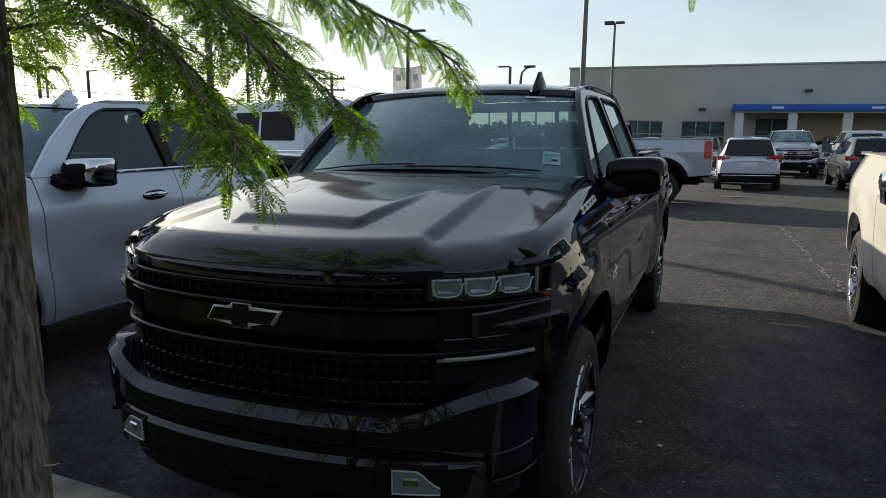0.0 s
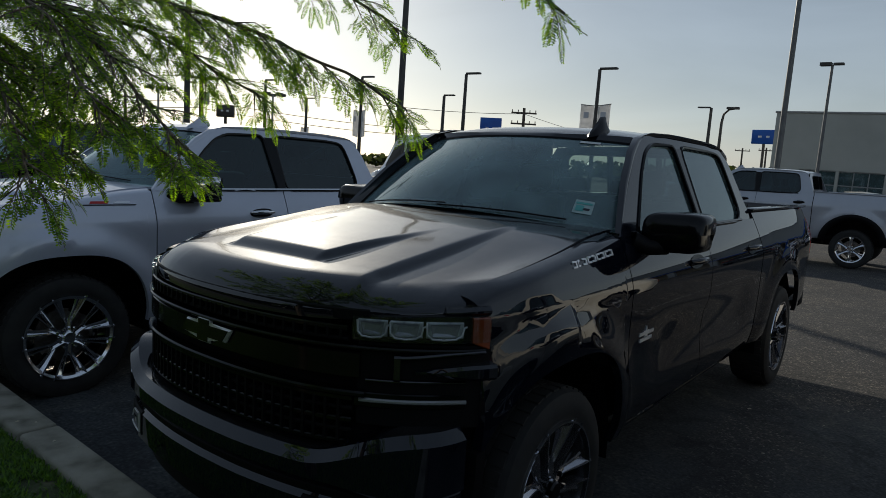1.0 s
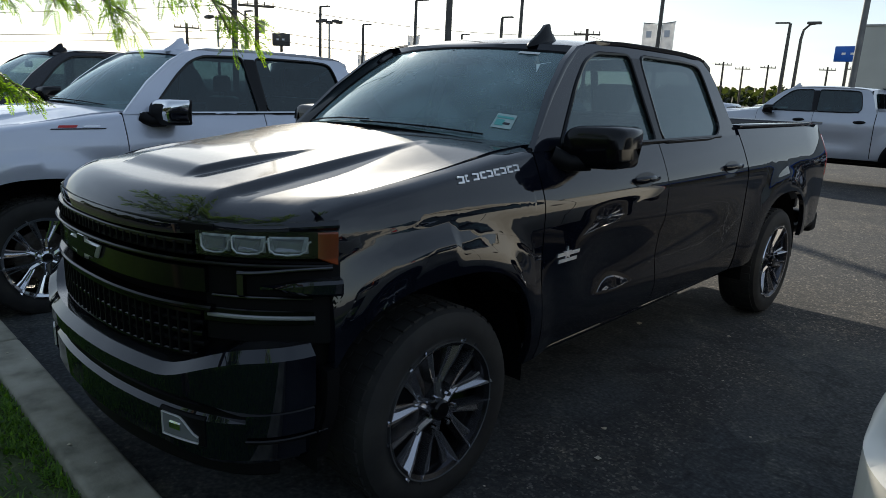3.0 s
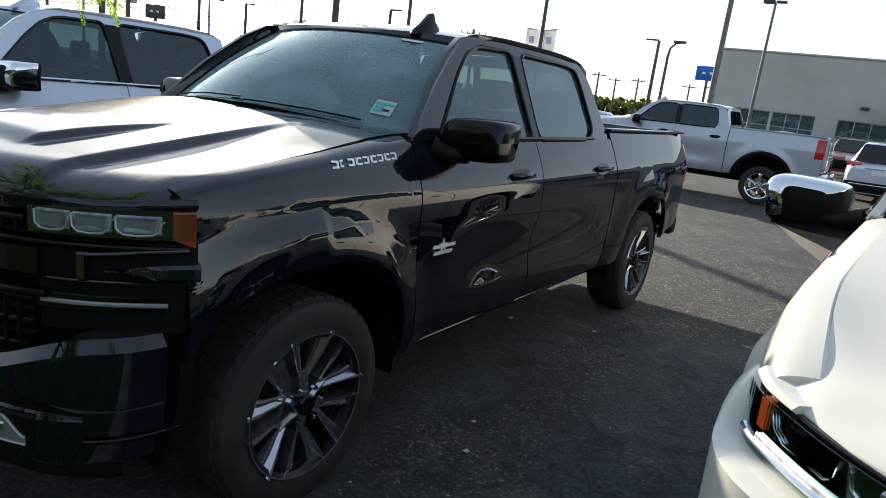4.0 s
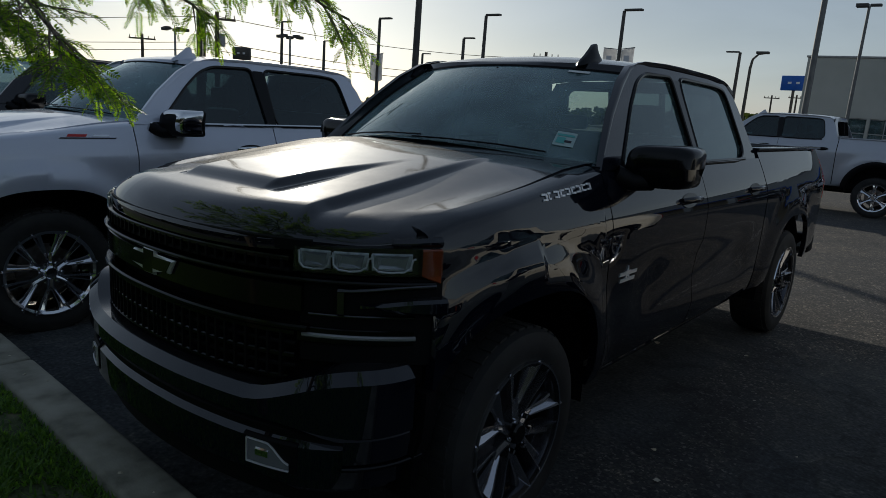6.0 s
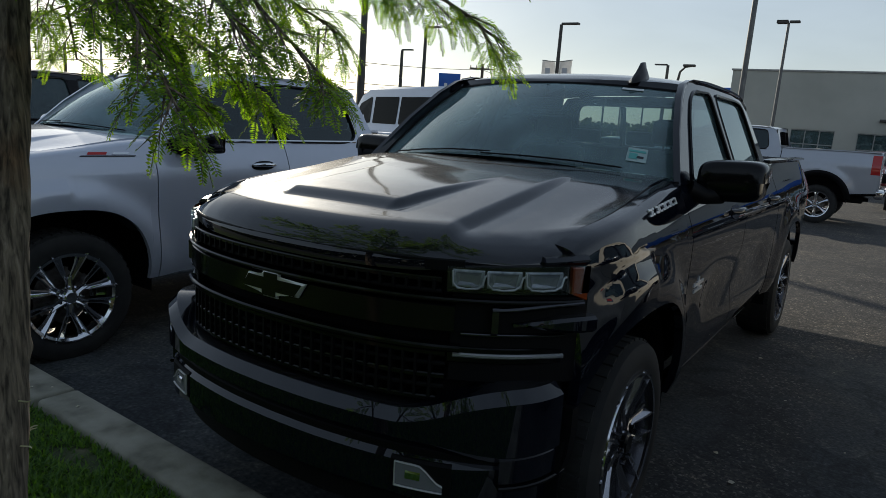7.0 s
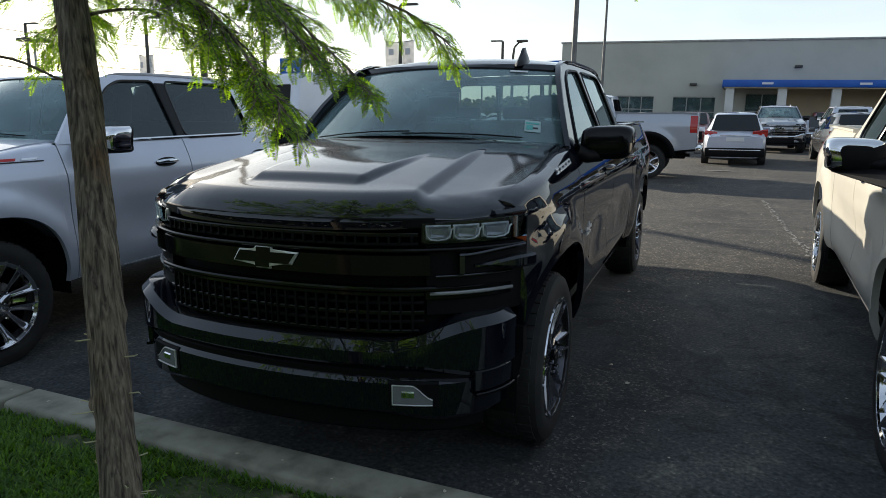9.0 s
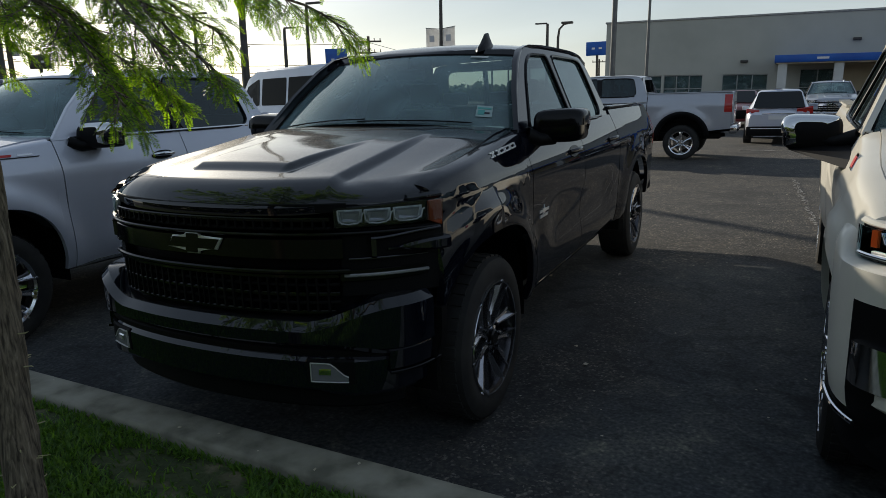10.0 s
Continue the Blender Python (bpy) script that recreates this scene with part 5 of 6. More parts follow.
GREY_POLE = shader("weathered_grey_pole", (0.15, 0.15, 0.15), 0.5, 0.3)
mottle(GREY_POLE, [(0.12, 0.12, 0.12), (0.19, 0.19, 0.185)], 3)
GALV = shader("galvanised_steel", (0.35, 0.35, 0.34), 0.55, 0.6)
mottle(GALV, [(0.30, 0.30, 0.29), (0.42, 0.42, 0.41)], 4)
WOOD_POLE = shader("weathered_wood", (0.10, 0.075, 0.055), 0.9)
mottle(WOOD_POLE, [(0.07, 0.055, 0.04), (0.14, 0.11, 0.085)], 5)
BANNER = shader("banner_cloth", (0.75, 0.75, 0.75), 0.9)
mottle(BANNER, [(0.62, 0.62, 0.62), (0.8, 0.8, 0.8)], 3)
SIGN_WHITE = shader("sign_white", (0.75, 0.76, 0.78), 0.5)
LINE_PAINT = shader("worn_line_paint", (0.4, 0.39, 0.36), 0.9)
mottle(LINE_PAINT, [(0.10, 0.10, 0.10), (0.22, 0.21, 0.20), (0.40, 0.39, 0.36)], 26, 8, lo=0.38, hi=0.68)
SHOOT = shader("dry_shoot", (0.45, 0.42, 0.24), 0.8)
LITTER = shader("pale_litter", (0.5, 0.45, 0.34), 0.9)
mottle(LITTER, [(0.35, 0.30, 0.2), (0.6, 0.55, 0.45)], 30)

# ---- ground ----


def lot_z(y):
    """The lot falls gently away from the curb."""
    return -0.0078 * min(max(0.0, y - 4.0), 56.0)


bm = bmesh.new()
xs = sorted(set([-3000, -800, -250, -100, -50, -25] + list(np.linspace(-14, 14, 29)) + [25, 50, 100, 250, 800, 3000]))
ys = sorted(set([-3000, -800, -200, -60, -20, -10, -5] + list(np.linspace(-0.9, 60, 62)) + [90, 160, 400, 1000, 3000]))
grid(bm, lambda x, y: (x, y, 0.012 * noise.noise(Vector((x * 0.35, y * 0.35, 3.1))) * smoothstep(60, 20, abs(x) + abs(y)) - 0.004 + lot_z(y)), xs, ys)
tagged(part("ground", bm, ASPHALT, normals=False), "worn grey asphalt parking lot with coarse aggregate", "asphalt lot", kind="structure")

# faint pale joint line in the asphalt and a scrap of old bay paint
bm = bmesh.new()
rnd = random.Random(5)
y = 5.2
while y < 10.6:
    x = curve(y, [5.2, 5.8, 7.0, 8.3, 10.1, 10.6], [2.73, 2.69, 2.63, 2.59, 2.54, 2.52]) + rnd.gauss(0, 0.018)
    for _ in range(3):
        px, py, r = x + rnd.gauss(0, 0.018), y + rnd.gauss(0, 0.03), rnd.uniform(0.006, 0.022)
        bm.faces.new([bm.verts.new((px + r * rnd.uniform(0.5, 1.1) * math.cos(a), py + 2.2 * r * rnd.uniform(0.5, 1.2) * math.sin(a), 0.0085 + lot_z(py))) for a in (0.3, 1.4, 2.4, 3.5, 4.5, 5.5)])
    y += rnd.uniform(0.03, 0.13)
for k in range(60):
    px, py, r = rnd.uniform(1.32, 2.16), 17.40 + rnd.gauss(0, 0.05), rnd.uniform(0.03, 0.07)
    bm.faces.new([bm.verts.new((px + 1.5 * r * rnd.uniform(0.5, 1.1) * math.cos(a), py + r * rnd.uniform(0.5, 1.2) * math.sin(a), 0.0085 + lot_z(17.4) + k * 0.00005)) for a in (0.3, 1.4, 2.4, 3.5, 4.5, 5.5)])
tagged(part("lane_line", bm, LINE_PAINT, smooth=False), "worn broken specks of pale paint on the asphalt", "road marking", kind="structure")

# curb in poured lengths
CURB_TOP, CURB_Y, SKEW = 0.168, -0.958, -0.040       # the curb runs slightly askew to the trucks
curb = tagged(new("curb"), "pale concrete curb with joints at the edge of the grass", "curb", kind="structure")
bm = bmesh.new()
box(bm, -1.49, 1.49, -0.10, 0.10, -0.10, CURB_TOP, 0.022, 3)
for v in bm.verts:
    v.co += Vector((0, noise.noise(v.co * 3) * 0.004, noise.noise(v.co * 2.3) * 0.004))
block = part("curb_block", bm, CONCRETE, curb)
curb.matrix_basis = pose(0, CURB_Y, 0, 0, 0, math.degrees(math.atan(SKEW)))
block.matrix_basis = pose(-0.10, 0, 0)
for k in (-4, -3, -2, -1, 1, 2, 3):
    share("curb_block", block, curb, pose(-0.10 + 3.0 * k, 0, 0))

# grass island
bm = bmesh.new()


def island(x, y):
    z = 0.135 + 0.02 * noise.noise(Vector((x * 1.3, y * 1.3, 0.7))) - 0.015 * smoothstep(-1.3, -1.02, y)
    return (x, y - 0.045 + SKEW * x, z)


grid(bm, island, np.linspace(-13.5, 10, 80), np.linspace(-9, -1.0, 40))
tagged(part("grass_island", bm, SOIL, normals=False), "soil of the grass island with bare patches", "soil", kind="structure")
bm = bmesh.new()
rnd = random.Random(11)
for i in range(125000):
    if i < 80000:
        x, y = rnd.gauss(-0.4, 1.75), -1.02 - abs(rnd.gauss(0, 1.25))
    else:
        x, y = rnd.gauss(-1.0, 4.2), -1.02 - abs(rnd.gauss(0, 2.6))
    bare = 1.0 * math.exp(-((x - 0.1) / 0.38) ** 2 - ((y + 1.22) / 0.15) ** 2) + 0.8 * math.exp(-((x + 0.9) / 0.3) ** 2 - ((y + 1.1) / 0.12) ** 2)
    if bare + 0.5 * noise.noise(Vector((x * 3, y * 3, 1.7))) > 0.42 and rnd.random() < 0.93:
        continue
    x, y, z = island(x, y)
    h = rnd.uniform(0.012, 0.038) * (1.5 if rnd.random() < 0.08 else 1.0)
    a = rnd.uniform(0, 6.283)
    lean = rnd.uniform(0.01, 0.05)
    c, q = math.cos(a), math.sin(a)
    w = rnd.uniform(0.0026, 0.0060)
    b0, b1 = bm.verts.new((x - q * w, y + c * w, z - 0.004)), bm.verts.new((x + q * w, y - c * w, z - 0.004))
    m0, m1 = bm.verts.new((x - q * w * 0.8 + c * lean * 0.4, y + c * w * 0.8 + q * lean * 0.4, z + h * 0.6)), bm.verts.new((x + q * w * 0.8 + c * lean * 0.4, y - c * w * 0.8 + q * lean * 0.4, z + h * 0.6))
    tip = bm.verts.new((x + c * lean, y + q * lean, z + h))
    bm.faces.new((b0, b1, m1, m0))
    bm.faces.new((m0, m1, tip))
tagged(part("grass", bm, GRASS, smooth=False, normals=False), "patchy short green grass on the island", "grass", kind="stuff")

# litter and leaves on the asphalt
rnd = random.Random(23)
bm = bmesh.new()
for x, y, r in [(0.46, 2.65, 0.03), (1.12, 1.05, 0.018), (1.25, 0.78, 0.022), (1.30, 2.1, 0.012), (1.02, 2.9, 0.02)] + [(rnd.uniform(1.0, 2.5), rnd.uniform(-0.6, 9), rnd.uniform(0.004, 0.011)) for _ in range(60)] + [(q, CURB_Y + SKEW * q + rnd.uniform(-0.07, 0.07), rnd.uniform(0.006, 0.014)) for q in [rnd.uniform(-3, 1.5) for _ in range(14)]]:
    z = CURB_TOP + 0.003 if y < -0.8 else 0.006 + lot_z(y)
    n = 6
    vs = [bm.verts.new((x + r * rnd.uniform(0.5, 1.1) * math.cos(k * 6.283 / n), y + r * rnd.uniform(0.5, 1.1) * math.sin(k * 6.283 / n), z + rnd.uniform(0, 0.4) * r)) for k in range(n)]
    top = bm.verts.new((x, y, z + r * 0.6))
    for k in range(n):
        bm.faces.new((vs[k], vs[(k + 1) % n], top))
tagged(part("litter", bm, LITTER, smooth=False), "pale dry leaf bits and pebbles scattered on the lot", "litter", kind="stuff")

# ---- dealership building ----
BY = 45.0
FALL = 1.1        # degrees by which the far side of the lot leans to the right
building = thing("dealership_building", "long grey stucco showroom building with a blue entrance canopy", "building",
                 pose(-4, BY, lot_z(BY), 0, FALL, 0) @ pose(4, -BY, 0))
HOLES = [(-7.0, -4.95, 0.5, 2.80), (-4.80, -2.4, 0.5, 2.80), (-1.2, 1.42, 0.2, 2.78), (3.2, 5.1, 0.1, 3.02)]
bm = bmesh.new()
edges_x = sorted({-8.7, 40.0, *[h[0] for h in HOLES], *[h[1] for h in HOLES]})
for a, b in zip(edges_x, edges_x[1:]):
    hole = [h for h in HOLES if h[0] <= a and b <= h[1]]
    if hole:
        box(bm, a, b, BY, BY + 0.35, 0, hole[0][2])
        box(bm, a, b, BY, BY + 0.35, hole[0][3], 6.22)
    else:
        box(bm, a, b, BY, BY + 0.35, 0, 6.22)
box(bm, -8.7, -8.35, BY + 0.35, BY + 30, 0, 6.22)
box(bm, -8.35, 40, BY + 29.6, BY + 30, 0, 6.22)
box(bm, 39.6, 40, BY + 0.35, BY + 29.6, 0, 6.22)
part("wall", bm, STUCCO, building, "grey stucco wall", smooth=False)
bm = bmesh.new()
box(bm, -8.34, 39.6, BY + 0.36, BY + 29.6, 5.6, 5.8)
part("roof", bm, STUCCO, building)
bm = bmesh.new()
box(bm, -8.78, 40.08, BY - 0.06, BY + 0.42, 6.22, 6.34, 0.02)
part("coping", bm, GALV, building, "thin metal coping")
bm = bmesh.new()
box(bm, -8.3, 39.6, BY + 6.0, BY + 6.1, 0, 5.6)
part("inner_wall", bm, CREAM, building)
for h in HOLES:
    n = max(2, round((h[1] - h[0]) / 0.9))
    win = tagged(new("window"), "showroom window in pale frames")
    win.parent = building
    for i in range(n + 1):
        x = h[0] + (h[1] - h[0]) * i / n
        bm = bmesh.new()
        box(bm, x - 0.03, x + 0.03, BY + 0.08, BY + 0.16, h[2], h[3])
        part("mullion", bm, GALV, win, smooth=False)
    for z in (h[2] + 0.03, h[3] - 0.03, h[2] + 0.62 * (h[3] - h[2])):
        bm = bmesh.new()
        box(bm, h[0], h[1], BY + 0.09, BY + 0.15, z - 0.03, z + 0.03)
        part("transom", bm, GALV, win, smooth=False)
    for i in range(n):
        bm = bmesh.new()
        a, b = h[0] + (h[1] - h[0]) * i / n, h[0] + (h[1] - h[0]) * (i + 1) / n
        box(bm, a + 0.03, b - 0.03, BY + 0.11, BY + 0.12, h[2] + 0.06, h[3] - 0.06)
        part("window_pane", bm, SHOWROOM, win, smooth=False)
bm = bmesh.new()
box(bm, 1.75, 26.0, BY - 3.2, BY - 0.02, 3.33, 3.75, 0.03)
part("canopy", bm, BLUE, building, "bright blue canopy fascia")
bm = bmesh.new()
box(bm, 1.85, 25.9, BY - 3.1, BY - 0.03, 3.26, 3.325)
part("canopy_soffit", bm, CREAM, building)
col = None
for x in (2.2, 5.05, 7.85, 10.7, 13.55, 16.4):
    if col is None:
        bm = bmesh.new()
        box(bm, -0.24, 0.24, BY - 3.0, BY - 2.55, -0.4, 3.26, 0.02)
        col = part("column", bm, WHITE_WALL, building, "pale square column")
        col.matrix_basis = pose(x, 0, 0)
    else:
        share("column", col, building, pose(x, 0, 0))
bm = bmesh.new()
box(bm, 5.2, 25.5, BY - 0.03, BY - 0.004, 0.0, 3.3)
part("porch_wall", bm, CREAM, building, "cream wall under the canopy")
for x, z in ((0.0, 3.56), (6.0, 4.66), (14.0, 4.6)):
    bm = bmesh.new()
    box(bm, x - 0.22, x + 0.22, BY - 0.2, BY - 0.004, z - 0.08, z + 0.08, 0.03)
    part("wall_lamp", bm, POLE, building, "dark wall pack lamp")
for x in (4.2, 9.2, 13.2):
    bm = bmesh.new()
    box(bm, x - 0.3, x + 0.3, BY - 3.22, BY - 3.2, 3.48, 3.60)
    part("canopy_lettering", bm, SIGN_WHITE, building, "pale lettering as a plain bar", smooth=False)

# ---- lamp posts, poles, signs ----


def arm_lamp(x, y, h, yaw, double=False, r=0.075, finish=POLE):
    """A slim post with a flat shoebox head."""
    root = thing("lamp_post", "slim dark lamp post with a flat head", "lamp post", pose(x, y, lot_z(y), 0, FALL, 0) @ pose(0, 0, 0, 0, 0, yaw), "lamp posts")
    h -= lot_z(y)
    bm = bmesh.new()
    tube(bm, [(0, 0, 0), (0, 0, h * 0.5), (0, 0, h)], [r * 1.15, r, r * 0.8], 8)
    part("post", bm, finish, root)
    bm = bmesh.new()
    tube(bm, [(0, 0, 0), (0, 0, 0.5)], [0.25, 0.25], 12)
    part("footing", bm, CONCRETE, root)
    for s in ((1, -1) if double else (1,)):
        bm = bmesh.new()
        e = 0.55 if double else 1.15
        box(bm, s * 0.05, s * e, -0.16, 0.16, h - 0.02, h + 0.10, 0.03)
        part("lamp_head", bm, POLE, root, "flat shoebox lamp head")
    return root


for x, y, h, yaw in ((-44.8, 32.9, 7.6, 0), (-53.4, 44.5, 7.53, 0), (-34.9, 34.1, 7.66, 0), (-51.8, 57.6, 7.55, 0), (-36.4, 45.8, 7.65, 0), (-26.2, 35.3, 7.74, 0), (-17.1, 36.7, 7.87, 0), (-17.33, 59.36, 7.73, 180), (-54.1, 31.6, 7.55, 0)):
    arm_lamp(x, y, h, yaw, r=0.13 if y < 40 else 0.16)
arm_lamp(-4.9, 38.8, 7.89, 0, True, 0.085, GREY_POLE)
arm_lamp(-10.3, 68.0, 5.9, 180, False, 0.12)


def cobra_lamp(x, y, h):
    root = thing("lamp_post", "tall curved twin-headed street lamp", "lamp post", pose(x, y, lot_z(y), 0, FALL, 0), "lamp posts")
    h -= lot_z(y)
    bm = bmesh.new()
    tube(bm, [(0, 0, 0), (0, 0, h - 1.2), (0.1, 0, h - 0.5), (0.5, 0, h - 0.1), (1.2, 0, h)], [0.16, 0.12, 0.1, 0.08, 0.06], 8)
    part("post", bm, POLE, root)
    bm = bmesh.new()
    box(bm, 0.3, 1.3, -0.2, 0.2, h - 0.08, h + 0.12, 0.05)
    part("lamp_head", bm, POLE, root)


cobra_lamp(-15.83, 57.7, 7.53)


def tall_pole(x, y, h, r, finish=POLE):
    root = thing("tall_pole", "tall dark tapered light pole", "pole", pose(x, y, lot_z(y), 0, FALL, 0), "tall poles")
    bm = bmesh.new()
    tube(bm, [(0, 0, 0), (0, 0, h * 0.5), (0, 0, h)], [r, r * 0.85, r * 0.65], 12)
    part("post", bm, finish, root)
    bm = bmesh.new()
    tube(bm, [(0, 0, 0), (0, 0, 0.7)], 0.32, 12)
    part("footing", bm, CONCRETE, root)
    bm = bmesh.new()
    for s in (-1, 1):
        box(bm, s * 0.1, s * 1.2, -0.2, 0.2, h - 0.05, h + 0.12, 0.03)
    part("lamp_head", bm, POLE, root)


tall_pole(-23.5, 13.1, 13, 0.13)
tall_pole(-18.15, 20.0, 13, 0.16)
tall_pole(-4.43, 27.5, 13, 0.125, GREY_POLE)


def cluster_light(x, y, h):
    root = thing("cluster_light", "tall mast with a ring of flood lamps", "light mast", pose(x, y, lot_z(y)), "light masts")
    h -= lot_z(y)
    bm = bmesh.new()
    tube(bm, [(0, 0, 0), (0, 0, h)], [0.16, 0.1], 8)
    part("mast", bm, GALV, root)
    for k in range(5):
        a = k * 1.257
        bm = bmesh.new()
        tube(bm, [(0, 0, h), (math.cos(a) * 0.8, math.sin(a) * 0.8, h)], 0.05, 6)
        box(bm, math.cos(a) * 1.0 - 0.28, math.cos(a) * 1.0 + 0.28, math.sin(a) * 1.0 - 0.28, math.sin(a) * 1.0 + 0.28, h - 0.15, h + 0.15, 0.05)
        part("flood_lamp", bm, POLE, root)


cluster_light(-62.6, 33.6, 7.6)
cluster_light(-54.24, 41.0, 7.58)


def utility_pole(x, y, h, yaw, arms=1, gear=True):
    root = thing("utility_pole", "weathered wooden utility pole with crossarms", "utility pole", pose(x, y, lot_z(y), 0, 0, yaw), "utility poles")
    h -= lot_z(y)
    bm = bmesh.new()
    tube(bm, [(0, 0, 0), (0, 0, h)], [0.20, 0.14], 8)
    part("post", bm, WOOD_POLE, root)
    for i in range(arms):
        bm = bmesh.new()
        z = h - 0.5 - 1.1 * i
        box(bm, -1.3, 1.3, -0.08, 0.08, z - 0.08, z + 0.08)
        for q in (-1.2, -0.6, 0.6, 1.2):
            tube(bm, [(q, 0, z + 0.08), (q, 0, z + 0.32)], 0.05, 6)
        part("crossarm", bm, WOOD_POLE, root)
    if gear:
        bm = bmesh.new()
        tube(bm, [(0.35, 0, h - 2.4), (0.35, 0, h - 1.5)], 0.24, 10)
        part("transformer", bm, GALV, root)


utility_pole(-43.6, 26.4, 7.45, 60)
utility_pole(-35.5, 58.1, 7.73, 40, 2, False)
for x, y, yaw in ((-43.9, 112.7, 30), (-46.7, 128.5, 20), (-40.3, 122.8, 40), (-33.0, 130.0, 30), (-28.0, 126.0, 30), (-70.0, 34.0, 60)):
    utility_pole(x, y, 7.4, yaw, 1, False)

wires = tagged(new("power_lines"), "thin sagging power lines between the poles", "power line", kind="structure")
for z, a, b in ((7.15, (-110, -4), (-43.6, 26.4)), (5.35, (-110, -4), (-43.6, 26.4)), (4.85, (-110, -3), (-43.6, 26.8)), (5.35, (-43.6, 26.4), (-35.5, 58.1)), (4.75, (-43.6, 26.4), (-35.5, 58.1)), (7.15, (-43.6, 26.4), (-35.5, 58.1)), (7.15, (-35.5, 58.1), (-43.9, 112.7))):
    bm = bmesh.new()
    tube(bm, [(a[0] + (b[0] - a[0]) * t, a[1] + (b[1] - a[1]) * t, z - 1.2 * 4 * t * (1 - t) * 0.6) for t in np.linspace(0, 1, 14)], 0.025, 4)
    part("cable", bm, POLE, wires)


def banner_pair(x, y, z, h, w):
    root = thing("pole_banner", "pale cloth banners hung on a lamp post", "banner", pose(x, y, 0), "banners")
    for s in (-1, 1):
        bm = bmesh.new()
        grid(bm, lambda u, v: (s * (0.14 + w * u), 0.06 * math.sin(u * 4 + v * 2), z + h * v + 0.12 * u), np.linspace(0, 1, 8), np.linspace(0, 1, 8))
        bmesh.ops.solidify(bm, geom=bm.faces[:], thickness=0.01)
        cloth = part("banner_cloth", bm, BANNER, root)
        bm = bmesh.new()
        box(bm, s * (0.14 + w * 0.3), s * (0.14 + w * 0.7), -0.10, -0.09, z + h * 0.62, z + h * 0.82)
        part("mark", bm, SILVER_PAINT, cloth, "plain grey mark")
        bm = bmesh.new()
        tube(bm, [(0, 0, z + h + 0.02), (s * (0.16 + w), 0, z + h + 0.13)], 0.025, 6)
        part("bracket", bm, POLE, root)


banner_pair(-17.0, 36.65, 3.75, 1.9, 0.85)
banner_pair(-34.8, 34.0, 3.25, 1.9, 0.5)
banner_pair(-53.3, 44.4, 2.6, 1.9, 0.5)
banner_pair(-54.0, 31.5, 2.6, 2.0, 0.5)


def box_sign(name, label, x, y, z, w, h, yaw, material, posts=1):
    z -= lot_z(y)
    root = thing(name, label, "sign", pose(x, y, lot_z(y), 0, 0, yaw))
    bm = bmesh.new()
    box(bm, -w / 2, w / 2, -0.2, 0.2, z, z + h, 0.04)
    part("panel", bm, material, root)
    for i in range(posts):
        bm = bmesh.new()
        px = (i - (posts - 1) / 2) * w * 0.6
        tube(bm, [(px, 0, 0), (px, 0, z)], 0.12, 8)
        part("post", bm, POLE, root)
    for s in (-1, 1):
        bm = bmesh.new()
        box(bm, s * w * 0.16 - w * 0.07, s * w * 0.16 + w * 0.07, -0.22, -0.2, z + h * 0.44, z + h * 0.58)
        part("mark", bm, SIGN_WHITE, root, "plain pale mark", smooth=False)


box_sign("roadside_sign", "dark boxy roadside sign", -45.0, 29.4, 4.36, 1.35, 0.95, 40, POLE)
box_sign("blue_sign", "blue square dealer sign on a post", -34.7, 51.1, 4.06, 2.0, 2.1, 30, BLUE)
box_sign("small_blue_sign", "small blue sign on a thin post", -13.1, 61.45, 4.83, 2.0, 1.2, 0, BLUE)

# far tree line
rnd = random.Random(3)
bm = bmesh.new()
for i in range(420):
    t = rnd.random()
    x = -150 + 290 * t
    y = 150 + rnd.uniform(-12, 12)
    hgt = 3.6 + 2.4 * noise.noise(Vector((x * 0.04, 0, 2))) + rnd.uniform(-1, 0.5)
    for k in range(26):
        c = Vector((x + rnd.gauss(0, 2.6), y + rnd.gauss(0, 2), max(0.3, hgt * rnd.uniform(0.15, 1.0))))
        r = rnd.uniform(0.4, 0.9)
        n = Vector((rnd.gauss(0, 1), rnd.gauss(0, 1), rnd.gauss(0, 1))).normalized()
        u = n.orthogonal().normalized()
        v = n.cross(u)
        bm.faces.new([bm.verts.new(c + (u * math.cos(a) + v * math.sin(a)) * r) for a in (0, 1.4, 2.9, 4.3, 5.4)])
tagged(part("tree_line", bm, FAR_LEAF, smooth=False, normals=False), "low dark green tree line on the horizon", "trees", kind="stuff")

# dense trees on the far side of the island, mirrored in the trucks' noses
rnd = random.Random(17)
bm = bmesh.new()
for i in range(300):
    x = -48 + 96 * i / 300 + rnd.uniform(-0.5, 0.5)
    hgt = 6.3 + 1.6 * noise.noise(Vector((x * 0.16, 0, 5))) + rnd.uniform(-0.5, 0.5)
    for k in range(22):
        c = Vector((x + rnd.gauss(0, 0.8), -17.5 + rnd.gauss(0, 1.1), 0.35 + hgt * rnd.random()))
        r = rnd.uniform(0.3, 0.75)
        n = Vector((rnd.gauss(0, 1), rnd.gauss(0, 1), rnd.gauss(0, 1))).normalized()
        u = n.orthogonal().normalized()
        v = n.cross(u)
        bm.faces.new([bm.verts.new(c + (u * math.cos(a) + v * math.sin(a)) * r) for a in (0, 1.4, 2.9, 4.3, 5.4)])
tagged(part("tree_row", bm, FAR_LEAF, smooth=False, normals=False), "dense row of dark green trees past the grass island", "trees", kind="stuff")

# ---- other vehicles ----


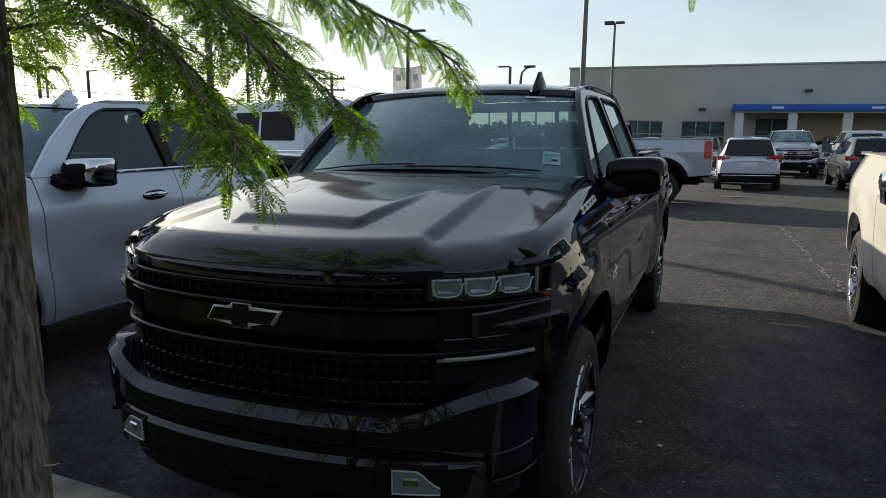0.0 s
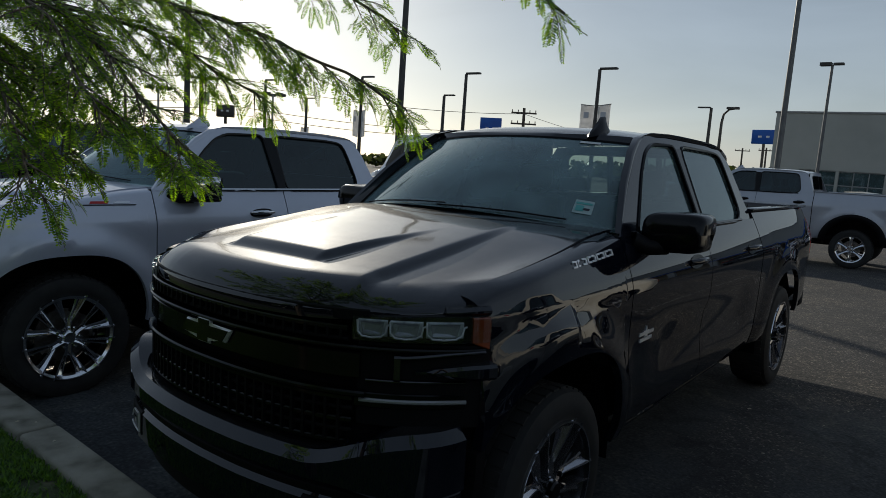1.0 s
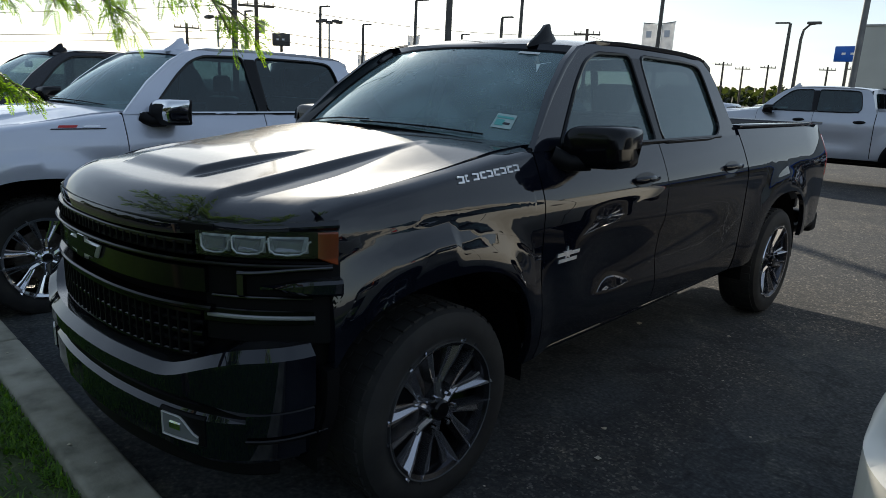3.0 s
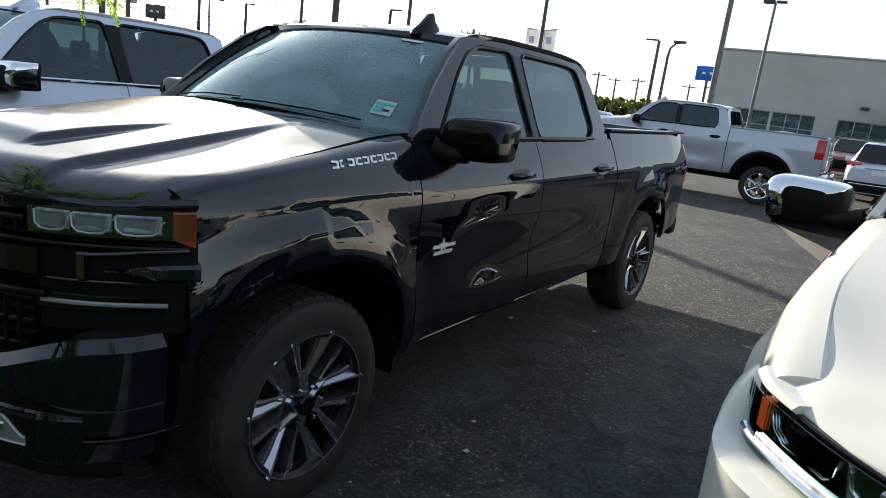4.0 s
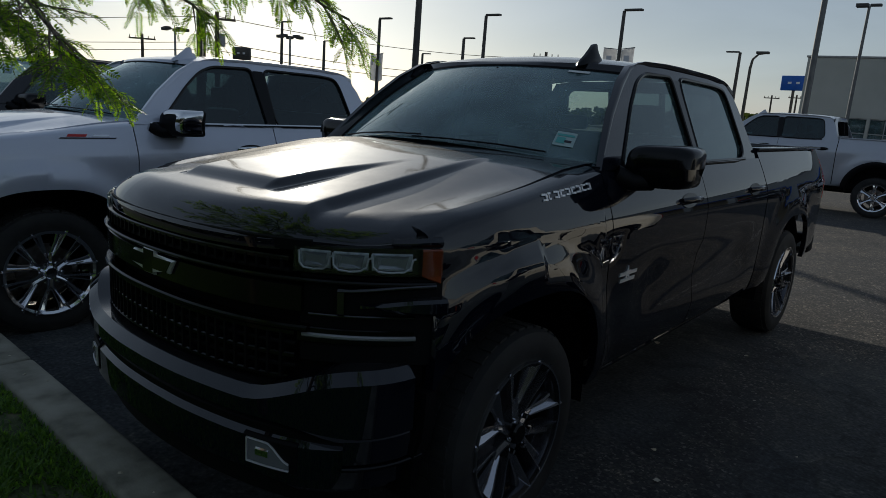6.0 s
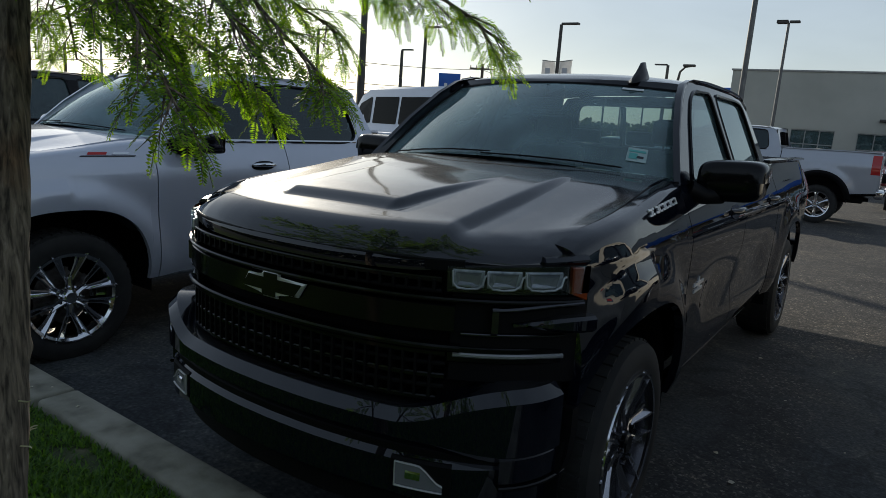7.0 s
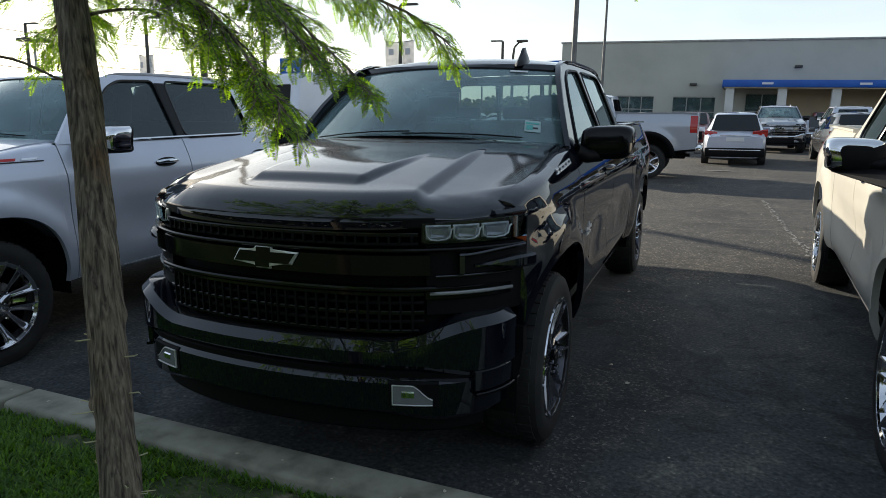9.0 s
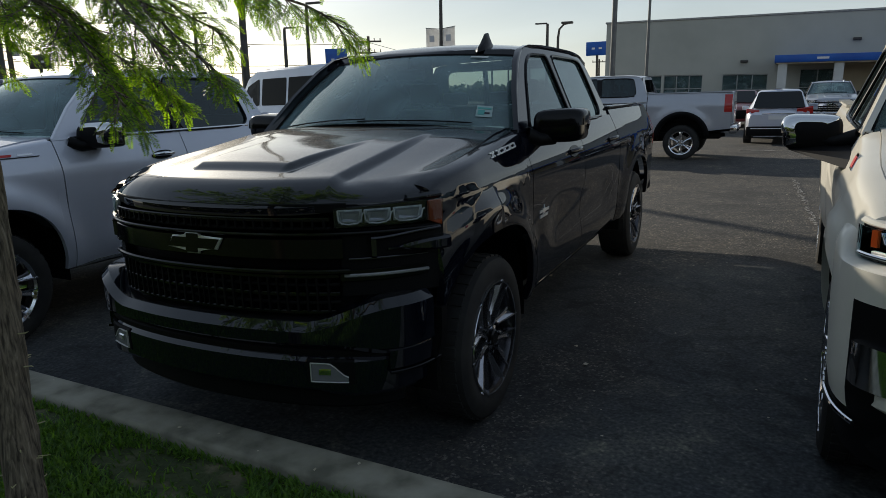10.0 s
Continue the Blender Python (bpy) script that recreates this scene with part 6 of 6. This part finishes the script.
def car(name, label, category, paint, m, length, width, height, stations, glass_side, glass_back, glass_front, wheel_r=0.35, axles=(0.9, 3.6), rim=ALLOY, group="", belt=0.98, glass=None):
    """A car lofted from stations (y, shoulder height, top height, top half width, half width)."""
    root = thing(name, label, category, m, group)
    hw = width / 2
    bm = bmesh.new()
    rows = []
    for y, sh, top, tw, w in stations:
        w *= hw
        tw *= hw
        ring = [(w * 0.80, 0.28), (w * 0.95, 0.34), (w, 0.50), (w * 1.0, sh - 0.22), (w * 0.985, sh - 0.10), (w * 0.95, sh)]
        k = 0.0 if top <= sh + 0.02 else 1.0
        ring += [(tw + (w * 0.95 - tw) * 0.35, sh + (top - sh) * 0.55), (tw, top - 0.07 * k - 0.004), (tw * 0.86, top - 0.02 * k), (0, top + 0.015)]
        pts = [Vector((x, y, z)) for x, z in ring]
        full = pts + [Vector((-p.x, p.y, p.z)) for p in reversed(pts[:-1])]
        rows.append([bm.verts.new(p) for p in full])
    for a, b in zip(rows, rows[1:]):
        for i in range(len(a) - 1):
            bm.faces.new((a[i], a[i + 1], b[i + 1], b[i]))
    bm.faces.new(rows[0])
    bm.faces.new(rows[-1])
    body = part("body", bm, paint, root, sharp=40)
    for s in (-1, 1):
        for loop in glass_side:
            bm = bmesh.new()
            plate(bm, rounded(loop, 0.05), lambda y, f, w: Vector((s * side_of(stations, hw, y, f)[0] + s * (0.004 + w), y, side_of(stations, hw, y, f)[1])), 0.004)
            part("side_window", bm, glass or SCREEN, root, smooth=False)
        for ya in axles:
            w = part("wheel", lathe_mesh([(0.0, 0.0), (wheel_r * 0.62, 0.0), (wheel_r * 0.68, 0.012), (wheel_r * 0.93, 0.010), (wheel_r, -0.03), (wheel_r, -0.19), (wheel_r * 0.9, -0.21), (0, -0.21)], 28), RUBBER, root)
            w.matrix_basis = pose(s * (hw + 0.012), ya, wheel_r) @ Matrix.Diagonal((s, 1, 1, 1))
            bm = bmesh.new()
            for k in range(5):
                a = k * 1.2566
                plate(bm, [(0.03, -0.035), (wheel_r * 0.62, -0.05), (wheel_r * 0.62, 0.05), (0.03, 0.035)], lambda u, v, q: Vector((0.003 + q, u * math.cos(a) - v * math.sin(a), u * math.sin(a) + v * math.cos(a))), 0.012)
            part("rim", bm, rim, w)
            bm = bmesh.new()
            grid(bm, lambda a, v: (s * (hw + 0.005 + 0.004 * v), ya + (wheel_r * (1.02 + 0.14 * v)) * math.cos(a), wheel_r + (wheel_r * (1.02 + 0.14 * v)) * math.sin(a)), np.linspace(-0.2, math.pi + 0.2, 18), [0, 1])
            bmesh.ops.solidify(bm, geom=bm.faces[:], thickness=0.01)
            part("arch_trim", bm, PLASTIC, root)
        bm = bmesh.new()
        box(bm, s * hw * 1.0, s * (hw + 0.2), stations[0][0] + 1.35, stations[0][0] + 1.5, belt, belt + 0.14, 0.03)
        part("mirror", bm, paint, root)
    for loop, mt, nm in ((glass_back, SCREEN, "rear_window"), (glass_front, SCREEN, "windscreen")):
        if loop:
            bm = bmesh.new()
            (x0, y0, z0), (x1, y1, z1) = loop
            back = 1 if nm == "rear_window" else -1
            up = Vector((0, y1 - y0, z1 - z0))
            out = Vector((0, back * abs(up.z), abs(up.y))).normalized()
            low = Vector((0, y0, z0))
            plate(bm, rounded([(-x0, 0), (x0, 0), (x1, 1), (-x1, 1)], 0.08), lambda u, v, w: low + Vector((u, 0, 0)) + up * v + out * (0.02 + w), 0.025)
            part(nm, bm, mt, root, smooth=False)
    yb = stations[-1][0]
    yf = stations[0][0]
    for s in (-1, 1):
        bm = bmesh.new()
        box(bm, s * hw * 0.56, s * hw * 0.955, yb - 0.30, yb - 0.06, belt - 0.05, belt + 0.10, 0.03, taper=lambda c: (c.x, c.y - 0.10 * abs(c.x), c.z + (0.03 if abs(c.x) > hw * 0.8 else -0.02)))
        part("tail_lamp", bm, RED_LENS, root)
        bm = bmesh.new()
        box(bm, s * hw * 0.55, s * hw * 0.95, yf - 0.012, yf + 0.16, belt - 0.28, belt - 0.14, 0.03)
        part("head_lamp", bm, ALLOY, root)
    bm = bmesh.new()
    box(bm, -hw * 0.93, hw * 0.93, yb - 0.1, yb + 0.05, 0.30, 0.58, 0.04)
    part("rear_bumper", bm, PLASTIC, root)
    bm = bmesh.new()
    box(bm, -hw * 0.80, hw * 0.80, yb - 0.05, yb + 0.058, 0.50, 0.53, 0.008)
    part("bumper_strip", bm, CHROME, root)
    bm = bmesh.new()
    box(bm, -hw * 0.48, hw * 0.48, yb - 0.12, yb + 0.006, belt - 0.035, belt - 0.012, 0.006)
    part("tailgate_strip", bm, CHROME, root)
    bm = bmesh.new()
    box(bm, -0.26, 0.26, yb + 0.004, yb + 0.016, belt - 0.20, belt - 0.08)
    part("plate_recess", bm, SIGN_WHITE, root, "plain plate", smooth=False)
    bm = bmesh.new()
    box(bm, -hw * 0.5, hw * 0.5, yf - 0.03, yf + 0.05, 0.40, belt - 0.2, 0.03)
    part("grille", bm, PLASTIC, root)
    return root


def side_of(stations, hw, y, f):
    """A point of the window band: f from the shoulder (0) to the roof edge (1)."""
    ys = [q[0] for q in stations]
    sh, top, tw, w = (curve(y, ys, [q[i] for q in stations]) for i in (1, 2, 3, 4))
    a, b = (w * 0.95 * hw, sh), (tw * hw, top - 0.074)
    mid = (b[0] + (a[0] - b[0]) * 0.35, sh + (top - sh) * 0.55)
    if f < 0.55:
        t = f / 0.55
        return a[0] + (mid[0] - a[0]) * t, a[1] + (mid[1] - a[1]) * t
    t = (f - 0.55) / 0.45
    return mid[0] + (b[0] - mid[0]) * t, mid[1] + (b[1] - mid[1]) * t


SUV = [(0.0, 0.72, 0.74, 0.5, 0.72), (0.12, 0.86, 0.88, 0.6, 0.90), (0.6, 0.95, 0.98, 0.7, 0.98), (1.15, 1.00, 1.04, 0.75, 1.0), (1.7, 1.02, 1.385, 0.72, 1.0), (2.05, 1.02, 1.63, 0.69, 1.0), (3.0, 1.03, 1.66, 0.68, 1.0), (3.94, 1.04, 1.61, 0.65, 0.99), (4.30, 1.02, 1.215, 0.72, 0.96), (4.5, 0.98, 1.02, 0.80, 0.93), (4.62, 0.90, 0.92, 0.7, 0.86)]
SUV_SIDE = ([(1.55, 0.12), (2.05, 0.85), (2.7, 0.9), (2.72, 0.12)], [(2.80, 0.12), (2.80, 0.9), (3.6, 0.86), (3.75, 0.2)])


def suv(label, paint, x, y, yaw, group="parked cars", k=1.0):
    """x, y: the middle of the car's nose."""
    return car("parked_suv", label, "suv", paint, pose(x, y, lot_z(y), 0, 0, yaw) @ Matrix.Diagonal((k, k, k, 1)), 4.65, 1.84, 1.66, SUV, SUV_SIDE, ((0.70, 4.44, 1.09), (0.575, 3.99, 1.55)), ((0.66, 1.22, 1.07), (0.55, 1.98, 1.58)), group=group)


SEDAN = [(0.0, 0.62, 0.64, 0.5, 0.72), (0.12, 0.74, 0.76, 0.6, 0.90), (0.8, 0.84, 0.87, 0.7, 0.98), (1.35, 0.88, 0.92, 0.75, 1.0), (1.95, 0.9, 1.205, 0.68, 1.0), (2.4, 0.91, 1.43, 0.64, 1.0), (3.1, 0.92, 1.42, 0.63, 1.0), (3.9, 0.92, 1.065, 0.66, 0.98), (4.2, 0.92, 0.97, 0.75, 0.97), (4.7, 0.88, 0.92, 0.7, 0.90), (4.8, 0.8, 0.82, 0.6, 0.82)]
SEDAN_SIDE = ([(1.75, 0.12), (2.3, 0.85), (2.8, 0.9), (2.82, 0.12)], [(2.88, 0.12), (2.88, 0.9), (3.3, 0.86), (3.75, 0.2)])


def sedan(label, paint, x, y, yaw):
    return car("parked_sedan", label, "sedan", paint, pose(x, y, lot_z(y), 0, 0, yaw), 4.8, 1.84, 1.44, SEDAN, SEDAN_SIDE, ((0.6, 4.12, 0.97), (0.52, 3.2, 1.40)), ((0.62, 1.42, 0.93), (0.53, 2.3, 1.40)), group="parked cars", belt=0.86, wheel_r=0.33)


# rear ends towards the lane: yaw 180 puts the tail at -y
suv("white compact suv seen from behind, parked in the far row", SILVER_WHITE, 2.2, 24.35, 180, k=1.0)
suv("dark grey suv with a glossy tailgate, parked in the far row", GREY_PAINT, 5.75, 25.2, 180)
suv("white suv parked behind the silver truck", WHITE_PAINT, -1.3, 30.0, 180)
suv("dark red suv parked by the building", RED_PAINT, 7.2, 37.0, 0, k=1.02)
sedan("dark blue-grey sedan parked by the building", BLUE_GREY_PAINT, 6.2, 31.0, 0)
suv("white suv roof behind the truck bed", SILVER_WHITE, -4.6, 31.0, 180)
suv("silver suv far along the row", SILVER_PAINT, -9.5, 31.0, 180)
suv("red suv facing the lane in the far row", RED_PAINT, 0.6, 31.0, 0)
pickup("pickup_truck", "silver pickup truck facing the lane in the far row", SILVER_PAINT, pose(4.1, 28.9, lot_z(29)), wheel="bright", trim=CHROME, bumper=CHROME)
pickup("pickup_truck", "beige-grey pickup truck in the far row", SILVER_WHITE, pose(7.0, 33.4, lot_z(33), 0, 0, 180), wheel="bright")


VAN_GLASS = shader("smoked_van_glass", (0.004, 0.005, 0.006), 0.25, spec=0.06)


def van(label, paint, x, y, yaw):
    st = [(0.0, 0.9, 0.92, 0.5, 0.8), (0.15, 1.05, 1.08, 0.7, 0.93), (0.8, 1.18, 1.22, 0.75, 1.0), (1.1, 1.22, 1.35, 0.78, 1.0), (1.75, 1.25, 2.05, 0.8, 1.0), (2.2, 1.25, 2.2, 0.82, 1.0), (5.2, 1.25, 2.2, 0.82, 1.0), (5.3, 1.2, 2.12, 0.80, 0.98)]
    side = ([(1.35, 0.1), (1.75, 0.72), (2.35, 0.78), (2.38, 0.1)], [(2.5, 0.1), (2.5, 0.78), (3.6, 0.78), (3.6, 0.1)], [(3.7, 0.1), (3.7, 0.78), (5.0, 0.78), (5.0, 0.1)])
    return car("white_van", label, "van", paint, pose(x, y, lot_z(y), 0, 0, yaw) @ Matrix.Diagonal((1.04, 1.12, 1.17, 1)), 5.3, 2.0, 2.2, st, side, None, ((0.75, 1.13, 1.40), (0.72, 1.70, 2.02)), wheel_r=0.36, axles=(0.95, 4.3), belt=1.1, glass=VAN_GLASS)


van("white high-roofed passenger van with dark windows", SILVER_WHITE, -13.0, 14.0, -110)
suv("dark suv on the far side of the lot", GREY_PAINT, -20.0, 24.0, -70)
suv("black suv on the far side of the lot", BLACK_PAINT, -15.5, 19.0, -80)
suv("white suv on the far side of the lot", WHITE_PAINT, -14.0, 40.0, -90)

# ---- tree ----
rnd = random.Random(7)
tree = thing("young_tree", "slim young tree with feathery green leaves on the grass island", "tree")
TRUNK = [(0.252, -1.93, 0.08), (0.197, -1.891, 0.40), (0.149, -1.847, 0.80), (0.112, -1.806, 1.15), (0.067, -1.763, 1.5), (0.015, -1.725, 1.80), (-0.03, -1.69, 2.3), (-0.06, -1.66, 2.9), (-0.07, -1.64, 3.6)]
bm = bmesh.new()
dense = [Vector(TRUNK[min(int(k), len(TRUNK) - 2)]).lerp(Vector(TRUNK[min(int(k), len(TRUNK) - 2) + 1]), k - min(int(k), len(TRUNK) - 2)) for k in np.linspace(0, len(TRUNK) - 1, 260)]
KNOTS = [(rnd.uniform(0.3, 2.6), rnd.uniform(0, 6.283), rnd.uniform(0.004, 0.010)) for i in range(22)]
rings = []
for p in dense:
    r = curve(p.z, [0.08, 0.2, 0.5, 1.2, 2.0, 3.6], [0.078, 0.060, 0.052, 0.046, 0.038, 0.013]) * (1 + 0.07 * noise.noise(Vector((p.z * 6, 0, 9))))
    ring = []
    for a in np.linspace(0, 2 * math.pi, 45)[:-1]:
        c, q = math.cos(a), math.sin(a)
        # long fissures that wander upwards, loose plates, a few knots
        ridge = abs(noise.noise(Vector((c * 5.5, q * 5.5, p.z * 3.2)))) + 0.6 * abs(noise.noise(Vector((c * 11, q * 11, p.z * 7 + 4))))
        plates = noise.noise(Vector((c * 2.2, q * 2.2, p.z * 16)))
        bump = sum(h * math.exp(-((p.z - z) / 0.022) ** 2 - ((math.remainder(a - w, 2 * math.pi)) / 0.35) ** 2) for z, w, h in KNOTS)
        d = r + min(r / 0.045, 1) * (0.010 * (ridge - 0.35) + 0.0022 * plates + bump)
        ring.append(bm.verts.new((p.x + c * d, p.y + q * d, p.z)))
    rings.append(ring)
for a, b in zip(rings, rings[1:]):
    for i in range(44):
        bm.faces.new((a[i], a[(i + 1) % 44], b[(i + 1) % 44], b[i]))
part("trunk", bm, BARK, tree, "rough grey-brown bark trunk", sharp=70)
leaves = bmesh.new()


def frond(wood, p, d, droop, length):
    """A feathery leaf: a thin stalk with two rows of narrow leaflets."""
    d = d.normalized()
    side = d.cross(Vector((0, 0, 1)))
    side = side.normalized() if side.length > 0.1 else Vector((1, 0, 0))
    side = (side + Vector((rnd.gauss(0, 0.35), rnd.gauss(0, 0.35), rnd.gauss(0, 0.35)))).normalized()
    n = int(length / 0.0058)
    q = p.copy()
    step = length / n
    pts = [q.copy()]
    for i in range(n):
        d = (d + Vector((0, 0, -droop * 0.06))).normalized()
        q = q + d * step
        pts.append(q.copy())
        if i < 2:
            continue
        up = side.cross(d)
        l = 0.0150 * math.sin(math.pi * (0.16 + 0.78 * i / n)) + 0.002
        for s in (-1, 1):
            v = (side * s * 0.85 + d * 0.5 + up * rnd.uniform(-0.2, 0.25)).normalized() * l * rnd.uniform(0.8, 1.15)
            w = d * 0.0028
            a, b = leaves.verts.new(q), leaves.verts.new(q + v * 0.5 + w)
            c, e = leaves.verts.new(q + v), leaves.verts.new(q + v * 0.5 - w)
            leaves.faces.new((a, b, c, e))
    tube(wood, [pts[0], pts[len(pts) // 2], pts[-1]], [0.0011, 0.0009, 0.0005], 3, False)


def limb(points, r0, spacing=0.055, twig=0.30, start=0.3, fr=(0.05, 0.095)):
    """A branch through points with twigs that carry fronds."""
    wood = bmesh.new()
    pts = [Vector(p) for p in points]
    dense = []
    for i in range(len(pts) - 1):
        p0, p1, p2, p3 = pts[max(i - 1, 0)], pts[i], pts[i + 1], pts[min(i + 2, len(pts) - 1)]
        for f in np.linspace(0, 1, 9)[:-1]:
            dense.append(0.5 * ((2 * p1) + (p2 - p0) * f + (2 * p0 - 5 * p1 + 4 * p2 - p3) * f * f + (3 * p1 - p0 - 3 * p2 + p3) * f ** 3))
    dense.append(pts[-1])
    dense = [p + Vector((noise.noise(p * 6), noise.noise(p * 6 + Vector((7, 0, 0))), noise.noise(p * 6 + Vector((0, 7, 0))))) * 0.018 * min(1, i / 4) for i, p in enumerate(dense)]
    n = len(dense)
    tube(wood, dense, [0.68 * r0 * (1 - 0.80 * i / n) + 0.0018 for i in range(n)], 6)
    total = sum((b - a).length for a, b in zip(dense, dense[1:]))
    run, nxt = 0.0, total * start
    k = 0
    for a, b in zip(dense, dense[1:]):
        run += (b - a).length
        while run > nxt:
            nxt += spacing * rnd.uniform(0.7, 1.4)
            k += 1
            d = (b - a).normalized()
            out = d.cross(Vector((0, 0, 1))).normalized() * (1 if k % 2 else -1)
            left = 1 - run / total
            tl = twig * rnd.uniform(0.5, 1.15) * (0.45 + 0.75 * left)
            td = (d * rnd.uniform(0.5, 1.0) + out * rnd.uniform(0.4, 1.0) + Vector((0, 0, rnd.uniform(-0.5, 0.25)))).normalized()
            q = b.copy()
            tw = [q.copy()]
            m = max(4, int(tl / 0.021))
            for j in range(m):
                td = (td + Vector((rnd.gauss(0, 0.10), rnd.gauss(0, 0.10), rnd.gauss(-0.05, 0.08)))).normalized()
                q = q + td * (tl / m)
                tw.append(q.copy())
                o2 = td.cross(Vector((0, 0, 1)))
                o2 = o2.normalized() if o2.length > 0.05 else Vector((1, 0, 0))
                for s in (-1, 1):
                    if rnd.random() < 0.80:
                        frond(wood, q, td * 0.7 + o2 * s * rnd.uniform(0.4, 1.0) + Vector((0, 0, rnd.uniform(-0.45, 0.3))), rnd.uniform(0.2, 1.0), rnd.uniform(*fr))
            frond(wood, q, td, 1.0, fr[1])
            tube(wood, tw[::2] if len(tw) > 4 else tw, [0.0030 - 0.0016 * j / max(1, len(tw[::2]) - 1) for j in range(len(tw[::2]))] if len(tw) > 4 else 0.002, 4, False)
    return wood


BOUGHS = [
    ([(0, 0, 1.95), (0.15, -1.45, 2.10), (0.42, -1.05, 2.04), (0.68, -0.65, 1.84)], 0.012, 0.026, 0.24, 0.22),
    ([(0, 0, 1.88), (0.26, -1.78, 1.94), (0.50, -1.77, 1.82), (0.69, -1.76, 1.60)], 0.006, 0.022, 0.17, 0.2, (0.045, 0.08)),
    ([(0, 0, 1.96), (0.28, -1.62, 2.02), (0.53, -1.53, 1.88), (0.72, -1.46, 1.68)], 0.006, 0.022, 0.18, 0.2, (0.045, 0.08)),
    ([(0, 0, 2.00), (0.28, -1.70, 2.05), (0.50, -1.66, 1.95), (0.67, -1.62, 1.74)], 0.006, 0.024, 0.18, 0.2, (0.045, 0.08)),
    ([(0, 0, 1.92), (0.20, -1.68, 1.95), (0.38, -1.63, 1.83), (0.50, -1.60, 1.62)], 0.005, 0.024, 0.17, 0.2, (0.045, 0.08)),
    ([(0, 0, 1.84), (0.14, -1.55, 1.86), (0.21, -1.32, 1.74), (0.25, -1.16, 1.60)], 0.005, 0.020, 0.17, 0.25, (0.045, 0.08)),
    ([(0, 0, 2.30), (0.55, -1.50, 2.48), (1.05, -1.18, 2.34), (1.40, -0.96, 2.00)], 0.009, 0.06, 0.11, 0.84),
    ([(0, 0, 1.95), (0.05, -1.4, 2.06), (0.10, -1.1, 2.0), (0.12, -0.78, 1.86)], 0.011, 0.026, 0.20, 0.22),
    ([(0, 0, 1.8), (-0.16, -1.58, 1.94), (-0.42, -1.38, 1.90), (-0.70, -1.2, 1.74)], 0.009, 0.045, 0.22, 0.15),
    ([(0, 0, 2.1), (-0.25, -1.55, 2.22), (-0.55, -1.25, 2.18), (-0.85, -0.9, 1.98)], 0.011, 0.035),
    ([(0, 0, 1.66), (-0.10, -1.90, 1.74), (-0.30, -2.05, 1.68), (-0.46, -2.15, 1.52)], 0.004, 0.035, 0.15, 0.3),
    ([(0, 0, 2.2), (0.18, -1.4, 2.34), (0.38, -0.95, 2.30), (0.50, -0.5, 2.12)], 0.012, 0.045),
    ([(0, 0, 2.1), (-0.12, -1.5, 2.28), (-0.25, -1.15, 2.3), (-0.4, -0.8, 2.15)], 0.012, 0.05),
    ([(0, 0, 2.6), (-0.45, -1.75, 2.75), (-0.95, -1.75, 2.6), (-1.3, -1.7, 2.3)], 0.013),
    ([(0, 0, 2.4), (0.30, -2.0, 2.6), (0.60, -2.45, 2.5), (0.85, -2.9, 2.3)], 0.012),
    ([(0, 0, 2.8), (0.02, -2.15, 3.0), (0.0, -2.7, 2.9), (-0.05, -3.1, 2.6)], 0.012),
    ([(0, 0, 3.0), (0.40, -1.55, 3.3), (0.85, -1.45, 3.3), (1.2, -1.4, 3.1)], 0.011),
    ([(0, 0, 3.1), (-0.25, -1.4, 3.4), (-0.5, -1.1, 3.4), (-0.75, -0.8, 3.2)], 0.011),
]
for pts, r, *more in BOUGHS:
    z = pts[0][2]          # a bough starts at the trunk's centre line
    pts[0] = (curve(z, [p[2] for p in TRUNK], [p[0] for p in TRUNK]), curve(z, [p[2] for p in TRUNK], [p[1] for p in TRUNK]), z)
    part("bough", limb(pts, r, *more), BARK, tree, "thin dark bough with fine twigs")
part("crown", leaves, LEAF, tree, "feathery bright green foliage", smooth=False, normals=False)
# dry grass stems round the trunk
bm = bmesh.new()
for i in range(30):
    a, r = rnd.uniform(0, 6.283), rnd.uniform(0.06, 0.1)
    z = rnd.uniform(0.15, 1.05)
    c = Vector((curve(z, [p[2] for p in TRUNK], [p[0] for p in TRUNK]), curve(z, [p[2] for p in TRUNK], [p[1] for p in TRUNK]), z))
    o = Vector((math.cos(a), math.sin(a), 0))
    tube(bm, [c + o * 0.045, c + o * (0.075) + Vector((0, 0, 0.004)), c + o * rnd.uniform(0.070, 0.105) + Vector((0, 0, rnd.uniform(0, 0.015)))], [0.0022, 0.0020, 0.0010], 4)
tagged(part("trunk_shoots", bm, SHOOT, tree, "tiny dry shoots on the trunk"), kind="stuff")
